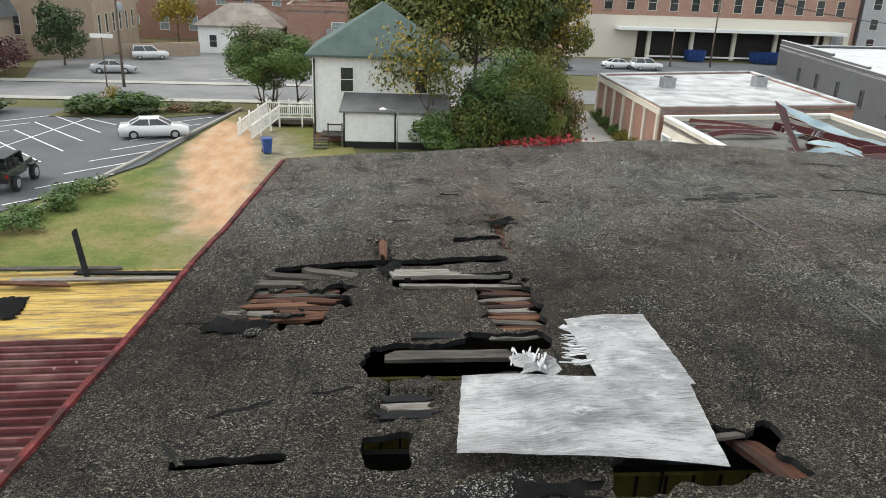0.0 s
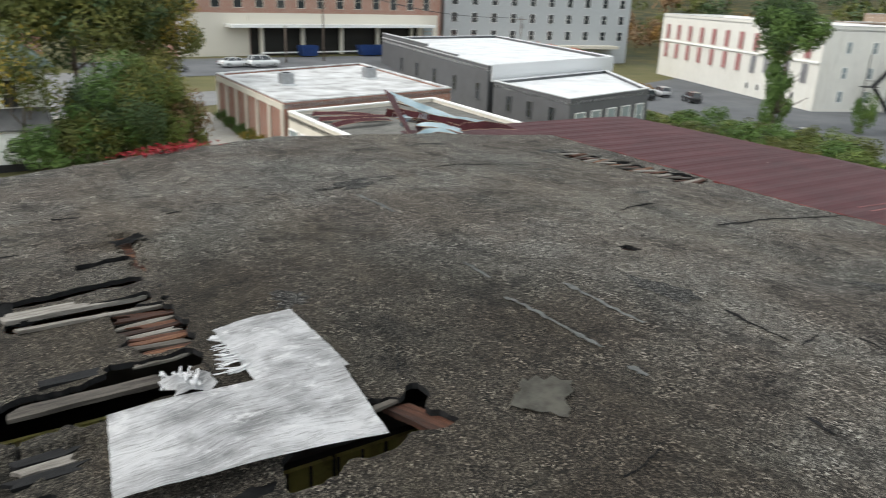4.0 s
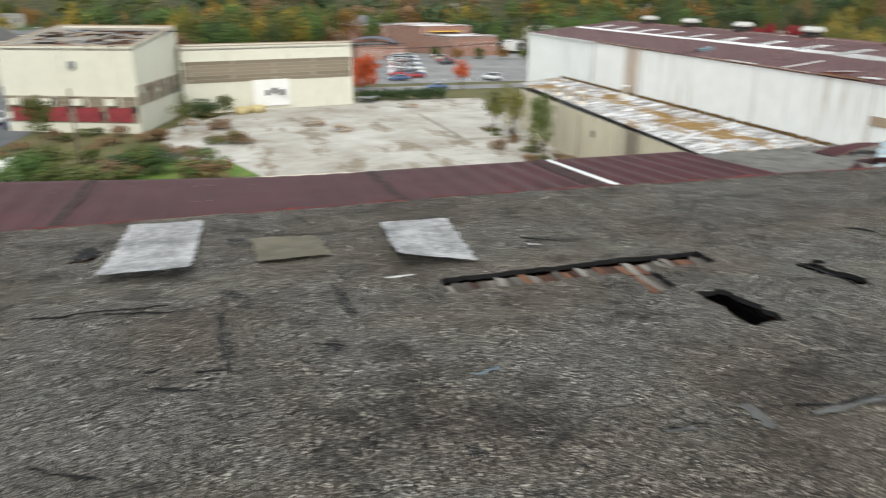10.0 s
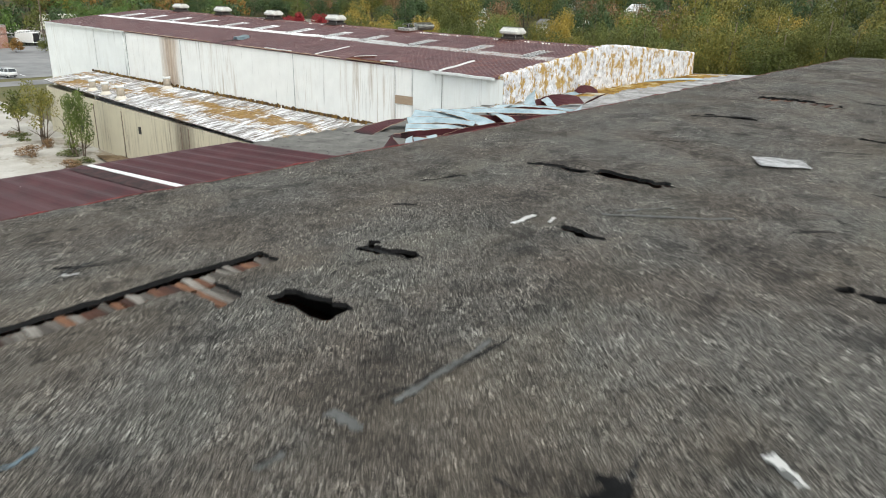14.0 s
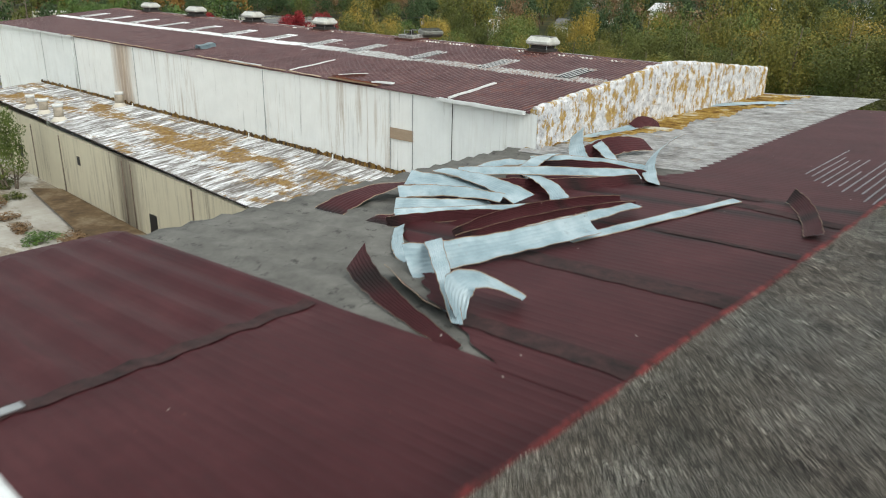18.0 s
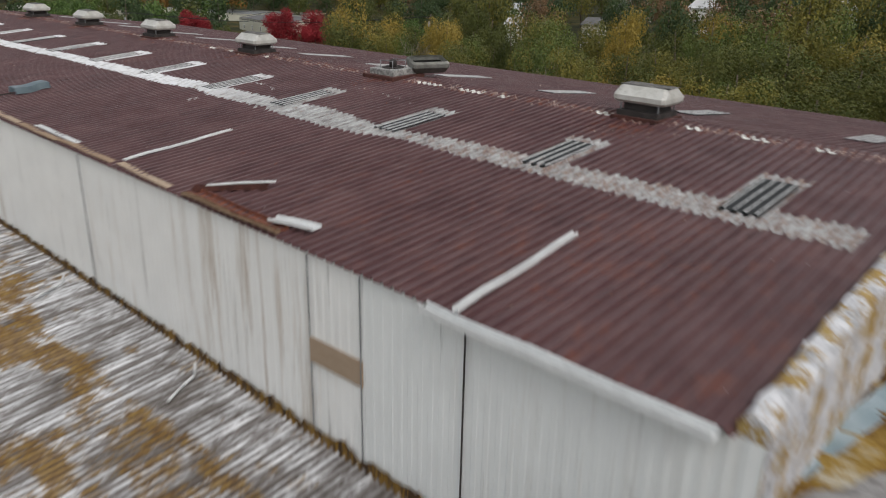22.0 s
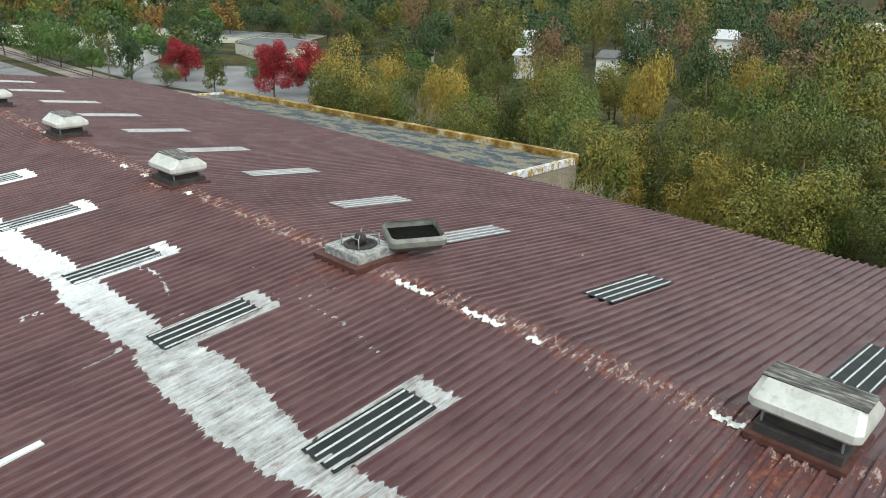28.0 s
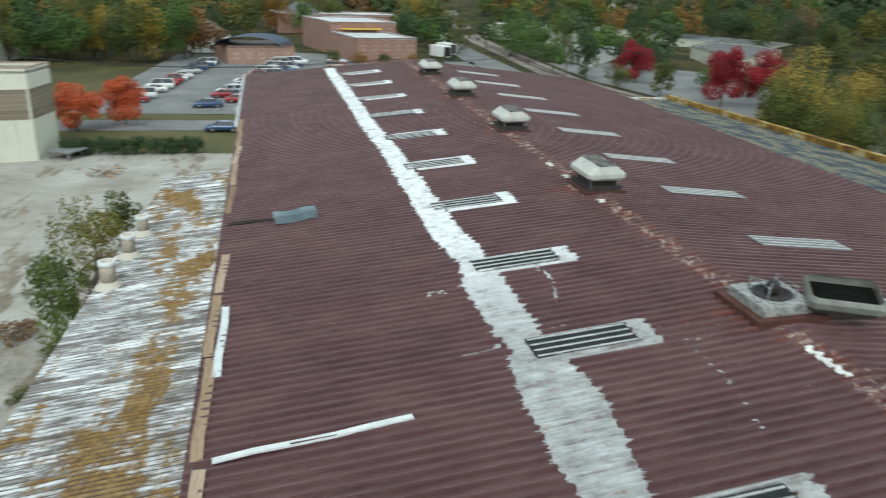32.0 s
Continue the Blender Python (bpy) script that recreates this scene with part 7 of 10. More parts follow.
torn_sheet((23.9, -32.5, 0.12), (22.4, -34.3, 0.2), (21.3, -35.6, 0.06), 0.36, (70, 70, 60), R, None)
torn_sheet((25.6, -37.0, 0.95), (23.5, -37.2, 0.8), (21.7, -37.1, 0.35), 1.0, (-5, 5, 12), Z)
torn_sheet((25.8, -38.3, 0.7), (22.8, -40.2, 0.65), (20.5, -43.3, 0.3), 0.62, (20, 18, 25), Z)
torn_sheet((25.9, -39.7, 0.5), (25.6, -41.3, 0.5), (25.2, -42.8, 0.35), 0.5, (10, 20, 10), Z)
torn_sheet((23.7, -39.7, 0.5), (24.4, -41.8, 0.75), (25.0, -44.2, 0.6), 0.55, (35, 10, -10), Z)
torn_sheet((25.0, -42.4, 0.45), (23.5, -43.8, 0.5), (20.8, -44.3, 0.3), 0.6, (30, 25, 35), Z)
torn_sheet((24.0, -39.8, 0.6), (22.3, -39.2, 0.5), (20.8, -38.0, 0.25), 0.65, (-10, 0, 8), Z)
torn_sheet((26.2, -48.0, 0.9), (24.8, -45.6, 0.6), (23.9, -44.6, 0.3), 0.75, (40, 25, 10), Z)
torn_sheet((24.7, -47.0, 0.75), (23.5, -45.9, 0.55), (22.3, -44.9, 0.2), 0.6, (20, 0, -10), Z)
torn_sheet((24.2, -45.2, 0.25), (23.9, -47.4, 0.65), (23.1, -49.4, 0.45), 1.0, (30, 40, 20), R, False)
torn_sheet((22.2, -51.0, 0.75), (21.4, -46.4, 0.5), (19.6, -42.8, 0.15), 0.55, (25, 40, -15), Z)
torn_sheet((26.9, -32.6, 0.02), (26.9, -34.9, 0.42), (25.6, -36.2, 0.6), 1.2, (5, 0, -10), R, False)
torn_sheet((24.9, -32.6, 0.05), (23.7, -34.0, 0.1), (22.0, -37.8, 0.06), 0.9, (5, 8, 5), R, False)
torn_sheet((25.4, -38.0, 0.2), (22.6, -39.6, 0.25), (20.2, -43.0, 0.1), 0.7, (60, 60, 50), R, False)
torn_sheet((24.9, -42.2, 0.15), (23.0, -43.4, 0.25), (20.6, -44.0, 0.1), 0.6, (60, 60, 50), R, False)
torn_sheet((23.2, -32.4, 0.1), (21.8, -30.9, 0.1), (20.8, -30.3, 0.05), 0.4, (30, 20, 20), Z)
# on the apron along the parapet and by the roof edge
torn_sheet((28.2, -49.4, 0.12), (27.5, -53.2, 0.2), (27.0, -56.2, 0.3), 0.55, (0, 8, 20), Z)
torn_sheet((27.0, -55.6, 0.2), (26.9, -56.6, 0.5), (26.4, -57.6, 0.2), 0.7, (30, 50, 30), R, False)
torn_sheet((28.4, -67.5, 0.15), (26.0, -70.6, 0.2), (23.6, -73.3, 0.15), 0.9, (0, 4, 0), Z)
torn_sheet((14.6, -42.9, 0.35), (13.6, -41.2, 0.3), (12.7, -38.8, 0.2), 0.55, (60, 40, 20), R, False)
# in the north, behind the gravel roof
def flat_n(x, y):
    return 5.75


for p, q, r, w, roll, zinc in (
    ((13.0, 22.2, 0.2), (13.7, 24.6, 0.75), (14.6, 27.2, 1.4), 0.6, (40, 35, 30), False), ((14.7, 27.3, 1.35), (15.8, 26.4, 0.8), (17.0, 24.9, 0.35), 0.5, (10, 30, 5), True),
    ((14.6, 26.8, 1.0), (15.9, 25.6, 0.6), (16.8, 24.2, 0.25), 0.4, (-20, 0, 20), True), ((14.3, 26.0, 0.75), (15.4, 24.6, 0.5), (17.6, 23.6, 0.25), 0.4, (20, 60, 10), False),
    ((13.9, 25.2, 0.6), (15.0, 24.0, 0.5), (15.9, 23.0, 0.2), 0.42, (15, -20, 10), True), ((14.1, 23.9, 0.4), (14.9, 23.2, 0.45), (15.8, 22.6, 0.15), 0.36, (0, 30, -10), True),
    ((15.2, 27.8, 1.0), (16.4, 26.6, 0.6), (17.9, 25.6, 0.2), 0.36, (10, 10, 0), True), ((13.6, 24.0, 0.3), (14.6, 25.4, 0.5), (16.4, 26.2, 0.25), 0.36, (30, 50, 20), True),
    ((16.0, 23.8, 0.1), (17.4, 23.2, 0.3), (18.9, 22.9, 0.1), 0.4, (20, 50, 0), False), ((13.4, 22.6, 0.15), (14.4, 22.5, 0.4), (15.3, 22.0, 0.1), 0.36, (30, 20, 0), True),
    ((14.0, 26.4, 0.6), (15.2, 25.2, 0.35), (16.2, 23.6, 0.15), 0.4, (50, 70, 40), False), ((15.6, 26.4, 0.5), (16.6, 25.4, 0.45), (18.4, 24.4, 0.15), 0.34, (30, 10, 30), True),
    ((13.8, 23.2, 0.25), (15.0, 24.6, 0.3), (17.0, 25.4, 0.15), 0.4, (60, 60, 40), False), ((16.2, 24.8, 0.25), (17.2, 24.2, 0.35), (18.2, 23.4, 0.1), 0.3, (-30, 20, 0), True),
):
    torn_sheet(p, q, r, w, roll, Z if zinc else R, zinc, zf=flat_n)
for p, q, r in (((18.6, 45.6, 0.2), (20.6, 44.4, 0.3), (22.6, 43.4, 0.2)), ((17.9, 40.6, 0.2), (20.0, 40.9, 0.4), (22.6, 41.3, 0.2)), ((18.2, 43.6, 0.15), (20.4, 42.6, 0.3), (23.0, 42.4, 0.3))):
    torn_sheet(p, q, r, 0.7, (15, 10, 5), "peeled red roofing strip on the stripped annexe roof", False, zf=lambda x, y: 2.95)

# dark seams and white edge trim on the red roof
def seam_strip(pts, w):
    verts, w = [], w * 1.5
    for i in range(25):
        k = i / 24
        x, y = pts[0] + (pts[2] - pts[0]) * k, pts[1] + (pts[3] - pts[1]) * k
        e = 0.12 * noise.noise((x * 2, y * 2, 0))
        nx, ny = (0, 1) if abs(pts[2] - pts[0]) > abs(pts[3] - pts[1]) else (1, 0)
        for s in (-1, 1):
            px, py = x + nx * (s * w / 2 + e), y + ny * (s * w / 2 + e)
            verts.append((px, py, lean_z(px, py) + 0.078))
    tagged(new("tar_seam", sheet_mesh("tar_seam", verts, grid_faces(25, 2), M["seam"])), "black tarred seam across the red roof", "seam", kind="structure")


for pts, w in (((20.4, -26.5, 20.4, -19.6), 0.3), ((20.4, -18.4, 20.4, -8), 0.16), ((11.6, -27.8, 17.0, -28.0), 0.4), ((10.6, -32.4, 18.6, -32.5), 0.55), ((10.0, -40.0, 16.8, -42.0), 0.4), ((15.4, -42.8, 20.2, -43.4), 0.4), ((10.4, -36.6, 17.0, -37.2), 0.16), ((12.0, -18.0, 30.2, -18.6), 0.4), ((11.5, -10.3, 30.2, -10.3), 0.3), ((11.6, 1.4, 30.2, 1.4), 0.25)):
    seam_strip(pts, w)
bm = bmesh.new()
rr = []
for i in range(17):
    x = 11.3 + 18.9 * i / 16
    y = -18.7 - 0.03 * (x - 12)
    z = lean_z(x, y) + 0.06
    rr.append([bm.verts.new((x + dx, y + dy, z + dz)) for dx, dy, dz in ((0, -0.17, 0), (0, -0.1, 0.07), (0, 0.1, 0.07), (0, 0.17, 0))])
for a, b in zip(rr, rr[1:]):
    for i in range(3):
        bm.faces.new((a[i], a[i + 1], b[i + 1], b[i]))
bmesh.ops.recalc_face_normals(bm, faces=bm.faces[:])
tagged(part("ridge_strip", bm, M["trim"]), "long white metal strip across the red roof", "trim piece")
for y0, y1 in ((-20.1, -18.95), (-18.5, -17.5)):
    tagged(part("ridge_strip", cbox(20.28, 20.52, y0, y1, lean_z(20.4, -19) + 0.09, lean_z(20.4, -19) + 0.13, 0.01), M["steel"]), "short grey metal strip on the red roof", "trim piece")
# scraped ribs where the paint is gone
for k in range(15):
    x = 11.0 + 0.33 * k
    y0 = -43.2 - 0.35 * k + rnd.uniform(-0.5, 0.5)
    bm = bmesh.new()
    y1 = y0 - rnd.uniform(3, 9)
    z = lean_z(x, y0) + 0.075
    box(bm, x - 0.02, x + 0.02, y1, y0, z, z + 0.012)
    tagged(part("bare_rib", bm, M["steel"]), "bare metal rib scraped free of red paint", "roof rib", "scraped ribs", kind="structure")
for x0, y0, x1, y1 in ((22.96, 8.68, 27.6, 8.26), (22.8, 8.14, 27.3, 7.91), (28.42, -2.67, 28.5, -3.4), (25.3, -2.76, 25.4, -3.4)):
    bm = bmesh.new()
    tube(bm, (x0, y0, lean_z(x0, y0) + 0.06), (x1, y1, lean_z(x1, y1) + 0.06), 0.012, seg=5)
    tagged(part("bare_rib", bm, M["awning_pink"]), "bare metal line scraped free of red paint", "roof rib", "scraped ribs", kind="structure")
# red creeper on the north edge
rnd = random.Random(8)
creep = []
for k in range(260):
    x = rnd.gauss(1.1, 0.5)
    y = north_edge(x) - 0.15 + rnd.uniform(-0.25, 0.3)
    creep.append((x, y, gravel_z(x, y) + rnd.uniform(0.0, 0.14)))
verts, faces = [], []
for x, y, z in creep:
    q = [Vector((rnd.uniform(-0.06, 0.06), rnd.uniform(-0.06, 0.06), rnd.uniform(-0.04, 0.05))) for _ in range(4)]
    base = len(verts)
    verts += [Vector((x, y, z)) + v for v in q]
    faces.append((base, base + 1, base + 2, base + 3))
tagged(new("red_creeper", sheet_mesh("red_creeper", verts, faces, LEAF["red"])), "red creeper leaves along the roof edge", "creeper", kind="stuff")


# ---- trees and plants ----
def leaf_cloud(seed, count, size, blobs=14, spread=1.0, flat=0.8):
    """Pointed leaves gathered on uneven clumps inside a crown about two units wide, facing outwards as leaves do; an array
    of corners."""
    r = np.random.default_rng(seed)
    blobs = int(blobs * 1.5)
    c = r.normal(size=(blobs, 3))
    c /= np.linalg.norm(c, axis=1)[:, None]
    c *= (r.uniform(0.1, 1.0, (blobs, 1)) ** 0.6) * 0.78 * spread
    c[:, 2] *= flat
    rad = r.uniform(0.15, 0.4, blobs)
    share_of = rad ** 2
    which = r.choice(blobs, count, p=share_of / share_of.sum())
    d = r.normal(size=(count, 3))
    d /= np.linalg.norm(d, axis=1)[:, None]
    p = c[which] + d * (rad[which] * (0.72 + 0.28 * r.random(count) ** 0.5))[:, None] * np.array((1, 1, 0.8))
    p += r.normal(size=p.shape) * 0.025
    up = d + r.normal(size=(count, 3)) * 0.45 + np.array((0, 0, 0.35))
    up /= np.linalg.norm(up, axis=1)[:, None]
    a = np.cross(up, r.normal(size=(count, 3)))
    a /= np.linalg.norm(a, axis=1)[:, None] + 1e-9
    b = np.cross(up, a)
    s = (size * r.uniform(0.55, 1.35, count))[:, None]
    return np.stack([p - a * s * 0.9, p + a * s * 0.5 + b * s * 0.75, p + a * s * 0.5 - b * s * 0.75], 1)


def leaf_mesh(name, leaves, material):
    n_q = len(leaves)
    me = bpy.data.meshes.new(name)
    me.vertices.add(n_q * 3)
    me.vertices.foreach_set("co", leaves.reshape(-1).astype(np.float32))
    me.loops.add(n_q * 3)
    me.loops.foreach_set("vertex_index", np.arange(n_q * 3, dtype=np.int32))
    me.polygons.add(n_q)
    me.polygons.foreach_set("loop_start", np.arange(0, n_q * 3, 3, dtype=np.int32))
    me.materials.append(material)
    me.update(calc_edges=True)
    return me


def trunk_mesh(seed, h, r0, limbs=6, stems=1, top=0.85):
    rnd = random.Random(seed)
    bm = bmesh.new()
    for s in range(stems):
        dx, dy = (rnd.uniform(-0.25, 0.25), rnd.uniform(-0.25, 0.25)) if stems > 1 else (0, 0)
        p = Vector((dx * h * 0.05, dy * h * 0.05, -0.3))
        r = r0 / math.sqrt(stems)
        for k in range(4):
            q = p + Vector((rnd.uniform(-0.03, 0.03) * h + dx * h * 0.2, rnd.uniform(-0.03, 0.03) * h + dy * h * 0.2, h * top / 4))
            tube(bm, p, q, r, r * 0.72, 7)
            if k >= 1:
                for _ in range(max(1, limbs // 3)):
                    a = rnd.uniform(0, math.tau)
                    e = q + Vector((math.cos(a), math.sin(a), 0.75)) * h * rnd.uniform(0.12, 0.24)
                    tube(bm, q, e, r * 0.45, r * 0.12, 5)
            p, r = q, r * 0.72
    return mesh_of("trunk", bm, M["bark"])


CROWNS = {}


def crown_of(kind, shape, count, size):
    key = (kind, shape, count)
    if key not in CROWNS:
        CROWNS[key] = leaf_mesh("crown", leaf_cloud(shape, int(count * 2.2), size * 0.78), LEAF[kind])
    return CROWNS[key]


TRUNKS = [trunk_mesh(k, 1.0, 0.028, 6) for k in range(3)]
MULTI = trunk_mesh(9, 1.0, 0.045, 6, 5)


def tree(x, y, h, w, kind, label, seed=0, count=1500, size=0.075, low=0.3, multi=False, extra=None, z=None, category="tree"):
    """A tree of height h and crown width w, its crown starting at the share low of its height."""
    z = ground_z(x, y) if z is None else z
    t = thing("tree", label, category, at=pose(x, y, z, 0, 0, (seed * 57) % 360))
    share("trunk", MULTI if multi else TRUNKS[seed % 3], t, Matrix.Diagonal((h * (0.9 if multi else 1), h * (0.9 if multi else 1), h * 0.9, 1)))
    ch = h * (1 - low)
    m = Matrix.Translation((0, 0, h * low + ch * 0.5)) @ Matrix.Diagonal((w / 2, w / 2, ch / 1.6, 1))
    share("crown", crown_of(kind, seed % 4, count, size), t, m)
    if extra:
        share("crown_tint", crown_of(extra, (seed + 1) % 4, count // 3, size), t, m @ pose(0.1, 0.1, 0.1, 0, 0, 70))
    return t


def shrub(x, y, w, h, kind, label, seed=0, count=900, size=0.085, z=None, extra=None, depth=None):
    z = ground_z(x, y) if z is None else z
    t = thing("shrub", label, "shrub", at=pose(x, y, z, 0, 0, (seed * 41) % 360 if depth is None else 0))
    m = Matrix.Translation((0, 0, h * 0.42)) @ Matrix.Diagonal((w / 1.9, (depth or w) / 1.9, h / 1.7, 1))
    tagged(share("foliage", crown_of(kind, seed % 4, count, size), t, m), kind="stuff")
    if extra:
        tagged(share("foliage_tint", crown_of(extra, (seed + 2) % 4, count // 2, size), t, m @ pose(0.05, 0, 0.05, 0, 0, 110)), kind="stuff")
    bm = bmesh.new()
    for k in range(4):
        tube(bm, (0, 0, -0.15), (0.2 * w * math.cos(k * 1.6), 0.2 * w * math.sin(k * 1.6), h * 0.5), 0.03, 0.012, 5)
    part("stem", bm, M["bark"], t)
    return t


# by the house and the car park
tree(-12.8, 63.4, 7.6, 9.4, "green", "round green multi-stemmed tree at the car park edge", 1, 9000, 0.034, 0.26, True, "olive")
tree(-10.2, 64.8, 6.8, 5.0, "green", "green tree beside the house lawn", 2, 1800, 0.06, 0.35)
tree(0.2, 49.6, 9.4, 7.6, "olive", "thin yellowing tree in front of the white house", 3, 900, 0.05, 0.25, True, "yellow")
tree(5.5, 63.0, 15.5, 14.0, "olive", "large olive oak behind the house", 0, 8000, 0.036, 0.25, False, "dark")
tree(13.0, 66.0, 13.5, 10.0, "olive", "large autumn oak beside the lane", 2, 6000, 0.036, 0.25, False, "yellow")
tree(-2.5, 66.0, 14.0, 9.0, "olive", "olive oak behind the green roof", 1, 2600, 0.05, 0.3)
shrub(6.0, 49.8, 7.6, 8.2, "dark", "great mound of ivy over an old tree", 1, 9000, 0.03, extra="green")
shrub(8.6, 49.0, 5.6, 8.4, "wood_green", "bright green ivy climbing the mound", 2, 8000, 0.03, extra="wood_olive")
shrub(1.2, 47.8, 4.4, 3.6, "green", "green creeper covering a fence", 3, 1700, 0.06)
shrub(4.2, 48.2, 4.6, 5.0, "olive", "brown and green creeper on a fence", 0, 1700, 0.06, extra="green")
shrub(10.7, 48.6, 3.2, 5.6, "olive", "autumn creeper at the end of the mound", 2, 1600, 0.06, extra="brown")
shrub(-27.2, 59.8, 4.2, 2.0, "dark", "clipped dark green bush in the car park island", 1, 1100, extra="green")
shrub(-23.4, 60.4, 5.6, 2.2, "dark", "wide dark green bush in the car park island", 2, 1300, extra="green")
shrub(-25.3, 61.4, 2.6, 2.6, "yellow", "yellow orange shrub in the island", 3, 600)
shrub(-36.0, 58.8, 6.0, 1.8, "dark", "low dark green bush beside the pavement", 0, 1000)
shrub(-17.6, 62.4, 4.2, 1.2, "olive", "dry olive grass clump in the island", 1, 800)
shrub(-20.0, 61.8, 3.2, 1.0, "brown", "dry brown grass clump in the island", 2, 600)
for k in range(9):
    shrub(-20.6 + k * 0.26 - 0.6 * (k % 2), 23.0 + k * 1.7, 2.4, 1.1, "green", "green weeds along the grass bank", k, 420, 0.1)
for k in range(6):
    shrub(-8.0 - 1.9 * k, 17.3 + 0.2 * (k % 2), 2.0, 1.2, "green" if k % 2 else "olive", "weeds at the foot of the bank", k + 1, 380, 0.1, z=2.0)
tree(-41.0, 92.0, 8.0, 8.5, "dark", "dark evergreen beside the church", 2, 1600, 0.06, 0.1)
tree(-43.5, 82.0, 4.6, 6.0, "mauve", "purple leafed tree by the church", 1, 1100, 0.07, 0.15)
tree(-36.5, 128.0, 8.5, 7.0, "yellow", "golden yellow tree across the street", 0, 1200, 0.07, 0.2)
tree(-44.0, 126.0, 5.0, 5.0, "yellow", "small golden tree beside the road", 3, 800, 0.08, 0.2)
tree(-31.0, 131.0, 5.0, 5.0, "orange", "small orange tree near the brick building", 2, 800, 0.08, 0.2)
tree(-9.0, 142.0, 16.0, 14.0, "brown", "rusty brown tree behind the roofs", 1, 1500, 0.06, 0.2)
tree(20.0, 152.0, 18.0, 16.0, "mauve", "dull purple tree behind the brick block", 3, 1500, 0.06, 0.2)
for k in range(12):
    y = 31 + k * 3.0
    shrub(15.9 + (y - 30) * 0.055, y, 1.9, 1.3, "yellow" if 3 <= k <= 8 else "green", "trimmed hedge bush beside the brick wall", k, 500, 0.09, extra="green")

# eastern car park and yard
vine = tree(92.5, 57.0, 18.5, 11.0, "green", "tall vine-clad tree with a ragged crown", 1, 4200, 0.05, 0.48, extra="dark")
share("vine", crown_of("green", 2, 2600, 0.06), vine, Matrix.Translation((0, 0, 4.8)) @ Matrix.Diagonal((2.8, 2.8, 6.6, 1)))
t = thing("vine_stump", "vine-covered dead trunk above the hedge", "tree", at=pose(100.5, 49.0, ground_z(100, 49)))
share("trunk", TRUNKS[0], t, Matrix.Diagonal((8, 8, 7, 1)))
share("vine", crown_of("green", 1, 900, 0.075), t, Matrix.Translation((0, 0, 3.2)) @ Matrix.Diagonal((2.0, 2.0, 4.4, 1)))
rnd = random.Random(8)
for k in range(46):
    f = k / 45
    x = 84.5 - 8.5 * f + rnd.uniform(-4.5, 5.5)
    y = 66 - 66 * f + rnd.uniform(-2, 2)
    kind = rnd.choice(["green", "wood_green", "green", "olive"] if y > 8 else ["olive", "brown", "dark"])
    shrub(x - 3, y, rnd.uniform(4, 6.5), rnd.uniform(2.0, 4.0), kind, "tangled green kudzu beside the car park" if kind in ("green", "wood_green") else "tangled autumn brush beside the yard", k, 700, 0.075, extra="green" if k % 3 == 0 else None)
for x, y, h, w in ((98.0, 18.0, 6.5, 5.0), (101.0, 26.0, 5.0, 4.0), (103.5, 1.5, 5.0, 4.5), (118, -4.0, 3.5, 4.0)):
    tree(x, y, h, w, "olive", "scrubby olive tree by the cream building", int(x) % 4, 900, 0.07, 0.2)
for k in range(26):
    x, y = rnd.uniform(84, 106), rnd.uniform(-6, 22)
    shrub(x, y, rnd.uniform(2.5, 4.5), rnd.uniform(0.9, 2.0), rnd.choice(["brown", "olive", "brown"]), "dry brown weeds at the yard edge", k, 420, 0.09)
tree(84.0, -38.4, 8.0, 5.4, "wood_olive", "spindly sapling beside the annexe wall", 1, 1100, 0.045, 0.25, True, z=-4.8)
tree(75.5, -38.6, 7.6, 4.2, "wood_green", "bright green sapling against the tan wall", 2, 1900, 0.045, 0.12, True, z=-4.8)
tree(92.0, -39.0, 5.5, 4.0, "olive", "thin yellowing sapling in the yard", 3, 380, 0.07, 0.25, z=-4.8)
for k in range(18):
    shrub(38 + k * 3.2 + rnd.uniform(-1, 1), -35.0 - k * 0.2 + rnd.uniform(-1, 2.5), rnd.uniform(1.6, 3.4), rnd.uniform(0.8, 1.8), rnd.choice(["brown", "olive", "brown", "green"]), "dry weeds along the annexe wall", k, 380, 0.1, z=-4.9)

# street east of the warehouse
tree(144.0, -26.0, 7.2, 8.6, "scarlet", "orange red maple beside the street", 1, 5000, 0.04, 0.06)
tree(148.0, -31.6, 7.4, 8.0, "scarlet", "orange red maple beside the street", 2, 5000, 0.04, 0.06)
tree(143.0, -50.5, 6.0, 4.6, "scarlet", "orange red maple beyond the warehouse", 3, 1000, 0.07, 0.2)
for k in range(13):
    shrub(129.0 - 0.03 * k, -27.8 - k * 1.2, 2.6, 2.6, "dark", "long dark clipped hedge along the yard", k, 1500, 0.06)
for k in range(5):
    shrub(232 - 4 * k, -70 - 6 * k, 5, 4.5, "orange" if k % 2 else "olive", "autumn shrubs beside the far lot", k, 500, 0.09)
tree(196.0, -136.5, 11.0, 11.0, "red", "crimson maple beyond the warehouse", 1, 6000, 0.036, 0.08)
tree(162.0, -137.0, 12.0, 11.5, "red", "crimson maple beyond the warehouse", 2, 6000, 0.036, 0.08)
tree(158.5, -143.5, 11.0, 10.0, "red", "crimson maple beyond the warehouse", 3, 6000, 0.036, 0.08)
tree(205.0, -128.0, 13.0, 8.0, "dark", "dark evergreen beside the crimson maple", 1, 1500, 0.06, 0.05)
tree(176.0, -132.0, 8.0, 7.0, "olive", "grey green tree by the road", 2, 1000, 0.07, 0.1)
tree(216.0, -124.0, 8.0, 9.0, "green", "green tree by the railway", 0, 1000, 0.07, 0.1)


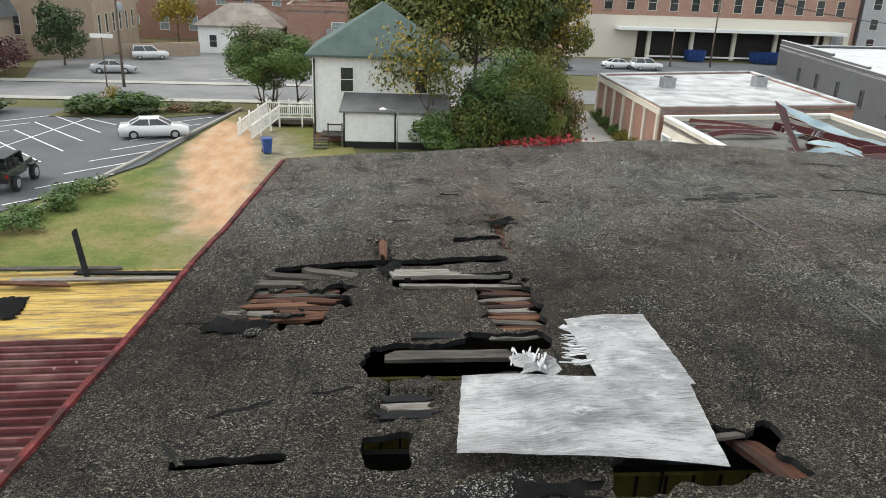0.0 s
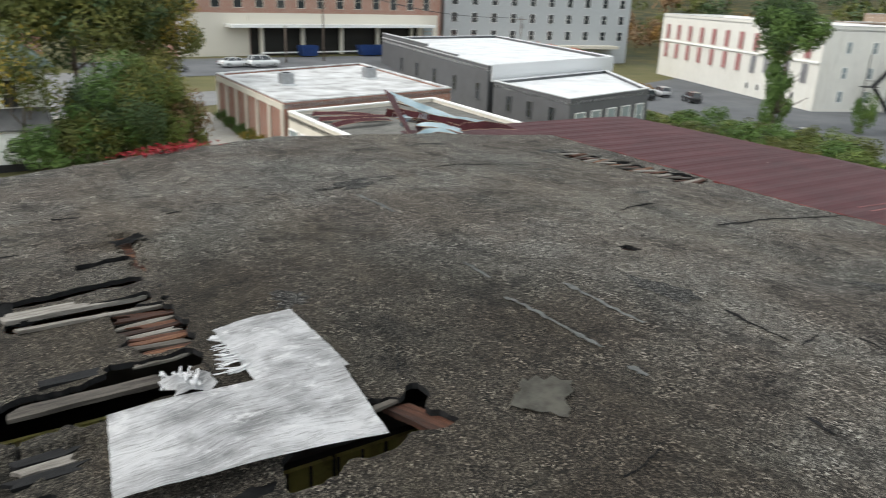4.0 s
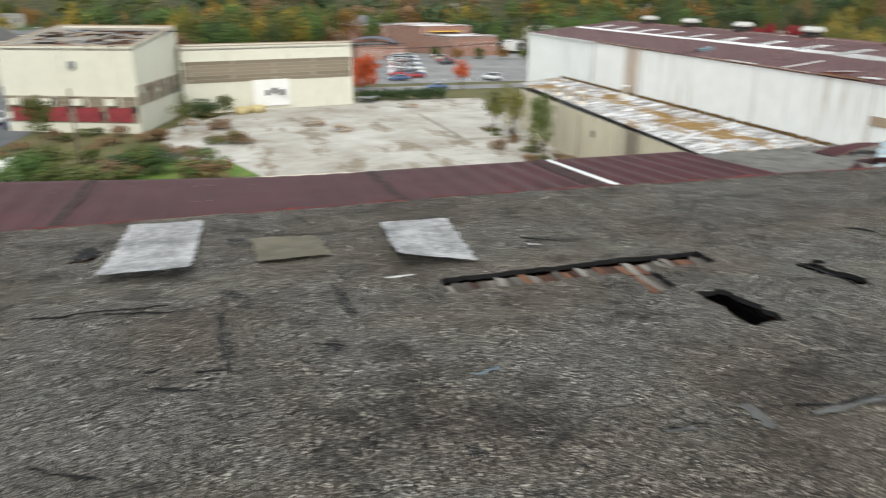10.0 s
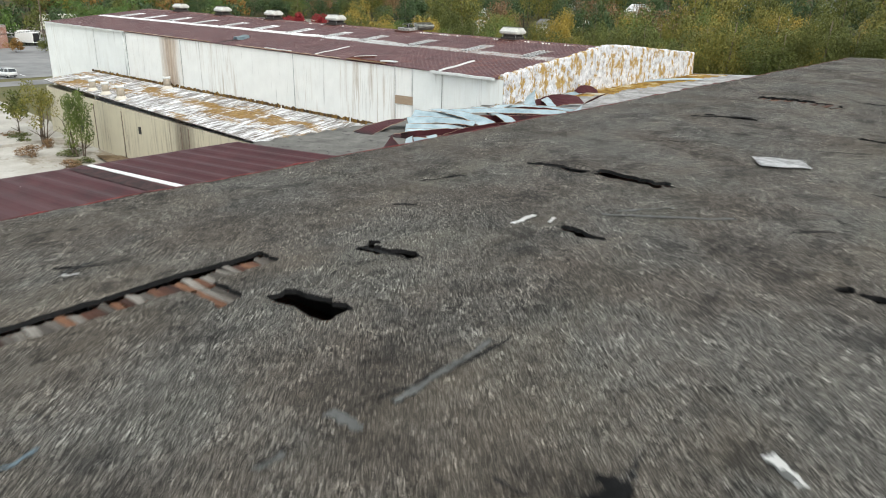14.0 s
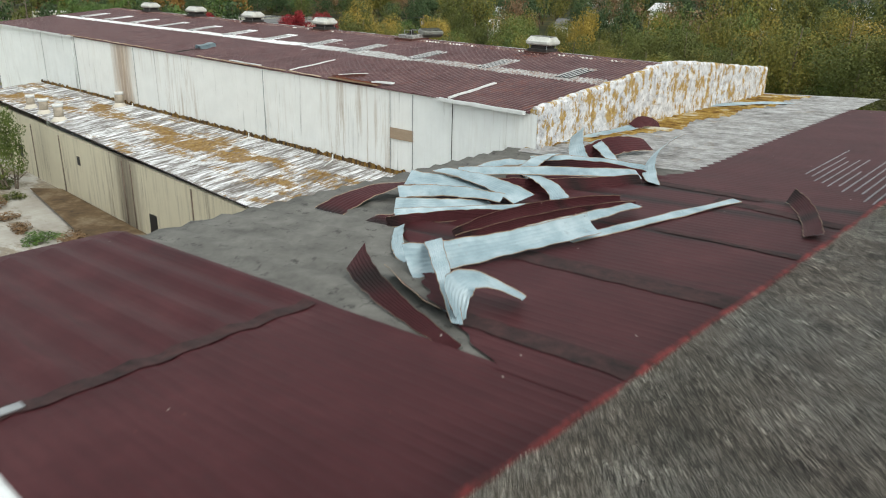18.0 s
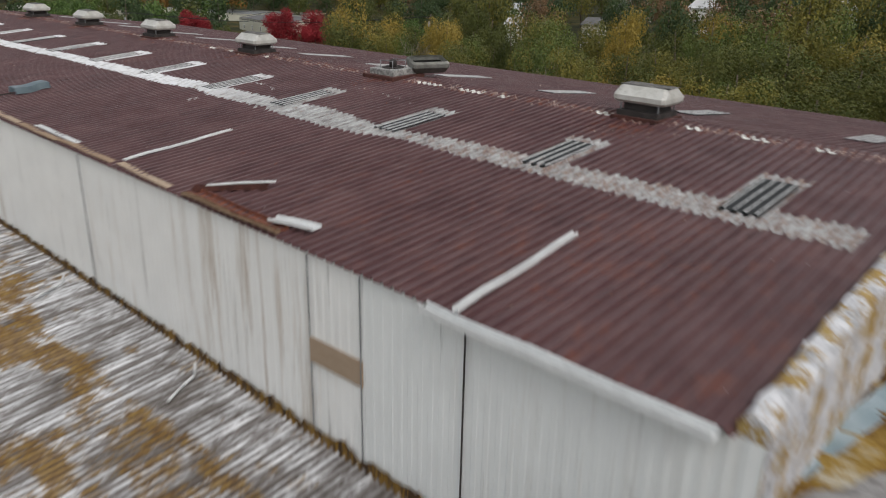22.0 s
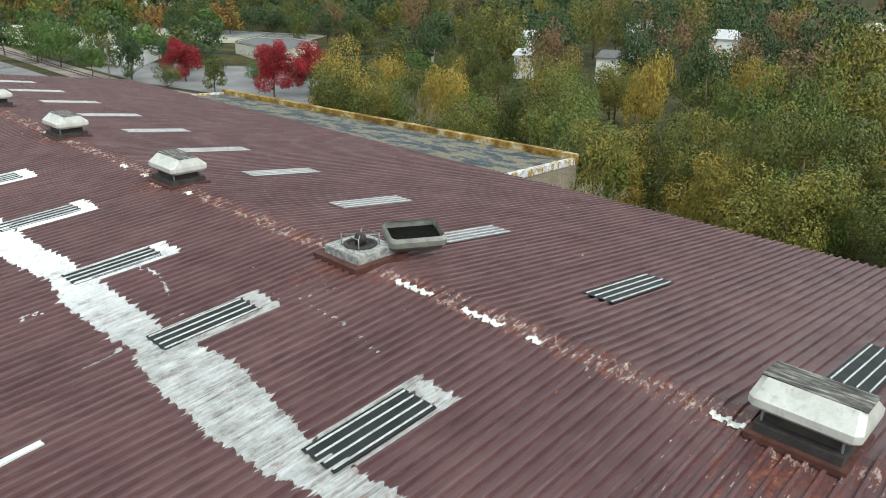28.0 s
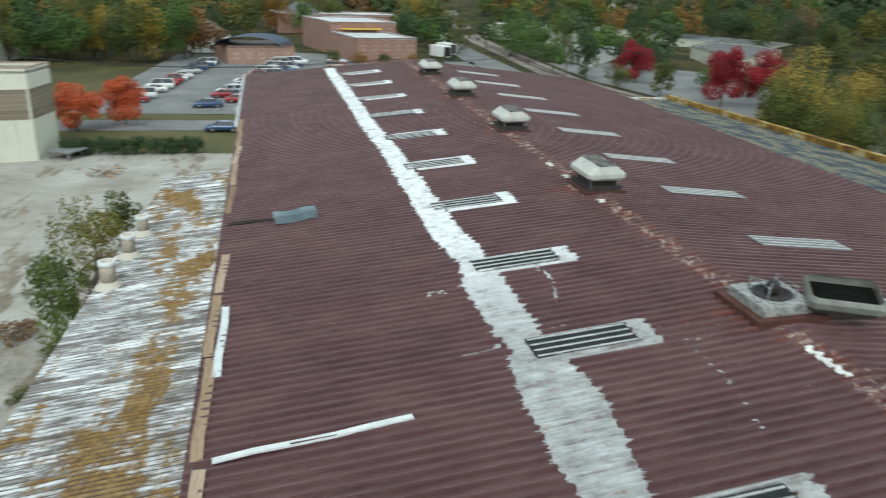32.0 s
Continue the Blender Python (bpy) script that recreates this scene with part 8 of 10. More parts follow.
def woods(name, label, spots, kinds, count, size, seed):
    """Trees too far off to count: one object for each tint."""
    r = random.Random(seed)
    piles = {k: [] for k in kinds}
    bm = bmesh.new()
    for i, (x, y, h, w) in enumerate(spots):
        kind = r.choice(kinds)
        q = leaf_cloud(seed * 100 + i, count if isinstance(count, int) else count(x, y), size if isinstance(size, float) else size(x, y), 14)
        a = r.uniform(0, math.tau)
        rot = np.array([[math.cos(a), -math.sin(a), 0], [math.sin(a), math.cos(a), 0], [0, 0, 1]])
        z = ground_z(x, y)
        piles[kind].append((q @ rot.T) * np.array((w / 2, w / 2, h * 0.56)) + np.array((x, y, z + h * 0.52)))
        tube(bm, (x, y, z - 0.5), (x + r.uniform(-1, 1), y + r.uniform(-1, 1), z + h * 0.8), 0.016 * h, 0.05, 5)
    for k, qs in piles.items():
        if qs:
            tagged(new(name, leaf_mesh(name, np.concatenate(qs), LEAF[k])), label, "woods", kind="stuff")
    tagged(part(name + "_trunks", bm, M["bark"]), "bare trunks and branches of the wood", "woods", kind="stuff")


rnd = random.Random(17)
near = [(rnd.uniform(14, 150), -100 - 62 * rnd.random() ** 1.3, rnd.uniform(8.5, 16), rnd.uniform(7, 12)) for _ in range(135)]
near = [s for s in near if not (s[0] > 40 and (s[1] + 49) / (s[0] - 35.7) > -0.8) and not (60 < s[0] < 108 and s[1] > -99) and not (140 < s[0] and s[1] > -150)]
woods("autumn_woods", "mixed autumn woodland behind the warehouse", near, ["wood_olive", "olive", "wood_gold", "wood_olive", "olive", "wood_green", "olive", "wood_olive"], lambda x, y: 11000 if y > -128 else 5500, lambda x, y: 0.02 if y > -128 else 0.029, 1)
mid = [(rnd.uniform(-60, 260), rnd.uniform(-330, -165), rnd.uniform(13, 21), rnd.uniform(10, 16)) for _ in range(210)]
mid = [s for s in mid if not (150 < s[0] < 250 and s[1] > -230)]
woods("hill_woods", "autumn wooded hillside in the distance", mid, ["dark", "wood_olive", "brown", "olive", "dark", "wood_olive", "dark"], lambda x, y: 2400 if y > -240 else 900, lambda x, y: 0.036 if y > -240 else 0.06, 2)
west = [(rnd.uniform(-60, 14), rnd.uniform(-200, -95), rnd.uniform(13, 19), rnd.uniform(9, 14)) for _ in range(60)]
woods("south_woods", "dark woodland south of the factory", west, ["dark", "olive", "dark", "green"], 1500, 0.05, 3)
east = [(x, y, rnd.uniform(12, 20), rnd.uniform(10, 17)) for x, y in ((rnd.uniform(255, 420), rnd.uniform(-300, 130)) for _ in range(190)) if not (abs(y + 165 - 0.05 * x) < 16 or (x < 330 and -115 < y < -55))]
woods("east_woods", "autumn trees beyond the town", east, ["dark", "olive", "green", "yellow", "olive", "orange"], 1000, 0.07, 4)
ring = []
for k in range(560):
    a = rnd.uniform(0, math.tau)
    d = rnd.uniform(330, 760)
    ring.append((d * math.cos(a) + 60, d * math.sin(a), rnd.uniform(16, 26), rnd.uniform(18, 30)))
woods("far_woods", "hazy wooded horizon", ring, ["dark", "olive", "brown", "dark"], 260, 0.11, 5)
north = [(rnd.uniform(-160, 160), rnd.uniform(190, 330), rnd.uniform(12, 18), rnd.uniform(10, 16)) for _ in range(80)]
woods("north_woods", "trees behind the town buildings", north, ["dark", "olive", "orange", "brown"], 300, 0.11, 6)
rail = [(x, -118 - 0.09 * (x - 200) + rnd.uniform(10, 26), rnd.uniform(9, 15), rnd.uniform(8, 12)) for x in np.arange(265, 430, 6)] + [(x, -136 - 0.09 * (x - 200) - rnd.uniform(8, 24), rnd.uniform(10, 16), rnd.uniform(8, 13)) for x in np.arange(225, 430, 5)]
woods("rail_woods", "trees lining the railway", rail, ["dark", "olive", "green"], 500, 0.085, 7)

town = [(rnd.uniform(150, 340), rnd.uniform(-265, -150), rnd.uniform(9, 15), rnd.uniform(8, 13)) for _ in range(120)]
town = [p for p in town if not (190 < p[0] < 285 and p[1] > -215) and not (p[0] < 215 and p[1] > -172)]
town = [p for p in town if (p[1] + 49) / (p[0] - 35.7) < -0.63 or p[1] < -185]
woods("town_woods", "trees among the white roofed buildings", town, ["olive", "dark", "olive", "green", "dark"], 1500, 0.047, 9)
rail_side = [(258, -127, 14, 15), (250, -134, 12, 13), (242, -127, 13, 13), (266, -131, 15, 14), (236, -137, 8, 9), (222, -146, 9, 9), (214, -150, 8, 9), (232, -152, 10, 9), (188, -128, 6, 7), (206, -143, 10, 6), (181, -146, 5, 7), (172, -150, 6, 8), (152, -150, 9, 9), (146, -144, 8, 8)]
woods("rail_oaks", "dark green oaks beside the railway", rail_side, ["dark", "olive", "dark", "green"], 4000, 0.036, 12)
row = [(230 + rnd.uniform(-4, 10) + 0.1 * k, 6 - 2.6 * k + rnd.uniform(-1, 1), rnd.uniform(14, 18), rnd.uniform(10, 14)) for k in range(16)]
woods("lot_trees", "olive and golden trees behind the crowded car park", row, ["olive", "green", "dark", "olive", "yellow"], 3600, 0.036, 10)
back = [(rnd.uniform(190, 330), rnd.uniform(70, 210), rnd.uniform(9, 15), rnd.uniform(9, 14)) for _ in range(90)] + [(rnd.uniform(240, 330), rnd.uniform(-40, 70), rnd.uniform(9, 15), rnd.uniform(9, 14)) for _ in range(70)]
woods("street_trees", "autumn trees among the streets beyond the shops", back, ["brown", "olive", "dark", "orange", "olive"], 500, 0.08, 11)


def bare_brush(x, y, h, seed):
    """A leafless bush: forked pale twigs."""
    r = random.Random(seed)
    t = thing("bare_bush", "leafless pale brush at the wood's edge", "shrub", "bare brush", at=pose(x, y, ground_z(x, y)))
    bm = bmesh.new()

    def grow(p, d, ln, rad, depth):
        q = p + d * ln
        tube(bm, p, q, rad, rad * 0.6, 4)
        if depth:
            for _ in range(3):
                grow(q, (d + Vector((r.uniform(-0.7, 0.7), r.uniform(-0.7, 0.7), r.uniform(-0.15, 0.45)))).normalized(), ln * r.uniform(0.55, 0.8), rad * 0.6, depth - 1)

    for _ in range(6):
        grow(Vector((r.uniform(-0.8, 0.8), r.uniform(-0.8, 0.8), 0)), Vector((r.uniform(-0.35, 0.35), r.uniform(-0.35, 0.35), 1)).normalized(), h * 0.36, 0.05, 3)
    tagged(part("brushwood", bm, M["twig"], t), kind="stuff")


M["twig"] = plain("pale bare twig", (0.3, 0.27, 0.23), 0.9, vary=0.3)
for k, (x, y, h) in enumerate(((58, -86, 9.5), (52, -84.5, 9.0), (46, -84, 9.0), (62, -90, 10), (40, -84, 8.5), (70, -102, 11), (90, -106, 10), (100, -112, 11))):
    bare_brush(x, y, h, k)


# ---- buildings round the factory ----
BOXES = {}


def unit_box(material, bevel=0.0):
    key = material.name
    if key not in BOXES:
        BOXES[key] = mesh_of("piece", cbox(-0.5, 0.5, -0.5, 0.5, -0.5, 0.5, bevel), material)
    return BOXES[key]


def put(name, parent, material, x, y, z, sx, sy, sz, turn=0.0, label=""):
    """A box part of the given size, its centre at (x, y, z) of the parent."""
    return share(name, unit_box(material), parent, pose(x, y, z, 0, 0, turn) @ Matrix.Diagonal((sx, sy, sz, 1)), label)


def window(parent, a, b, k, z, w, h, out, glass="glass", frame="white", bars=1, deep=0.12, label=""):
    """A window at the share k along the wall from a to b: frame, sill and panes, standing a little proud."""
    d = Vector((b[0] - a[0], b[1] - a[1], 0))
    n = Vector((d.y, -d.x, 0)).normalized() * out
    p = Vector((a[0], a[1], 0)) + d * k
    turn = math.degrees(math.atan2(d.y, d.x))
    t = new("window")
    t.empty_display_size = 0.1
    t.parent = parent
    t.matrix_basis = pose(p.x + n.x * 0.03, p.y + n.y * 0.03, z, 0, 0, turn)
    if label:
        tagged(t, label)
    s = out
    put("pane", t, M[glass], 0, 0, h / 2, w, 0.04, h)
    f = 0.07 if w > 0.6 else 0.05
    for x in (-w / 2, w / 2):
        put("frame", t, M[frame], x, -0.03 * s, h / 2, f, deep, h + f)
    for zz in (0, h):
        put("frame", t, M[frame], 0, -0.03 * s, zz, w + f * 1.5, deep + 0.04, f)
    for i in range(bars):
        put("glazing_bar", t, M[frame], 0, -0.02 * s, h * (i + 1) / (bars + 1), w, deep * 0.6, f * 0.6)
    return t


def block(name, label, ring, z0, z1, wall_mat, roof_mat, category="building", parapet=0.5, coping=None, group=""):
    """A flat-roofed building on a ring of corners: one wall a side, roof and parapet copings."""
    t = thing(name, label, category, group)
    n = len(ring)
    area = sum(ring[i][0] * ring[(i + 1) % n][1] - ring[(i + 1) % n][0] * ring[i][1] for i in range(n))
    if area < 0:
        ring = ring[::-1]
    bm = bmesh.new()
    prism(bm, ring, z1 - 0.3, z1)
    part("roof", bm, roof_mat, t)
    c = Vector((sum(p[0] for p in ring) / n, sum(p[1] for p in ring) / n))
    for i in range(n):
        a, b = Vector(ring[i]), Vector(ring[(i + 1) % n])
        d = (b - a).normalized()
        inn = Vector((-d.y, d.x)) * 0.3
        bm = bmesh.new()
        prism(bm, [tuple(a), tuple(b), tuple(b + inn - d * 0.31), tuple(a + inn + d * 0.31)], z0, z1 + parapet)
        part("wall", bm, wall_mat, t)
        if parapet > 0:
            bm = bmesh.new()
            o = Vector((d.y, -d.x)) * 0.05
            prism(bm, [tuple(a + o), tuple(b + o), tuple(b + inn * 1.15 - d * 0.34), tuple(a + inn * 1.15 + d * 0.34)], z1 + parapet, z1 + parapet + 0.1)
            part("coping", bm, coping or roof_mat, t)
    return t


def hip_roof(parent, x0, x1, y0, y1, z, rise, over, material, ridge=0.5, name="roof"):
    """A hipped roof; ridge is the share of the length that the ridge keeps."""
    x0, x1, y0, y1 = x0 - over, x1 + over, y0 - over, y1 + over
    bm = bmesh.new()
    if x1 - x0 > y1 - y0:
        k = (x1 - x0) * (1 - ridge) / 2
        top = [((x0 + k), (y0 + y1) / 2), ((x1 - k), (y0 + y1) / 2)]
    else:
        k = (y1 - y0) * (1 - ridge) / 2
        top = [((x0 + x1) / 2, y0 + k), ((x0 + x1) / 2, y1 - k)]
    lo = [bm.verts.new((x, y, z)) for x, y in ((x0, y0), (x1, y0), (x1, y1), (x0, y1))]
    ed = [bm.verts.new((v.co.x, v.co.y, z + 0.15)) for v in lo]
    hi = [bm.verts.new((x, y, z + rise)) for x, y in top]
    bm.faces.new(lo[::-1])
    for i in range(4):
        bm.faces.new((lo[i], lo[(i + 1) % 4], ed[(i + 1) % 4], ed[i]))
    if x1 - x0 > y1 - y0:
        for f in ((ed[0], ed[1], hi[1], hi[0]), (ed[1], ed[2], hi[1]), (ed[2], ed[3], hi[0], hi[1]), (ed[3], ed[0], hi[0])):
            bm.faces.new(f)
    else:
        for f in ((ed[0], ed[1], hi[0]), (ed[1], ed[2], hi[1], hi[0]), (ed[2], ed[3], hi[1]), (ed[3], ed[0], hi[0], hi[1])):
            bm.faces.new(f)
    bmesh.ops.recalc_face_normals(bm, faces=bm.faces[:])
    return part(name, bm, material, parent)


# white house with the green hipped roof
def clapboard(name, parent, x0, x1, y, z0, z1, face=-1, along="x"):
    """A wall of lapped boards."""
    bm = bmesh.new()
    k = int((z1 - z0) / 0.16)
    for i in range(k):
        a, b = z0 + i * (z1 - z0) / k, z0 + (i + 1) * (z1 - z0) / k
        q = [(x0, y + face * 0.035, a), (x1, y + face * 0.035, a), (x1, y + face * 0.01, b), (x0, y + face * 0.01, b)]
        lo = [(x0, y, a), (x1, y, a)]
        if along == "y":
            q = [(p[1], p[0], p[2]) for p in q]
            lo = [(p[1], p[0], p[2]) for p in lo]
        vs = [bm.verts.new(p) for p in q]
        bm.faces.new(vs)
        ls = [bm.verts.new(p) for p in lo]
        bm.faces.new((ls[0], ls[1], vs[1], vs[0]))
    bmesh.ops.recalc_face_normals(bm, faces=bm.faces[:])
    return part(name, bm, M["white"], parent)


house = thing("house", "two-storey white clapboard house with green hipped roof", "house")
part("wall", cbox(-7.65, 2.4, 51.05, 62.0, 0.7, 6.25), M["white"], house)
part("foundation", cbox(-7.6, 2.35, 51.1, 61.9, -0.2, 0.72), M["brick"], house, "brick foundation")
clapboard("siding", house, -7.65, 2.4, 51.05, 0.7, 6.25)
clapboard("siding", house, 51.05, 62.0, -7.65, 0.7, 6.25, -1, "y")
hip_roof(house, -7.65, 2.4, 51.05, 62.0, 6.2, 3.7, 0.55, M["shingle"], 0.3)
for x, z in ((-5.2, 3.75), (0.2, 3.75), (-4.9, 1.1)):
    window(house, (-7.65, 51.02), (2.4, 51.02), (x + 7.65) / 10.05, z, 0.95, 1.75, 1)
for y in (54, 58):
    window(house, (-7.68, 62.0), (-7.68, 51.05), (62 - y) / 10.95, 3.75, 0.9, 1.7, 1)
for x in (-7.6, 2.3):
    put("corner_board", house, M["white"], x, 51.0, 3.5, 0.16, 0.16, 5.5)
bm = bmesh.new()
tube(bm, (-7.55, 50.9, 0.6), (-7.55, 50.9, 6.1), 0.06)
part("downpipe", bm, M["black"], house)
part("porch_wall", cbox(-5.4, 2.0, 49.0, 51.0, 0.5, 2.75), M["white"], house, "white rear porch room")
clapboard("porch_siding", house, -5.4, 2.0, 49.0, 0.55, 2.75)
bm = bmesh.new()
vs = [bm.verts.new(p) for p in ((-5.7, 48.7, 2.7), (2.2, 48.7, 2.7), (2.2, 51.0, 3.7), (-5.4, 51.0, 3.7), (-5.7, 48.7, 2.6), (2.2, 48.7, 2.6))]
for f in ((0, 1, 2, 3), (0, 4, 5, 1)):
    bm.faces.new([vs[i] for i in f])
part("porch_roof", bm, M["shingle_grey"], house, "grey shingled porch roof")
part("lattice", cbox(-5.3, 1.9, 49.02, 49.1, -0.1, 0.52), M["black"], house, "dark lattice under the porch")
for x in (-5.35, -1.7, 1.95):
    bm = bmesh.new()
    tube(bm, (x, 48.93, -0.1), (x, 48.93, 2.7), 0.06)
    part("porch_pipe", bm, M["black"], house)
window(house, (-5.4, 48.95), (2.0, 48.95), 0.72, 1.2, 0.8, 0.9, 1)
part("deck", cbox(-7.0, -5.4, 49.2, 51.0, 0.75, 0.85), M["plank_grey"], house, "grey timber landing")
for i in range(5):
    part("step", cbox(-7.5, -6.5, 48.9 - i * 0.28, 49.18 - i * 0.28, 0.6 - i * 0.16, 0.66 - i * 0.16), M["plank_grey"], house)
for x in (-7.5, -6.5, -5.5):
    part("post", cbox(x - 0.05, x + 0.05, 49.15, 49.25, -0.1, 1.75), M["plank_grey"], house)
part("rail", cbox(-6.5, -5.5, 49.17, 49.23, 1.6, 1.7), M["plank_grey"], house)


def picket_run(name, label, a, b, z0, z1, h=1.05):
    """A white railing with posts, rails and balusters along a line."""
    t = thing(name, label, "railing")
    a, b = Vector((*a, z0)), Vector((*b, z1))
    d = b - a
    turn = math.degrees(math.atan2(d.y, d.x))
    slope = -math.degrees(math.atan2(d.z, d.xy.length))
    mid = (a + b) / 2
    for hh in (0.15, h):
        share("rail", unit_box(M["white"]), t, pose(mid.x, mid.y, mid.z + hh, 0, slope, turn) @ Matrix.Diagonal((d.length, 0.07, 0.1, 1)))
    nb = int(d.length / 0.16)
    for i in range(nb + 1):
        p = a + d * (i / nb)
        big = i % 11 == 0
        share("post" if big else "baluster", unit_box(M["white"]), t, pose(p.x, p.y, p.z + (0.35 if big else h / 2 + 0.07), 0, 0, turn) @ Matrix.Diagonal((0.11 if big else 0.04, 0.11 if big else 0.04, (h + 1.0) if big else h - 0.1, 1)))
    return t


picket_run("ramp_railing", "white wooden ramp railing with balusters", (-12.0, 57.6), (-7.4, 57.6), 0.7, 0.7)
picket_run("ramp_railing", "white wooden ramp railing with balusters", (-12.0, 57.6), (-13.4, 52.0), 0.7, 0.0)
picket_run("ramp_railing", "white wooden ramp railing with balusters", (-10.8, 56.0), (-7.4, 56.2), 0.7, 0.7)
picket_run("ramp_railing", "white wooden ramp railing with balusters", (-10.8, 56.0), (-12.2, 51.0), 0.7, 0.0)
tagged(part("ramp", cbox(-12.0, -7.6, 56.1, 57.5, 0.3, 0.62), M["plank_grey"]), "grey timber ramp to the house", "ramp", kind="structure")
bin_ = thing("wheelie_bin", "dark blue wheeled rubbish bin on the lawn", "bin", at=pose(-10.5, 46.6, 0.08, 0, 0, 20))
bm = bmesh.new()
lo = [bm.verts.new((x, y, 0.05)) for x, y in ((-0.24, -0.26), (0.24, -0.26), (0.24, 0.26), (-0.24, 0.26))]
hi = [bm.verts.new((x, y, 0.95)) for x, y in ((-0.32, -0.34), (0.32, -0.34), (0.32, 0.36), (-0.32, 0.36))]
bm.faces.new(lo[::-1])
for i in range(4):
    bm.faces.new((lo[i], lo[(i + 1) % 4], hi[(i + 1) % 4], hi[i]))
bm.faces.new(hi)
part("body", bm, M["blue"], bin_)
part("lid", cbox(-0.35, 0.35, -0.38, 0.4, 0.95, 1.06, 0.03), M["blue"], bin_)
for s in (-0.26, 0.26):
    bm = bmesh.new()
    tube(bm, (s - 0.03, 0.3, 0.12), (s + 0.03, 0.3, 0.12), 0.12, None, 12)
    part("wheel", bm, M["tyre"], bin_)

# brick building with the white coated roof
brick = block("brick_building", "low brick building with white coated flat roof", [(17.2, 47.4), (34.0, 50.8), (36.4, 73.0), (18.2, 66.8)], -2.5, 3.6, M["brick"], M["white_roof"], parapet=0.14, coping=M["white_roof"])
put("fascia", brick, M["cream_stone"], 17.64, 57.1, 3.4, 0.14, 19.3, 0.45, -2.95, "cream fascia band")
for k in range(7):
    put("pilaster", brick, M["cream_stone"], 17.2 + 0.16 * k, 47.7 + k * 3.1, 0.4, 0.3, 0.34, 5.6)
for x, y in ((21.6, 58.0), (31.0, 60.5)):
    t = thing("air_conditioner", "grey air conditioning unit on the white roof", "air conditioner", at=pose(x, y, 3.6))
    part("case", cbox(-0.55, 0.55, -0.5, 0.5, 0.15, 1.05, 0.04), M["steel"], t)
    part("base", cbox(-0.65, 0.65, -0.6, 0.6, 0, 0.15), M["white_clean"], t)
    bm = bmesh.new()
    lathe(bm, [(0.4, 1.05), (0.4, 1.1), (0.1, 1.12)], 16)
    part("fan_guard", bm, M["black"], t)
low_b = block("brick_annexe", "cream walled annexe with stripped flat roof", [(16.8, 28.5), (30.0, 28.0), (31.5, 49.7), (17.3, 46.9)], -3, 2.9, M["cream_stone"], M["cement"], parapet=0.25, coping=M["white"])
for k in range(8):
    window(low_b, (17.3, 46.9), (16.8, 28.5), 0.06 + k * 0.125, 0.5, 1.7, 1.5, 1, "glass_pale", "white", 2)

# grey building with the white roof
grey = block("grey_building", "dark grey building with bright white roof", [(49.0, 65.5), (60.4, 111.8), (88.0, 116.0), (75.5, 72.0)], -5, 3.6, M["grey_wall"], M["white_clean"], parapet=0.35, coping=M["white_clean"])
grey2 = block("grey_annexe", "lower grey annexe with white roof", [(47.6, 50.0), (49.2, 64.6), (73.0, 70.6), (62.6, 53.5)], -5, 2.0, M["grey_wall"], M["white_clean"], parapet=0.3, coping=M["white_clean"])
put("south_face", grey, M["white_clean"], 62.3, 68.55, 3.05, 26.6, 0.2, 1.9, 13.8, "white painted upper wall")
for k, (y0, y1, up) in enumerate(((76.0, 88.0, 0.35), (88.0, 111.4, 0.75))):
    ym = (y0 + y1) / 2
    put("parapet_step", grey, M["grey_wall"], 49.15 + (ym - 65.5) * 0.2462, ym, 3.95 + up / 2, 0.3, (y1 - y0) * 1.03, up, -13.8)
    put("parapet_coping", grey, M["white_clean"], 49.15 + (ym - 65.5) * 0.2462, ym, 3.98 + up, 0.42, (y1 - y0) * 1.03, 0.08, -13.8)
for k in range(5):
    window(grey, (49.0, 65.5), (60.4, 111.8), 0.06 + 0.17 * k, -0.2, 1.0, 1.9, -1, "glass", "grey_wall", 1)
for k in range(3):
    window(grey2, (47.6, 50.0), (49.2, 64.6), 0.2 + 0.28 * k, -0.6, 0.9, 1.7, -1, "glass", "grey_wall", 1)
for k in range(5):
    window(grey2, (47.6, 50.0), (62.6, 53.5), 0.12 + 0.19 * k, -1.6, 1.7, 2.4, 1, "glass_pale", "white", 1)

# long brick and cream block with loading bays
garage = block("loading_block", "brick and cream block with open loading bays", [(29.5, 125.0), (82.0, 128.5), (80.0, 150.0), (27.5, 148.0)], -3, 15, M["brick_pink"], M["roof_brown"], parapet=0.5)
put("lower_wall", garage, M["cream_stone"], 35.6, 125.2, 2.9, 12.2, 0.5, 8.4, 3.8, "cream rendered lower wall")
put("lower_wall", garage, M["cream_stone"], 79.6, 128.2, 2.9, 5.0, 0.5, 8.4, 3.8, "cream rendered lower wall")
put("lintel", garage, M["cream_stone"], 59.5, 126.8, 6.2, 36.0, 0.7, 1.9, 3.8, "cream lintel over the bays")
put("canopy", garage, M["white"], 58.5, 124.9, 5.1, 42.0, 3.2, 0.5, 3.8, "flat white canopy")
# solid panel; its near-black colour stands in for the shade of open bays
put("bay_shade", garage, M["dark"], 59.5, 126.75, 2.4, 35.0, 0.4, 5.8, 3.8, "near-black panel for the shade in the loading bays")
for k in range(5):
    put("column", garage, M["cream_stone"], 43.6 + k * 7.9, 124.7 + k * 0.55, 2.4, 0.6, 0.6, 5.2, 3.8)
for k in range(3):
    put("bay_door", garage, M["glass_pale"], 47.0 + k * 9.5, 126.0 + k * 0.63, 2.2, 3.2, 0.1, 4.0, 3.8)
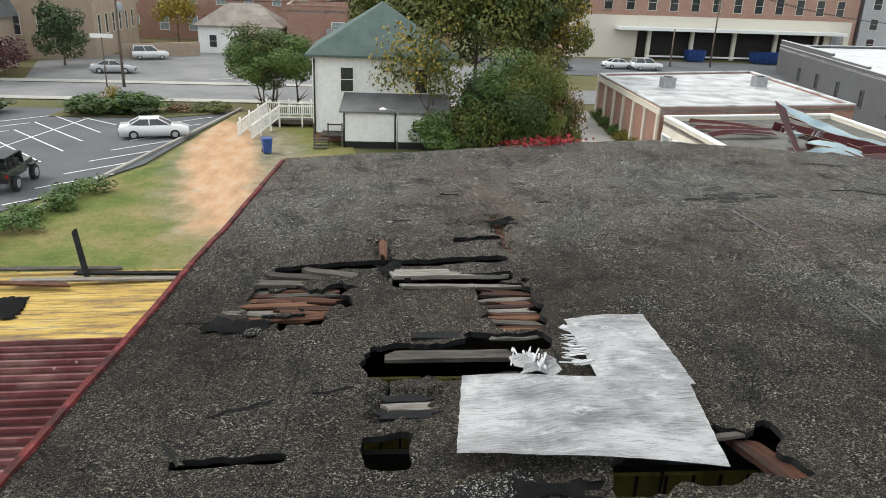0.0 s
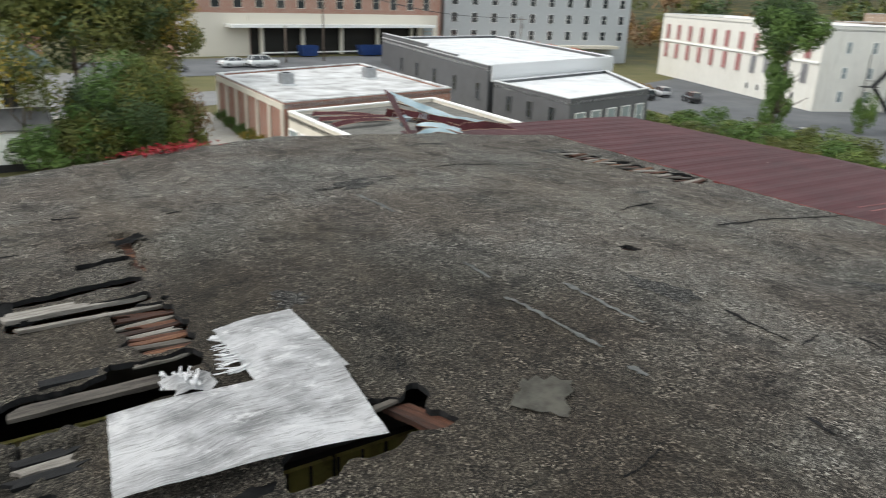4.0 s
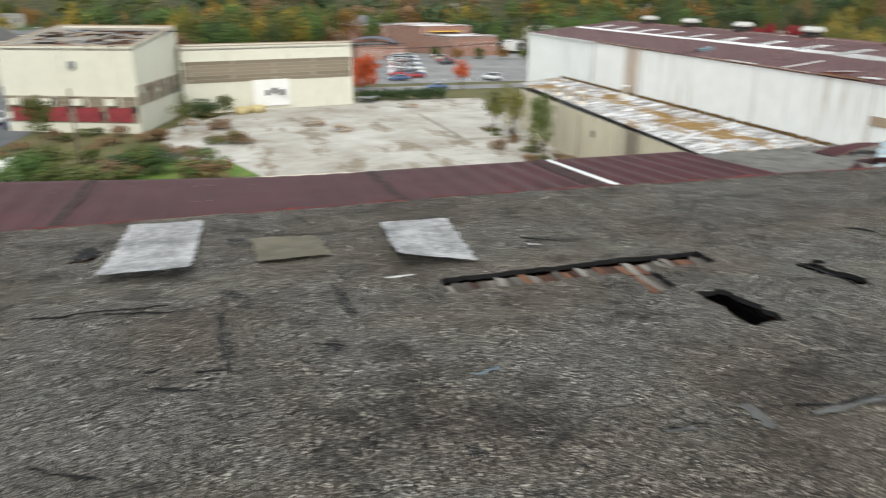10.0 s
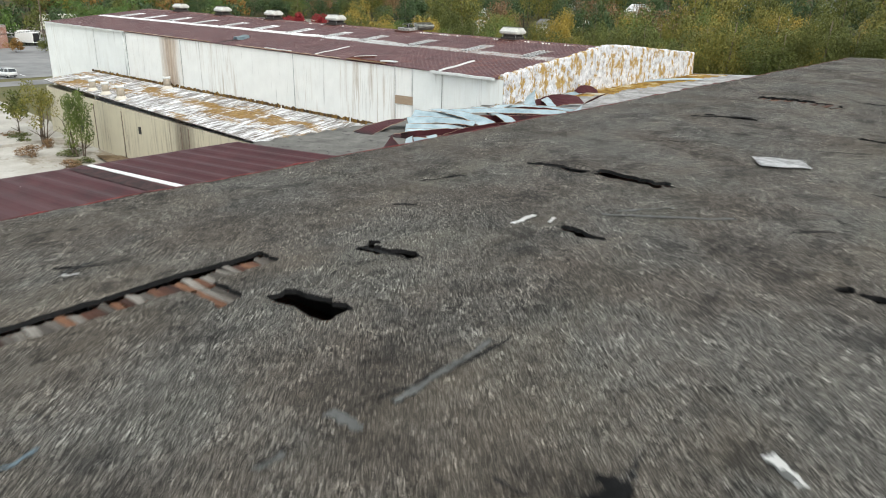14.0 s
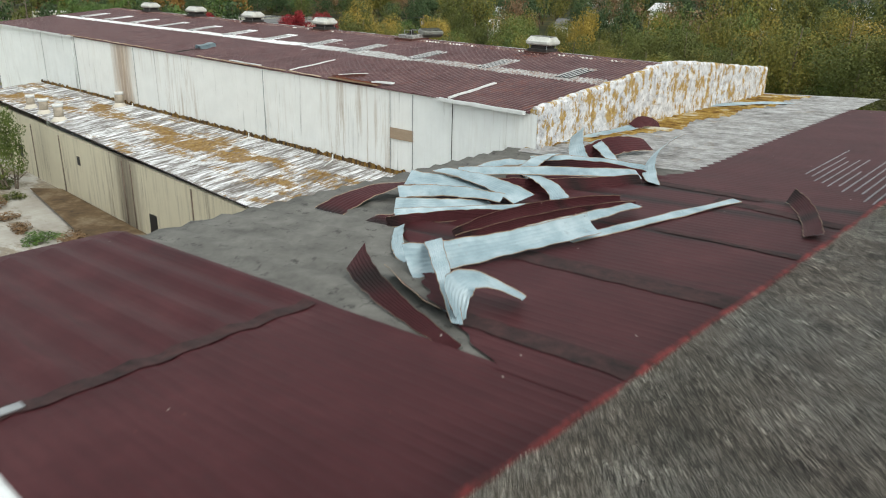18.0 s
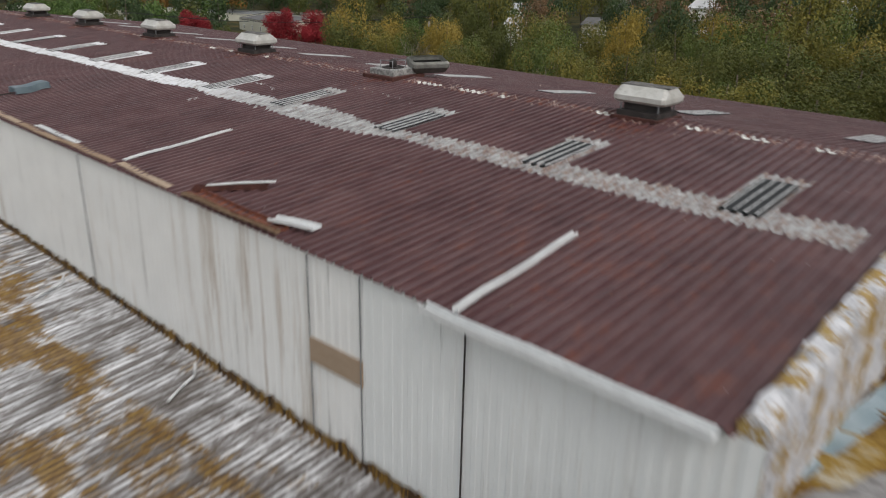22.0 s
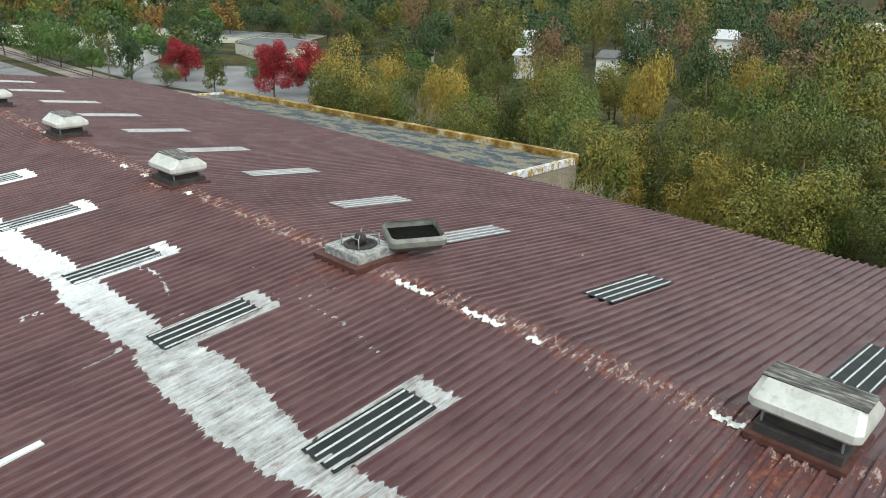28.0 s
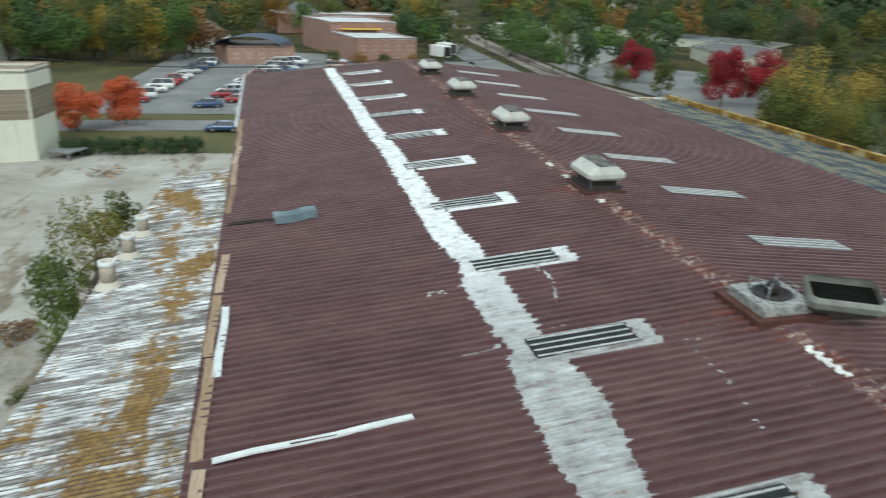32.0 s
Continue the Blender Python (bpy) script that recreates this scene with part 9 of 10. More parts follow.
put("bay_rail", garage, M["white"], 59.5, 124.6, 0.6, 33.0, 0.15, 0.25, 3.8)
for k in range(13):
    window(garage, (29.5, 124.95), (82.0, 128.45), 0.05 + 0.075 * k, 8.0, 1.5, 2.6, 1, "glass", "cream_stone", 1)
    window(garage, (29.5, 124.95), (82.0, 128.45), 0.05 + 0.075 * k, 12.0, 1.5, 2.4, 1, "glass", "cream_stone", 1)
for k in (0.125, 0.955):
    window(garage, (29.5, 124.7), (82.0, 128.1), k, 1.6, 2.4, 3.2, 1, "glass_pale", "brick_pink", 3)
for x, y in ((51.0, 121.8), (64.0, 121.5)):
    t = thing("skip", "blue steel rubbish skip by the loading bay", "skip", at=pose(x, y, ground_z(x, y) + 0.05))
    bm = bmesh.new()
    w = 1.6 if x < 60 else 3.2
    lo = [bm.verts.new(p) for p in ((-w * 0.85, -1, 0.15), (w * 0.85, -1, 0.15), (w * 0.85, 1, 0.15), (-w * 0.85, 1, 0.15))]
    hi = [bm.verts.new(p) for p in ((-w, -1.1, 1.9), (w, -1.1, 1.9), (w, 1.1, 1.9), (-w, 1.1, 1.9))]
    bm.faces.new(lo[::-1])
    for i in range(4):
        bm.faces.new((lo[i], lo[(i + 1) % 4], hi[(i + 1) % 4], hi[i]))
    bmesh.ops.solidify(bm, geom=bm.faces[:], thickness=0.08)
    part("body", bm, M["blue"], t)
    for s in (-1, 1):
        for j in range(4):
            put("rib", t, M["blue"], -w * 0.75 + j * w * 0.5, s * 1.1, 1.0, 0.1, 0.12, 1.6)

# more of the town in the north
far_b = block("brick_block", "large brown brick building with white windows", [(-48, 134), (-8, 140), (-8, 165), (-48, 160)], -1, 14, M["brick"], M["roof_brown"])
for k in range(8):
    for z in (1.5, 6.0, 10.0):
        window(far_b, (-48, 134), (-8, 140), 0.07 + 0.12 * k, z, 1.5, 2.4, 1, "glass_pale", "white", 1)
church = thing("church", "tan brick church with steep grey roof", "church")
part("nave", cbox(-72, -45.5, 76, 90, -0.5, 6.0), M["brick_tan"], church)
bm = bmesh.new()
vs = [bm.verts.new(p) for p in ((-72.5, 75.4, 5.8), (-45, 75.4, 5.8), (-45, 90.6, 5.8), (-72.5, 90.6, 5.8), (-72.5, 83, 13.5), (-45, 83, 13.5))]
for f in ((0, 1, 5, 4), (2, 3, 4, 5), (1, 2, 5), (3, 0, 4)):
    bm.faces.new([vs[i] for i in f])
bmesh.ops.recalc_face_normals(bm, faces=bm.faces[:])
part("roof", bm, M["shingle_grey"], church)
bm = bmesh.new()
vs = [bm.verts.new(p) for p in ((-45.4, 75.9, 5.9), (-45.4, 90.1, 5.9), (-45.4, 83, 13.2))]
bm.faces.new(vs)
part("gable", bm, M["brick_tan"], church)
for k in range(4):
    window(church, (-72, 76), (-45.5, 76), 0.3 + 0.2 * k, 1.0, 1.4, 2.6, 1, "glass_pale", "white", 2)
for k in range(2):
    window(church, (-45.5, 76), (-45.5, 90), 0.3 + 0.4 * k, 1.2, 1.2, 2.2, 1, "glass_pale", "white", 2)
church2 = block("church_hall", "tan brick church hall with stepped walls", [(-60, 96), (-40, 100), (-41, 122), (-61, 120)], -1, 8.5, M["brick_tan"], M["shingle_grey"])
for k in range(6):
    window(church2, (-40, 100), (-41, 122), 0.1 + 0.15 * k, 3.0, 1.1, 2.6, 1, "glass", "cream_stone", 1)
    window(church2, (-60, 96), (-40, 100), 0.1 + 0.15 * k, 3.0, 1.1, 2.6, 1, "glass", "cream_stone", 1)
put("retaining_wall", church2, M["brick_tan"], -33.0, 105.0, 0.7, 11.0, 0.6, 2.4, 38, "brick stair wall")
cottage = thing("cottage", "white cottage with brown hipped roof", "house")
part("wall", cbox(-29.5, -17.5, 112, 122, -0.5, 4.0), M["white"], cottage)
hip_roof(cottage, -29.5, -17.5, 112, 122, 3.9, 3.2, 0.6, M["roof_brown"], 0.35)
for k in range(3):
    window(cottage, (-29.5, 112), (-17.5, 112), 0.18 + 0.3 * k, 0.9, 1.1, 1.8, 1)
put("porch", cottage, M["white"], -20.5, 110.6, 1.5, 4.0, 2.8, 3.0, 0, "white gabled porch")
hip_roof(cottage, -22.6, -18.4, 109.1, 112, 3.0, 1.2, 0.3, M["roof_brown"], 0.3, "porch_roof")
flat1 = block("brick_shop", "red brick flat-roofed shop building", [(-16, 108), (8, 111), (7, 126), (-17, 124)], -1, 6.8, M["brick"], M["white_roof"], parapet=0.6, coping=M["brick"])
for k in range(2):
    window(flat1, (-16, 108), (8, 111), 0.3 + 0.45 * k, 4.2, 1.8, 1.0, 1, "glass_pale", "white", 1)
put("meter_box", flat1, M["steel"], -10.0, 108.5, 3.6, 0.9, 0.4, 1.4, 7)
back1 = block("grey_block", "pale grey commercial block", [(98, 150), (150, 140), (160, 175), (105, 185)], -6, 13, plain("pale grey wall", (0.42, 0.44, 0.46), 0.8, vary=0.1), M["roof_brown"])
for k in range(10):
    for z in (1.0, 5.0, 9.0):
        window(back1, (98, 150), (150, 140), 0.05 + 0.1 * k, z, 1.6, 2.2, 1, "glass", "white", 1)
put("shop_canopy", back1, M["cream_stone"], 122, 143.5, -0.5, 46, 4.0, 0.7, -11)
back2 = block("pink_block", "pink brick block across the street", [(84, 146), (97, 150), (104, 184), (90, 186)], -4, 14, M["brick_pink"], M["roof_brown"])
for k in range(3):
    for z in (1.5, 5.5, 9.5):
        window(back2, (84, 146), (97, 150), 0.2 + 0.3 * k, z, 1.4, 2.3, 1, "glass", "white", 1)
tree(103.0, 121.0, 7.5, 13.0, "scarlet", "wide orange red maple beside the white roof", 1, 1700, 0.06, 0.1)
tree(112.0, 118.0, 6.5, 11.0, "scarlet", "orange red maple by the shops", 2, 1500, 0.06, 0.1)
shrub(104.0, 92.0, 5.0, 2.4, "orange", "small orange shrub at the car park kerb", 1, 600)

# white three-storey building with shutters
R3 = [(114.9, 64.8), (137.7, 117.8), (151.5, 111.9), (130.9, 57.8)]
three = block("shuttered_building", "white three-storey building with faded shutters", R3, -5.2, 8.3, M["old_white"], M["white_clean"], parapet=0.5, coping=M["white_clean"])
for row, z in ((0, 4.0), (1, 0.0)):
    for k in range(11):
        a, b = R3[0], R3[1]
        kk = 0.06 + 0.088 * k
        pink = "awning_grey" if k < 4 and row == 1 else "awning_pink"
        w = window(three, a, b, kk, z, 1.1, 2.3, -1, "glass", "white", 1)
        for s in (-0.42, 0.42):
            put("shutter", w, M[pink], s, 0.14, 1.05, 0.72, 0.06, 3.1)
w = window(three, R3[0], R3[1], 0.235, 0.0, 3.4, 2.5, -1, "glass", "white", 1)
put("shutter", w, M["awning_grey"], 0, 0.1, 1.3, 3.5, 0.06, 2.7)
for k in range(5):
    window(three, R3[0], R3[1], 0.1 + 0.06 * k, -3.4, 0.9, 1.1, -1, "glass", "white", 0)
for k in range(3):
    for z in (4.6, 0.6, -3.2):
        window(three, R3[3], R3[0], 0.2 + 0.27 * k, z, 1.0, 1.8, -1, "glass_pale", "white", 1)
put("string_course", three, M["white"], 126.2, 91.4, 3.0, 57.7, 0.3, 0.25, 66.7)
stair = thing("fire_escape", "black steel fire escape on the white wall", "fire escape", at=pose(124.0, 59.8, 0, 0, 0, -23.5))
put("landing", stair, M["black"], 2.5, -0.7, 3.6, 2.6, 1.2, 0.15)
put("landing", stair, M["black"], -2.0, -0.7, -0.4, 2.6, 1.2, 0.15)
share("flight", unit_box(M["black"]), stair, pose(0.3, -0.9, 1.6, 0, -48, 0) @ Matrix.Diagonal((5.6, 0.9, 0.25, 1)))
share("flight", unit_box(M["black"]), stair, pose(0.6, -1.0, -2.6, 0, 48, 0) @ Matrix.Diagonal((5.2, 0.9, 0.25, 1)))
for x in (-3.2, 3.6, 1.2):
    put("post", stair, M["black"], x, -1.2, 0.2, 0.12, 0.12, 9.0)
for z in (4.6, 0.6):
    put("rail", stair, M["black"], 2.5 if z > 2 else -2.0, -1.3, z, 2.6, 0.08, 0.08)

# buildings behind the lot
for nm, lab, ring, z1, wm, rm in (
    ("dark_block", "dark clad block with grey upper floor", [(162, 92), (180, 66), (198, 78), (180, 104)], 6.5, M["grey_wall"], M["steel"]),
    ("brick_terrace", "brick building with covered balcony", [(152, 74), (161, 57), (173, 63), (164, 82)], 2.5, M["brick_pink"], M["roof_brown"]),
    ("carport", "white garage with black deck", [(154, 62), (162, 53), (167, 56), (159, 65)], -1.4, M["white"], M["black"]),
    ("beige_shop", "beige shop with white flat roof", [(172, 60), (182, 46), (200, 58), (190, 74)], 2.4, M["cream_stone"], M["white_clean"]),
    ("brick_shop_east", "brick shop with white flat roof", [(182.5, 45), (191, 33), (207, 44), (199, 56)], 2.8, M["brick"], M["white_clean"]),
    ("white_shed", "low shed with white sloping roof", [(166, 37), (171, 28), (184, 34), (180, 43)], -0.6, M["cream"], M["white_clean"]),
    ("long_hall", "long hall with pale grey roof", [(180, 10), (185, 32), (240, 24), (235, 4)], 1.5, M["cream"], M["steel"]),
    ("grey_store", "grey store behind the trees", [(215, 60), (290, 80), (300, 40), (225, 25)], 4.0, M["cream"], M["shingle_grey"]),
):
    b = block(nm, lab, ring, -5.2, z1, wm, rm, parapet=0.25, coping=M["white_clean"] if rm is M["white_clean"] else rm)
    for k in range(4):
        window(b, ring[-1], ring[0], 0.14 + 0.24 * k, z1 - 2.6, 1.1, 1.5, -1, "glass", "white", 1)
        window(b, ring[-2], ring[-1], 0.14 + 0.24 * k, z1 - 2.6, 1.1, 1.5, -1, "glass", "white", 1)
rt = random.Random(91)
walls, tops = [M["brick"], M["brick_tan"], M["cream_stone"], M["white"], M["brick_pink"]], [M["white_clean"], M["roof_brown"], M["shingle_grey"], M["steel"], M["white_clean"]]
for k in range(20):
    x, y = 206 + 30 * (k % 5) + rt.uniform(-5, 5), 82 + 26 * (k // 5) + rt.uniform(-4, 4)
    w, d, top = rt.uniform(8, 12), rt.uniform(6, 9), rt.uniform(0.5, 4.5) + 1.3 * (k % 5)
    a = radians(-22 + rt.uniform(-6, 6))
    ring = [(x + px * math.cos(a) - py * math.sin(a), y + px * math.sin(a) + py * math.cos(a)) for px, py in ((-w, -d), (w, -d), (w, d), (-w, d))]
    kw, kr = rt.randrange(5), rt.randrange(5)
    b = block("town_block", ("brick", "tan brick", "cream", "white", "pink brick")[kw] + " flat-roofed town building beyond the car park", ring, -6, top, walls[kw], tops[kr], parapet=0.3, coping=tops[kr], group="town blocks")
    for j in range(2):
        window(b, ring[3], ring[0], 0.25 + 0.5 * j, top - 2.8, 2.4, 1.6, -1, "glass", "white", 0)
        window(b, ring[0], ring[1], 0.25 + 0.5 * j, top - 2.8, 2.4, 1.6, 1, "glass", "white", 0)
hall = thing("pediment_house", "grey roofed house with white pediment", "house", at=pose(222, 52, -5, 0, 0, 15))
part("wall", cbox(-9, 9, -6, 6, 0, 8), M["white"], hall)
bm = bmesh.new()
vs = [bm.verts.new(p) for p in ((-10, -7, 8), (-10, 7, 8), (-10, 0, 12), (12, -7, 8), (12, 7, 8), (12, 0, 12))]
for f in ((0, 2, 1), (0, 3, 5, 2), (1, 2, 5, 4), (3, 4, 5)):
    bm.faces.new([vs[i] for i in f])
bmesh.ops.recalc_face_normals(bm, faces=bm.faces[:])
part("roof", bm, M["shingle_grey"], hall)
for y in (-4, -1.4, 1.4, 4):
    part("column", cbox(-10.4, -9.9, y - 0.3, y + 0.3, 0, 8), M["white"], hall)
for k, (x, y, kind) in enumerate(((182, 66, "brown"), (196, 14, "brown"), (205, 6, "brown"), (228, 20, "brown"), (212, 74, "scarlet"), (260, 5, "yellow"))):
    tree(x, y, 10, 12, kind, "autumn tree among the town roofs", k, 900, 0.07, 0.1)

# cream works building with the stained block bands
r6 = random.Random(66)


def works(name, label, ring, z0, top, faces):
    t = block(name, label, ring, z0, top, M["cream"], M["roof_brown"], parapet=0.3, coping=M["brick_tan"])
    n = len(ring)
    for i, band in faces:
        a, b = Vector(ring[i]), Vector(ring[(i + 1) % n])
        d = (b - a)
        turn = math.degrees(math.atan2(d.y, d.x))
        nn = Vector((d.y, -d.x)).normalized() * 0.04
        c = (a + b) / 2 + nn
        for z, h in band:
            put("block_band", t, M["block"], c.x, c.y, z, d.length * 0.985, 0.2, h, turn, "stained block window infill")
            for k in range(int(d.length / 4.0)):
                p = a + d * ((k + 0.5) / int(d.length / 4.0)) + nn * 2.6
                put("mullion", t, M["cream"], p.x, p.y, z, 0.18, 0.14, h, turn)
            for k in range(int(d.length / 0.95)):
                if r6.random() < 0.62:
                    p = a + d * ((k + 0.5) / int(d.length / 0.95)) + nn * 2.9
                    q = r6.choice((0.27, 0.27, 0.0, -0.27))
                    put("pane", t, M[r6.choice(("black", "cream", "plank_grey", "glass", "black", "rust", "plank"))], p.x, p.y, z + q * h, 0.8 * r6.uniform(0.6, 1.1), 0.05, h * r6.uniform(0.2, 0.42), turn)
    return t


WR = [(103.5, 7.0), (111.0, 24.6), (131.0, 20.0), (122.5, 2.4)]
wk = works("works_building", "derelict cream two-storey works building", WR[::-1], -5.2, 6.3, [(2, [(-1.6, 3.4)]), (0, [(0.2, 2.6)]), (3, [(0.2, 2.6)])])
# the roof rises towards the back
for ob in wk.children:
    if ob.name.split(".")[0] in ("roof", "wall", "coping"):
        for q in ob.data.vertices:
            if q.co.z > 5.0:
                q.co.z += 0.1 * max(0.0, 0.92 * (q.co.x - 103.5) - 0.39 * (q.co.y - 7.0))
for k in range(70):
    da, db = r6.uniform(0.8, 18.0), r6.uniform(0.8, 18.0)
    x, y = 103.5 + 0.92 * da + 0.39 * db, 7.0 - 0.26 * da + 0.9 * db
    put("roof_litter", wk, M[r6.choice(("plank_grey", "plank_tan", "dark", "plank", "steel"))], x, y, 6.42 + 0.1 * max(0.0, 0.92 * (x - 103.5) - 0.39 * (y - 7.0)), r6.uniform(1.2, 4.5), r6.uniform(0.2, 0.9), 0.14, r6.choice((66.9, -13, 60, -20)))
a, b = Vector(WR[0]), Vector(WR[1])
for k in range(4):
    p = a + (b - a) * (0.14 + 0.24 * k)
    put("red_board", wk, plain("red boarding", (0.22, 0.03, 0.035), 0.7), p.x - 0.16, p.y + 0.05, -2.3, 3.6, 0.12, 1.9, 66.9, "red painted boarding")
    put("pale_board", wk, M["cream"], p.x - 0.2, p.y + 1.2, -0.6, 1.4, 0.12, 0.9, 66.9)
wl = math.degrees(math.atan2(WR[3][1] - WR[0][1], WR[3][0] - WR[0][0]))
put("vent_box", wk, M["steel"], 106.6, 15.0, 4.2, 0.9, 0.2, 0.9, 66.9)
WG = [(120.5, 2.0), (126.0, -25.4), (132.0, -26.4), (128.0, 2.0)]
wg = works("works_wing", "derelict cream wing with stained block windows", WG[::-1], -5.2, 5.2, [(2, [(1.6, 3.3)]), (1, [(1.6, 3.3)])])
put("door_panel", wg, M["white"], 123.0, -11.5, -2.0, 0.25, 6.0, 4.2, 11.7, "white boarded doorway")
for k in range(4):
    put("door_stain", wg, M["black"], 122.75, -13.2 + k * 1.2, -2.0 + 0.3 * (k % 2), 0.1, 0.7, 0.9, 5.6)
for x, y in ((118.5, -1.0), (119.2, -6.5), (120.5, -9.0)):
    t = thing("planter", "pale yellow concrete tub in the yard", "tub", "tubs along the works", at=pose(x, y, ground_z(x, y) + 0.06))
    bm = bmesh.new()
    lathe(bm, [(1.2, 0), (1.3, 1.0), (1.05, 1.0), (1.0, 0.7)], 12)
    part("tub", bm, plain("faded yellow concrete", (0.5, 0.42, 0.22), 0.9, vary=0.2), t)
shrub(117.5, -0.5, 6.0, 3.6, "dark", "dark shrub by the works door", 1, 800)

# yard details
slab = thing("concrete_slab", "raised pale concrete slab in the yard", "slab")
part("slab", cbox(86, 110, -42.5, -33, -4.9, -4.45, 0.05), M["concrete"], slab)
for x, y, w in ((119.5, -33.5, 4.5), (98, -19, 3.0), (104, -16, 2.4), (110, 1.0, 3.0)):
    t = thing("rubble_heap", "heap of broken boards and rubble", "rubble", at=pose(x, y, ground_z(x, y) + 0.05))
    r3 = random.Random(int(x))
    for k in range(26):
        share("piece", unit_box(M["plank_tan" if k % 2 else "concrete"]), t, pose(r3.uniform(-w / 2, w / 2), r3.uniform(-1.2, 1.2), r3.uniform(0.1, 0.6), r3.uniform(-30, 30), r3.uniform(-30, 30), r3.uniform(0, 180)) @ Matrix.Diagonal((r3.uniform(0.5, 1.8), 0.25, 0.12, 1)))
t = thing("canopy_slab", "low flat steel canopy by the works", "canopy", at=pose(128, -28.5, -4.8, 0, 0, -30))
part("top", cbox(-2.2, 2.2, -1.5, 1.5, 0.9, 1.05), M["steel"], t)
for x in (-2, 2):
    for y in (-1.3, 1.3):
        part("leg", cbox(x - 0.08, x + 0.08, y - 0.08, y + 0.08, 0, 0.9), M["steel"], t)
tarp = thing("tarpaulin", "crumpled white tarpaulin in the weeds", "tarpaulin", at=pose(77.5, 17.5, ground_z(77, 17) + 0.2, 0, 0, 25))
bm = bmesh.new()
gv = [[bm.verts.new((i * 0.45 - 2.0, j * 0.4 - 1.4, 1.9 + 0.9 * noise.noise((i * 0.9, j * 0.9, 1)) - 0.2 * abs(i - 4.5))) for j in range(8)] for i in range(10)]
for i in range(9):
    for j in range(7):
        bm.faces.new((gv[i][j], gv[i + 1][j], gv[i + 1][j + 1], gv[i][j + 1]))
for v in bm.verts:
    if abs(v.co.x) > 1.7 or abs(v.co.y) > 1.2:
        v.co.z = 0.1
part("sheet", bm, M["white"], tarp)

# beyond the warehouse
for nm, lab, ring, z1, wm, rm in (
    ("red_store", "red brick store with white roof", [(234, -76), (238, -93), (262, -88), (258, -72)], 1.4, M["brick"], M["white_clean"]),
    ("grey_hall", "long low hall with slate grey roof", [(202, -168), (243, -180), (273, -212), (234, -205)], 0.6, M["cream"], M["shingle_grey"]),
    ("white_shop", "small white shop by the railway", [(228, -140), (252, -140), (272, -156), (248, -158)], -0.8, M["white"], M["white_clean"]),
    ("tall_store", "taller red store with white roof", [(258, -72), (263, -92), (292, -88), (288, -66)], 4.0, M["brick"], M["white_clean"]),
    ("blue_shop", "shop with dark blue curved canopy", [(228, -44), (232, -60), (250, -56), (246, -40)], -0.6, M["brick_pink"], M["black"]),
    ("far_white_store", "white roofed store by the railway", [(285, -158), (300, -190), (345, -170), (330, -140)], 1.5, M["cream"], M["white_clean"]),
    ("far_brick_store", "low brick store in the trees", [(340, -60), (346, -110), (370, -108), (364, -58)], 2.5, M["brick"], M["white_clean"]),
    ("far_grey_store", "long grey roofed store", [(250, -205), (262, -232), (320, -210), (308, -183)], 0.5, M["cream"], M["steel"]),
    ("far_white_row", "row of white flat roofs", [(330, -205), (340, -235), (400, -215), (392, -188)], 3.0, M["brick"], M["white_clean"]),
):
    b = block(nm, lab, ring, -5.5, z1, wm, rm, parapet=0.25, coping=rm)
    for k in range(5):
        window(b, ring[0], ring[1], 0.12 + 0.19 * k, z1 - 2.9, 1.0, 1.3, -1, "glass", "white", 1)
put("yellow_band", bpy.data.objects["red_store"], plain("yellow roof panel", (0.62, 0.38, 0.06), 0.6), 259, -81, 2.4, 3.0, 12.0, 0.3, 12)
bm = bmesh.new()
rr = []
for i in range(9):
    a = math.pi * i / 8
    rr.append([bm.verts.new((236 - 4.5 * 0 + x, -50 + 8.2 * math.cos(a) + (x * -0.25), -0.9 + 2.6 * math.sin(a))) for x in (-6, 8)])
for p, q in zip(rr, rr[1:]):
    bm.faces.new((p[0], q[0], q[1], p[1]))
bmesh.ops.recalc_face_normals(bm, faces=bm.faces[:])
part("canopy", bm, plain("dark blue canopy", (0.03, 0.05, 0.09), 0.6), bpy.data.objects["blue_shop"], "dark blue curved canopy")
for x, y, z, s, kind in ((262, -38, -4.6, 1.0, "gable"), (355, -70, 0, 1.3, "gable"), (410, -243, 4, 1.3, "gable")):
    t = thing("far_house", "pale gabled house among the trees", "house", at=pose(x, y, ground_z(x, y), 0, 0, 12))
    part("wall", cbox(-5 * s, 5 * s, -5 * s, 5 * s, 0, 5 * s), M["white"], t)
    bm = bmesh.new()
    vs = [bm.verts.new((px * s, py * s, pz * s)) for px, py, pz in ((-5.5, -5.5, 5), (5.5, -5.5, 5), (5.5, 5.5, 5), (-5.5, 5.5, 5), (-5.5, 0, 8.5), (5.5, 0, 8.5))]
    for f in ((0, 1, 5, 4), (2, 3, 4, 5), (1, 2, 5), (3, 0, 4)):
        bm.faces.new([vs[i] for i in f])
    bmesh.ops.recalc_face_normals(bm, faces=bm.faces[:])
    part("roof", bm, M["shingle_grey"], t)
    for k in range(3):
        window(t, (-5 * s, 5 * s), (-5 * s, -5 * s), 0.2 + 0.3 * k, 2.2, 1.2, 1.6, -1)
rnd = random.Random(44)
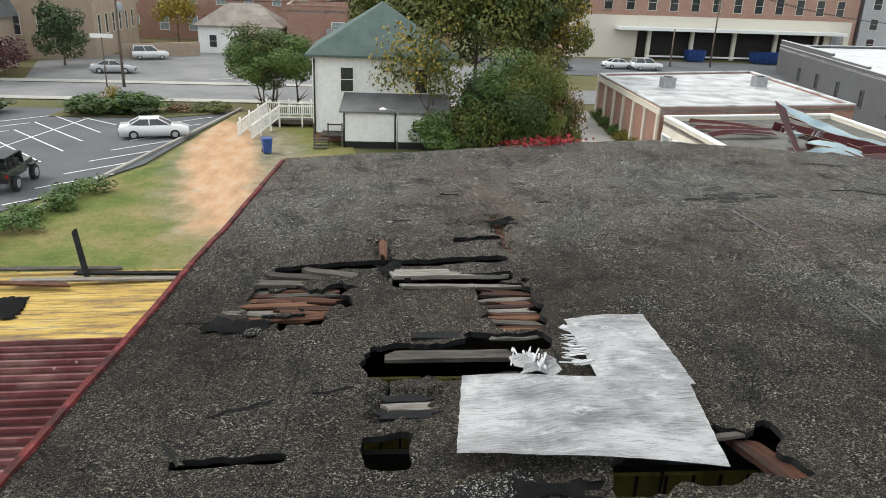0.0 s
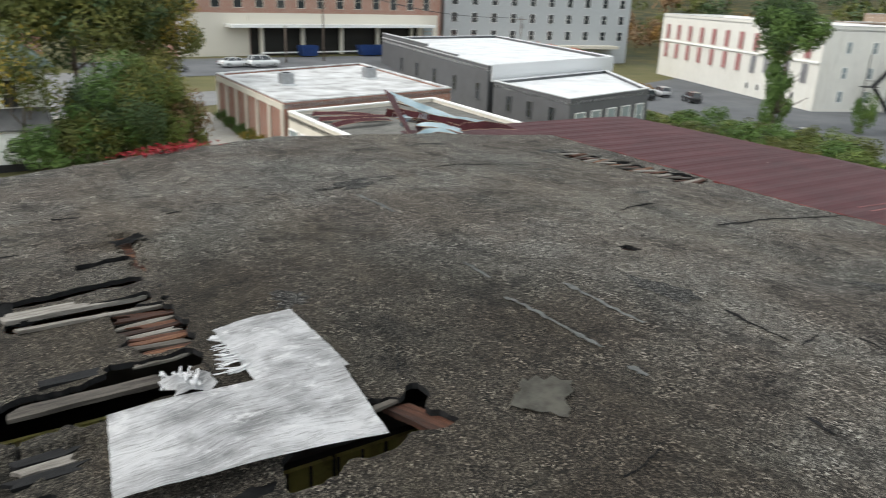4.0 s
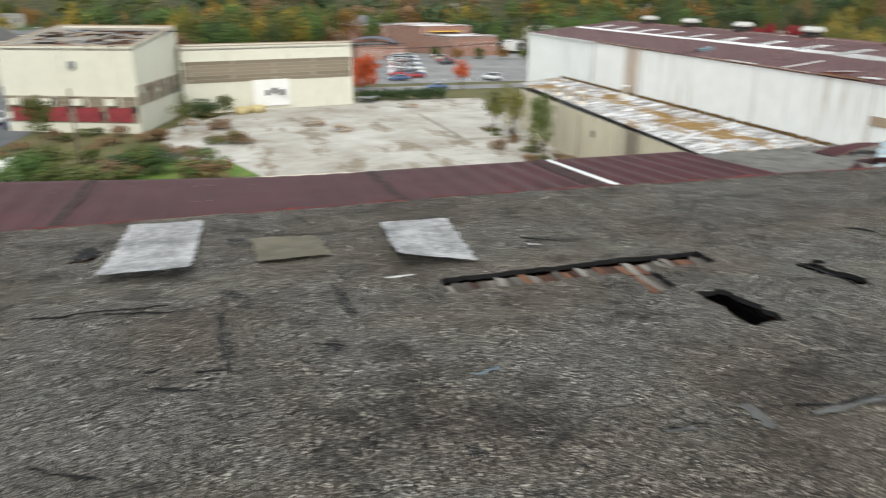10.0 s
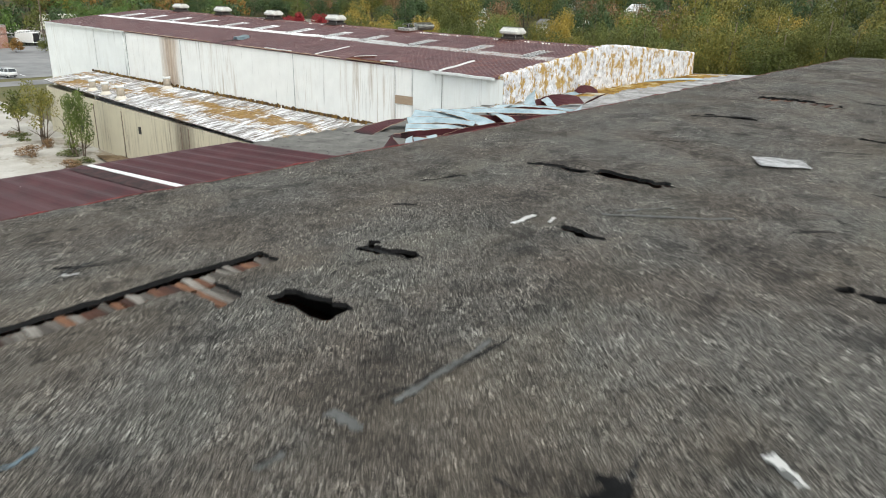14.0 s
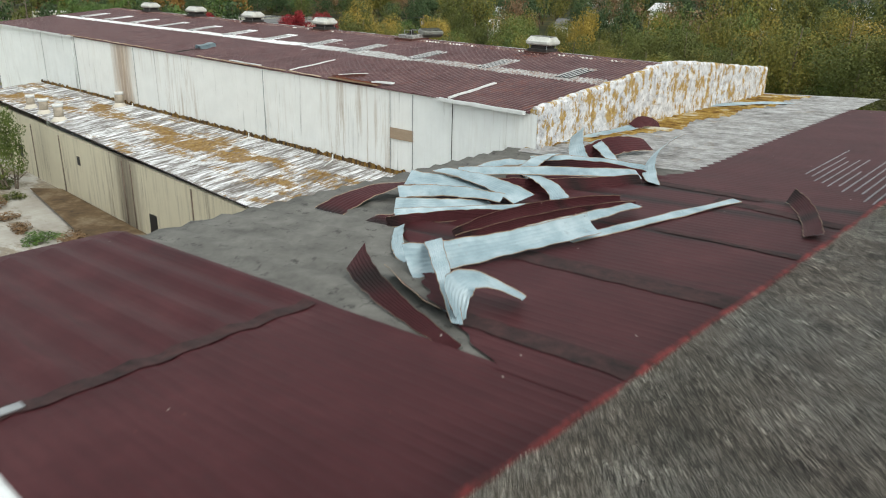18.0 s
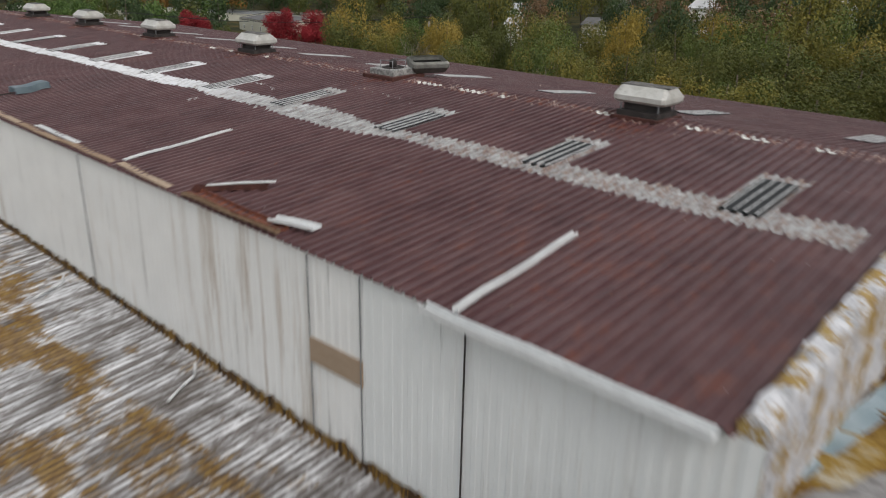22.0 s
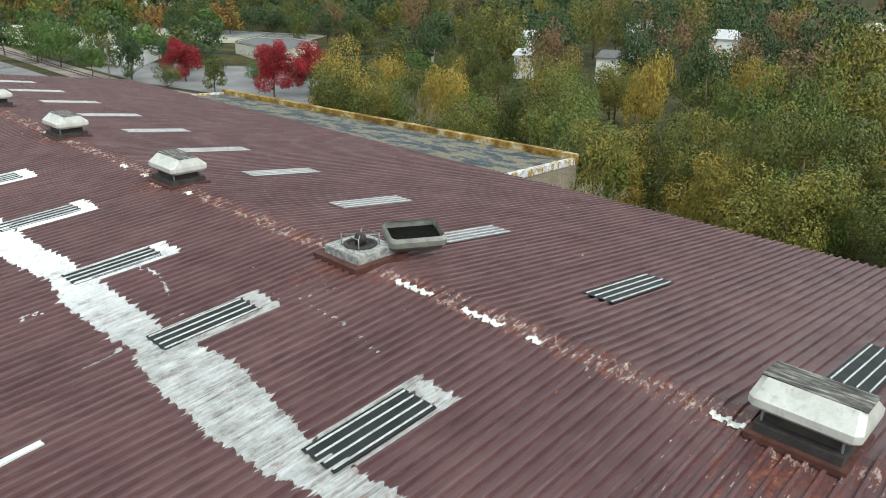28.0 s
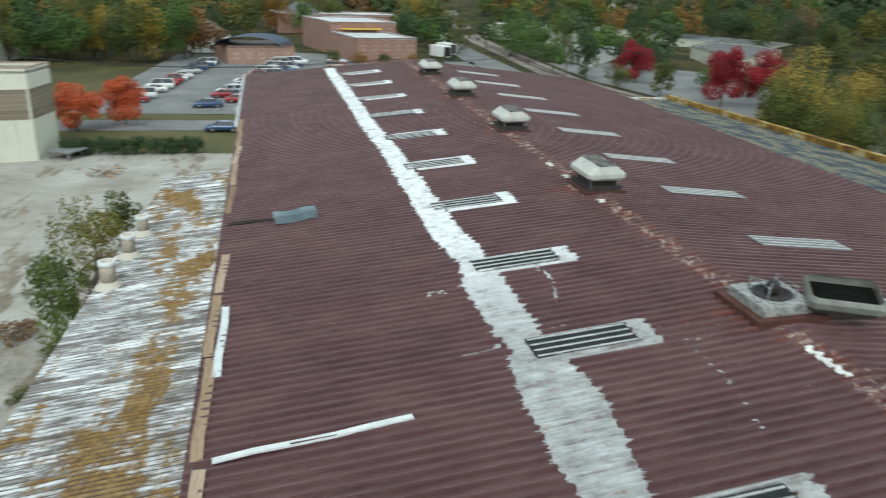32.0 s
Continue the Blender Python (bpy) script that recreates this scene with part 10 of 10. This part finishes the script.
for k in range(16):
    x, y = rnd.uniform(60, 190), rnd.uniform(-300, -190)
    s = rnd.uniform(0.4, 0.62)
    t = thing("hill_house", "pale house half hidden in the hillside trees", "house", "houses on the hill", at=pose(x, y, ground_z(x, y) + 2, 0, 0, rnd.uniform(0, 90)))
    part("wall", cbox(-6 * s, 6 * s, -5 * s, 5 * s, -2, 8 * s), M["white"], t)
    hip_roof(t, -6 * s, 6 * s, -5 * s, 5 * s, 8 * s, 4 * s, 0.5, M["shingle_grey" if k % 2 else "white_clean"], 0.6)
lay("lot_maples", "pale worn lot round the crimson maples", "car park", [(146, -134), (200, -128), (240, -132), (240, -150), (205, -166), (150, -158)], M["asphalt"], 0.05)
lay("railway", "ballasted railway line into the trees", "railway", [(120, -124), (200, -118), (330, -132), (560, -172), (560, -178), (330, -140), (200, -126), (120, -132)], blend_ground("rail ballast", [(0.16, 0.13, 0.11), (0.26, 0.23, 0.2), (0.34, 0.3, 0.27)], 0.3, 2.0), 0.1)
for off in (0, 1.6):
    bm = bmesh.new()
    pts = [(120, -127.2 - off), (200, -121.2 - off), (330, -135.2 - off), (560, -174.2 - off)]
    for a, b in zip(pts, pts[1:]):
        for k in range(6):
            p = [a[0] + (b[0] - a[0]) * (k + j) / 6 for j in (0, 1)]
            q = [a[1] + (b[1] - a[1]) * (k + j) / 6 for j in (0, 1)]
            tube(bm, (p[0], q[0], ground_z(p[0], q[0]) + 0.25), (p[1], q[1], ground_z(p[1], q[1]) + 0.25), 0.09, None, 4)
    tagged(part("rail", bm, M["rust"]), "rusty steel rail of the railway", "rail", kind="structure")
lay("road_rail", "pale road beside the railway", "road", [(110, -112), (240, -108), (330, -118), (330, -126), (200, -115), (110, -120)], M["asphalt"], 0.06)
wh = thing("white_gable", "white sheeted gable beyond the warehouse", "shed", at=pose(117.5, -86.0, -4.8))
part("wall", cbox(-5, 5, -4, 4, 0, 7.0), M["white_end"], wh)
hip_roof(wh, -5, 5, -4, 4, 7.0, 2.6, 0.3, M["white_end"], 0.1)

# lean-to roofs west of the gravel roof
def west_z(x, y):
    return 3.25 + 0.03 * (x + 9)


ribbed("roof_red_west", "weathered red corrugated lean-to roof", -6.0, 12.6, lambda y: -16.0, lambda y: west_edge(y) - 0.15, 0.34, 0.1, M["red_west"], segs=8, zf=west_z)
n = Nodes("yellow weathered boarding")
cc = n.ramp(n.noise(1.1, 9, 0.75, n.mapped((0.3, 1.6, 1))), [(0.36, (0.09, 0.055, 0.03)), (0.45, (0.36, 0.23, 0.05)), (0.54, (0.52, 0.35, 0.075)), (0.61, (0.48, 0.38, 0.17)), (0.68, (0.3, 0.27, 0.23))])
cc = n.mix(n.math("MULTIPLY", n.step(n.noise(2.2, 8, 0.75, n.mapped((0.25, 4.0, 1))), 0.52, 0.57), 0.75), cc, (0.11, 0.08, 0.06))
M["yellow_roof"] = n.done(cc, 0.85, 0, n.noise(9, 6), 0.3)
verts = [(x, y, west_z(x, y) + 0.06) for x in np.arange(-18, -5.2, 0.8) for y in np.arange(12.6, 17.2, 0.5)]
tagged(new("roof_yellow", sheet_mesh("roof_yellow", verts, grid_faces(len(np.arange(-18, -5.2, 0.8)), len(np.arange(12.6, 17.2, 0.5))), M["yellow_roof"], True)), "stained yellow boarded roof of the lean-to", "roof", kind="structure")
tagged(part("wall_lean_west", cbox(-18, -5.6, -6, 16.9, -0.5, 2.95), M["tan_wall"]), "side walls of the western lean-to", "wall", kind="structure")
for x, y, ln, tr, mt in ((-11.0, 16.1, 4.5, 3, "plank_grey"), (-13.0, 15.8, 3.0, -4, "plank"), (-10.0, 16.6, 3.4, 1, "tar"), (-12.5, 16.9, 4.0, 2, "plank_grey")):
    ob = plank(None, x, y, 3.35, ln, 0.22, 0.06, tr, 0, M[mt])
    ob.name = "loose_board"
    tagged(ob, "loose weathered board on the yellow roof", "board", "boards on the lean-to")
ob = plank(None, -11.6, 17.0, 3.8, 1.7, 0.16, 0.1, 120, -38, M["tar"])
ob.name = "leaning_post"
tagged(ob, "charred post leaning over the roof edge", "post")
ob = sheet_thing("felt_scrap", "ragged black felt on the yellow roof", "felt", -13.4, 14.4, 2.4, 1.4, 5, M["tar"], lambda a, b: 0.03 * math.sin(a * 9), z=3.2, rag=0.1)

# street poles and wires
def pole(x, y, h, label, arm=True):
    z = ground_z(x, y)
    t = thing("utility_pole", label, "utility pole", at=pose(x, y, z - 0.2))
    bm = bmesh.new()
    tube(bm, (0, 0, 0), (0, 0, h), 0.16, 0.1, 8)
    part("pole", bm, M["pole"], t)
    if arm:
        part("crossarm", cbox(-1.2, 1.2, -0.06, 0.06, h - 0.8, h - 0.66), M["pole"], t)
        for s in (-1.1, -0.4, 0.4, 1.1):
            bm = bmesh.new()
            lathe(bm, [(0.05, h - 0.66), (0.06, h - 0.55), (0.03, h - 0.5)], 8, (s, 0, 0))
            part("insulator", bm, M["steel"], t)
        bm = bmesh.new()
        lathe(bm, [(0.25, h - 2.4), (0.28, h - 2.3), (0.28, h - 1.5), (0.2, h - 1.4)], 12, (0.4, 0, 0))
        part("transformer", bm, M["steel"], t)
    return Vector((x, y, z + h - 0.8))


p_a = pole(-29.0, 75.6, 10, "wooden utility pole beside the street")
p_b = pole(50.0, 113.0, 13, "wooden utility pole by the loading bays")
p_c = pole(12.0, 96.0, 12, "wooden utility pole behind the trees")
p_d = pole(-80.0, 73.0, 10, "wooden utility pole beside the street")
p_e = pole(95.0, 117.0, 12, "wooden utility pole by the shops")
pole(77.4, 10.4, 9, "grey leaning pole in the brush", False)
pole(43.0, 112.0, 6, "short brown pole by the lane", False)
p_f = pole(152.0, -12.0, 10, "wooden utility pole on the far street")
p_g = pole(150.0, -70.0, 10, "wooden utility pole on the far street")
p_h = pole(180.0, -112.0, 11, "wooden utility pole near the railway")
p_i = pole(240.0, -104.0, 20, "tall pale pole beside the railway", False)
p_j = pole(130.0, -150.0, 11, "wooden utility pole near the maples")
for a, b in ((p_d, p_a), (p_a, p_c), (p_c, p_b), (p_b, p_e), (p_f, p_g), (p_g, p_h), (p_h, p_j)):
    for s in (-1.0, 0.0, 1.0):
        bm = bmesh.new()
        prev = None
        across = (b - a).cross(Vector((0, 0, 1))).normalized() * 0.022
        for k in range(13):
            q = a.lerp(b, k / 12) + Vector((s * 0.6, s * 0.6, 0.2 - 1.6 * math.sin(math.pi * k / 12)))
            ring = [bm.verts.new(q + across * c + Vector((0, 0, 0.022 * d))) for c, d in ((-1, 0), (0, 1), (1, 0), (0, -1))]
            for i in range(4):
                if prev:
                    bm.faces.new((prev[i], prev[(i + 1) % 4], ring[(i + 1) % 4], ring[i]))
            prev = ring
        bmesh.ops.recalc_face_normals(bm, faces=bm.faces[:])
        tagged(part("overhead_wire", bm, M["black"]), "thin black overhead wire", "wire", "overhead wires")
sign = thing("street_sign", "white sign on a brown post", "sign", at=pose(-30.6, 75.3, 0))
bm = bmesh.new()
tube(bm, (0, 0, 0), (0, 0, 5.0), 0.07)
part("post", bm, M["pole"], sign)
part("board", cbox(-1.1, 1.1, -0.05, 0.05, 4.9, 5.3), M["white"], sign)
lamp = thing("street_lamp", "grey street lamp by the white house", "street lamp", at=pose(-1.6, 46.6, 0))
bm = bmesh.new()
tube(bm, (0, 0, 0), (0, 0, 3.1), 0.05)
tube(bm, (0, 0, 3.1), (-0.9, 0, 3.3), 0.04)
part("post", bm, M["steel"], lamp)
bm = bmesh.new()
lathe(bm, [(0.06, 3.2), (0.26, 3.22), (0.22, 3.32), (0.05, 3.38)], 12, (-1.0, 0, 0))
part("head", bm, M["white"], lamp)


# ---- vehicles ----
def car_mesh(kind):
    """Body and glasshouse of a car, 4.8 m long along x, built from side stations."""
    tall = {"sedan": 1.44, "suv": 1.78, "van": 2.0, "pickup": 1.8}[kind]
    st = {
        "sedan": [(-2.38, .35, .78), (-2.3, .22, .98), (-1.6, .2, 1.02), (-.95, .2, .98), (.95, .2, .98), (1.9, .2, .86), (2.3, .24, .72), (2.4, .36, .6)],
        "suv": [(-2.3, .4, 1.0), (-2.25, .3, 1.1), (-1.5, .28, 1.12), (0, .28, 1.1), (.9, .28, 1.12), (1.9, .28, 1.05), (2.2, .32, .95), (2.3, .42, .75)],
        "van": [(-2.6, .4, 1.1), (-2.55, .3, 1.2), (-1.5, .28, 1.2), (0, .28, 1.2), (1.4, .28, 1.2), (2.1, .28, 1.05), (2.4, .32, .9), (2.5, .42, .7)],
        "pickup": [(-2.8, .5, 1.0), (-2.75, .4, 1.1), (-1.0, .38, 1.1), (0, .38, 1.1), (.9, .38, 1.12), (2.1, .38, 1.1), (2.5, .4, 1.0), (2.6, .5, .8)],
    }[kind]
    roof = {"sedan": (-1.75, -.95, .35, 1.15), "suv": (-2.2, -2.0, .3, 1.05), "van": (-2.5, -2.4, .9, 1.75), "pickup": (-.75, -.5, .6, 1.35)}[kind]
    w = 0.9 if kind == "sedan" else 0.96
    body = bmesh.new()
    rings = []
    for x, lo, hi in st:
        k = 1 - 0.06 * max(0, abs(x) - 1.6)
        rings.append([body.verts.new((x, s * w * k * f, z)) for s, f, z in ((-1, .9, lo), (-1, 1.0, (lo + hi) / 2), (-1, .93, hi), (1, .93, hi), (1, 1.0, (lo + hi) / 2), (1, .9, lo))])
    for a, b in zip(rings, rings[1:]):
        for i in range(6):
            j = (i + 1) % 6
            body.faces.new((a[i], a[j], b[j], b[i]))
    body.faces.new(rings[0])
    body.faces.new(rings[-1][::-1])
    bmesh.ops.recalc_face_normals(body, faces=body.faces[:])
    for f in body.faces:
        f.smooth = True
    z0 = 0.97 if kind == "sedan" else 1.1
    a, b, c, d = roof
    lo = [Vector(p) for p in ((a, -w * .88, z0), (d, -w * .88, z0), (d, w * .88, z0), (a, w * .88, z0))]
    hi = [Vector(p) for p in ((b, -w * .7, tall - .04), (c, -w * .7, tall - .04), (c, w * .7, tall - .04), (b, w * .7, tall - .04))]
    glass = []
    inner = Vector(((a + d) / 2, 0, z0 + 0.1))
    for i, nm in enumerate(("side_window", "windscreen", "side_window", "rear_window")):
        g = bmesh.new()
        ring = [lo[i], lo[(i + 1) % 4], hi[(i + 1) % 4], hi[i]]
        out = [g.verts.new(p) for p in ring]
        back = [g.verts.new(p + (inner - p) * 0.03) for p in ring]
        g.faces.new(out)
        g.faces.new(back[::-1])
        for j in range(4):
            g.faces.new((out[j], back[j], back[(j + 1) % 4], out[(j + 1) % 4]))
        bmesh.ops.recalc_face_normals(g, faces=g.faces[:])
        glass.append((nm, g))
    top = bmesh.new()
    box(top, b - 0.04, c + 0.04, -w * .72, w * .72, tall - 0.05, tall)
    pillars = []
    for s in (-1, 1):
        for x0, x1 in ((a, b), (d, c), ((a + d) / 2, (b + c) / 2)):
            pillars.append(bmesh.new())
            tube(pillars[-1], (x0, s * w * .885, z0), (x1, s * w * .705, tall - .03), 0.05, None, 5)
    return body, glass, top, pillars


WHEEL = bmesh.new()
tube(WHEEL, (0, -0.1, 0), (0, 0.1, 0), 0.33, None, 16)
WHEEL = mesh_of("tyre", WHEEL, M["tyre"])
RIM = bmesh.new()
tube(RIM, (0, -0.115, 0), (0, 0.115, 0), 0.2, None, 12)
RIM = mesh_of("rim", RIM, M["rim"])
LIGHT_W, LIGHT_R = plain("clear headlamp", (0.7, 0.72, 0.75), 0.15, vary=0.05), plain("red tail lamp", (0.25, 0.01, 0.012), 0.2, vary=0.05)
CAR_PAINT = {
    "white": (0.72, 0.73, 0.73), "silver": (0.42, 0.43, 0.44), "grey": (0.14, 0.145, 0.15), "black": (0.018, 0.018, 0.02), "red": (0.28, 0.02, 0.025),
    "blue": (0.04, 0.08, 0.18), "tan": (0.38, 0.33, 0.26),
}
CARS = {}


def car(kind, colour, x, y, turn, label="", group=""):
    z = ground_z(x, y) + 0.08
    m = pose(x, y, z, 0, 0, turn)
    label = label or f"parked {colour} {kind} in the car park"
    if (kind, colour) in CARS:
        ob = copy_thing(CARS[(kind, colour)], m)
        return tagged(ob, label, "car", group)
    paint = Nodes(colour + " car paint " + kind)
    paint.done(CAR_PAINT[colour], 0.25, 0.0)
    paint.b.inputs["Coat Weight"].default_value = 0.6
    t = thing({"sedan": "car", "suv": "suv", "van": "van", "pickup": "pickup_truck"}[kind], label, "car", group, at=m)
    body, glass, top, pillars = car_mesh(kind)
    part("body", body, paint.m, t)
    for nm, g in glass:
        part(nm, g, M["glass"], t)
    part("roof", top, paint.m, t)
    for bm in pillars:
        part("pillar", bm, paint.m, t)
    for wx in (-1.4, 1.4):
        for s in (-1, 1):
            w = share("wheel", WHEEL, t, pose(wx, s * 0.82, 0.33))
            share("rim", RIM, w, Matrix())
    fx = 2.36 if kind == "sedan" else 2.26
    for s in (-1, 1):
        put("headlight", t, LIGHT_W, fx - 0.02, s * 0.62, 0.66 if kind == "sedan" else 0.85, 0.08, 0.34, 0.14)
        put("tail_light", t, LIGHT_R, -fx + 0.02, s * 0.66, 0.8 if kind == "sedan" else 0.98, 0.08, 0.26, 0.16)
    put("bumper", t, M["black"], fx + 0.01, 0, 0.4, 0.1, 1.5, 0.18)
    put("bumper", t, M["black"], -fx - 0.01, 0, 0.42, 0.1, 1.5, 0.18)
    if kind == "pickup":
        put("bed", t, M["black"], -1.75, 0, 1.09, 1.8, 1.5, 0.06)
    CARS[(kind, colour)] = t
    return t


car("sedan", "white", -19.2, 51.2, 14, "white sedan parked across the faded bays")
car("sedan", "silver", -33.5, 86.3, 10, "silver sedan parked beyond the street")
car("suv", "white", -33.6, 101.5, 20, "white hatchback on the forecourt")
car("sedan", "black", -29.5, 119.5, 5, "black sedan parked by the cottage")
olive = plain("dark olive paint", (0.05, 0.055, 0.04), 0.35, vary=0.15)
jeep = thing("off_road_car", "dark olive off-road car with black roll bars and big tyres", "car", at=pose(-23.3, 37.6, 0.15, 0, 0, 93))
part("body", cbox(-1.85, 0.55, -0.78, 0.78, 0.62, 1.12, 0.06), olive, jeep)
part("bonnet", cbox(0.5, 1.85, -0.66, 0.66, 0.66, 1.14, 0.06), olive, jeep)
part("grille", cbox(1.85, 1.92, -0.5, 0.5, 0.7, 1.08, 0.02), M["black"], jeep)
part("seats", cbox(-1.2, 0.2, -0.6, 0.6, 1.08, 1.5, 0.1), M["black"], jeep, "black seats")
part("soft_top", cbox(-1.8, 0.35, -0.68, 0.68, 1.78, 1.86, 0.03), M["black"], jeep, "black folded top")
part("windscreen", cbox(0.42, 0.47, -0.68, 0.68, 1.14, 1.76, 0.01), M["glass"], jeep)
for s in (-1, 1):
    for x0, x1 in ((-1.75, -1.65), (-0.7, -0.65), (0.45, 0.36)):
        bm = bmesh.new()
        tube(bm, (x0, s * 0.68, 1.1), (x1, s * 0.64, 1.8), 0.045)
        part("roll_bar", bm, M["black"], jeep)
    for wx in (-1.25, 1.3):
        part("mudguard", cbox(wx - 0.52, wx + 0.52, s * 0.85 - 0.13, s * 0.85 + 0.13, 0.86, 0.94, 0.03), M["black"], jeep)
        w = share("wheel", WHEEL, jeep, pose(wx, s * 0.84, 0.37) @ Matrix.Diagonal((1.25, 1.4, 1.25, 1)))
        share("rim", RIM, w, Matrix())
    put("tail_light", jeep, LIGHT_R, -1.87, s * 0.68, 0.88, 0.06, 0.14, 0.2)
spare = share("spare_wheel", WHEEL, jeep, pose(-2.02, 0, 1.05, 0, 0, 90) @ Matrix.Diagonal((1.2, 1.3, 1.2, 1)))
put("bumper", jeep, M["black"], -1.95, 0, 0.6, 0.12, 1.5, 0.16)
put("bumper", jeep, M["black"], 1.98, 0, 0.6, 0.14, 1.5, 0.16)
car("sedan", "grey", 22.5, 103.0, 5, "dark grey sedan in the street by the bays")
car("sedan", "white", 33.0, 107.0, 8, "white car parked near the loading bays")
car("suv", "white", 37.0, 106.0, 8, "white car parked near the loading bays")
for k in range(7):
    car("sedan", ("grey", "white", "silver")[k % 3], 92 + k * 4.5, 134 - k * 0.5, 80, "car parked before the shops", "cars by the shops")
for kind, col, x, y, tr in (
    ("suv", "black", 98.5, 85.5, 60), ("suv", "silver", 104.5, 87.5, 65), ("suv", "black", 103.6, 80.0, 62), ("suv", "black", 107.0, 47.2, 20),
    ("suv", "white", 112.6, 46.0, 15), ("sedan", "red", 118.5, 48.0, 12), ("sedan", "black", 123.0, 47.0, 12), ("suv", "white", 126.0, 56.5, 10),
    ("suv", "white", 166.0, 51.0, 5), ("pickup", "white", 119.0, 28.0, 10), ("sedan", "silver", 98.5, 31.5, 25), ("sedan", "white", 104.5, 33.0, 22),
    ("sedan", "grey", 110.5, 31.0, 18), ("sedan", "grey", 89.0, 50.2, 70), ("sedan", "blue", 114.0, 25.0, 12),
):
    car(kind, col, x, y, tr, f"{col} {'car' if kind == 'sedan' else kind} parked below the factory", "cars in the east lot")
rnd = random.Random(6)
cols = ["white", "white", "silver", "grey", "black", "red", "white", "blue", "tan"]
for r0, (xa, ya, xb, yb, nn) in enumerate(((163, -42, 232, -57, 20), (168, -47, 232, -61, 18), (168, -30, 232, -40, 17), (205, -66, 238, -72, 7))):
    for k in range(nn):
        f = k / (nn - 1)
        if rnd.random() < 0.16:
            continue
        kind = rnd.choice(["sedan", "suv", "sedan", "pickup", "van"])
        col = rnd.choice(cols if kind != "van" else ["white"])
        car(kind, col, xa + (xb - xa) * f, ya + (yb - ya) * f, 95 + rnd.uniform(-4, 4) + (180 if r0 % 2 else 0), f"{col} {'car' if kind == 'sedan' else kind} in the crowded far car park", "cars in the far lot")
car("sedan", "blue", 142.5, -45.0, 88, "dark blue car driving past on the street")
car("suv", "white", 158.5, -62.5, 10, "white car parked near the warehouse end")
car("pickup", "blue", 231.5, -54.0, 10, "blue pickup before the canopy shop")
car("suv", "black", 229.5, -58.5, 10, "black car before the canopy shop")
for x, y in ((247, -102), (256, -106), (300, -116)):
    t = thing("box_trailer", "white box trailer beside the railway", "trailer", at=pose(x, y, ground_z(x, y) + 0.05, 0, 0, 20))
    part("box", cbox(-3.5, 3.5, -1.3, 1.3, 0.9, 3.9, 0.05), M["white"], t)
    part("doors", cbox(-3.56, -3.5, -1.1, 1.1, 1.1, 3.7), M["black"], t)
    for s in (-1, 1):
        share("wheel", WHEEL, t, pose(-1.5, s * 1.0, 0.36))
        share("wheel", WHEEL, t, pose(2.0, s * 1.0, 0.36))

# painted bays
def stripes(name, label, x, y, turn, count, gap, length, lean=0.0, w=0.12):
    t = tagged(new(name), label, "road marking", kind="structure")
    t.matrix_basis = pose(x, y, 0, 0, 0, turn)
    for k in range(count):
        p = t.matrix_basis @ Vector((k * gap, 0, 0))
        put("stripe", t, M["white"], k * gap, 0, ground_z(p.x, p.y) + 0.1, w, length, 0.012, lean)
    return t


def slant_bays(label, ends, step, count):
    """Parallel painted lines, the first from ends[0] to ends[1]."""
    t = tagged(new("bay_lines"), label, "road marking", kind="structure")
    (xa, ya), (xb, yb) = ends
    for k in range(count):
        x, y = (xa + xb) / 2 + step[0] * k, (ya + yb) / 2 + step[1] * k
        put("stripe", t, M["white"], x, y, ground_z(x, y) + 0.1, math.hypot(xb - xa, yb - ya), 0.11, 0.012, math.degrees(math.atan2(yb - ya, xb - xa)))
    return t


slant_bays("faded white slanted bay lines along the kerb", ((-22.3, 30.5), (-19.2, 33.9)), (0.3, 3.2), 9)
slant_bays("faded white slanted bay lines of the car park", ((-29.4, 58.8), (-23.4, 52.2)), (-0.15, -3.1), 7)
slant_bays("faded white slanted bay lines of the car park", ((-35.4, 52.2), (-29.6, 58.4)), (-0.15, -3.1), 5)
slant_bays("faded white line between the rows of bays", ((-30.2, 33.0), (-26.2, 58.0)), (0, 0), 1)
slant_bays("short white bay line beside the island", ((-26.7, 58.0), (-23.3, 55.3)), (0, 0), 1)
stripes("bay_lines", "white bay lines of the eastern lot", 97.0, 88.0, 62, 5, 2.8, 5.0)
stripes("bay_lines", "white bay lines of the eastern lot", 96.0, 33.0, 10, 8, 2.8, 5.0, 10)
stripes("bay_lines", "white bay lines of the forecourt", -20.0, 84.0, 5, 6, 3.0, 5.0, -50)
stripes("bay_lines", "white bay lines of the far lot", 160.0, -66.0, 82, 9, 2.8, 5.0)
tagged(part("kerb", cbox(-0.1, 0.1, -17.5, 17.5, -0.05, 0.16, 0.03, pose(-17.9, 46.5, 0.06, 0, 0, -9)), M["concrete"]), "pale concrete kerb of the car park", "kerb", kind="structure")
lay("island", "earth island with shrubs in the car park", "island", [(-29.5, 58.2), (-20.8, 58.6), (-16.4, 61.0), (-16.4, 62.8), (-29.5, 62.2)], M["ground"], 0.12, 3.0)
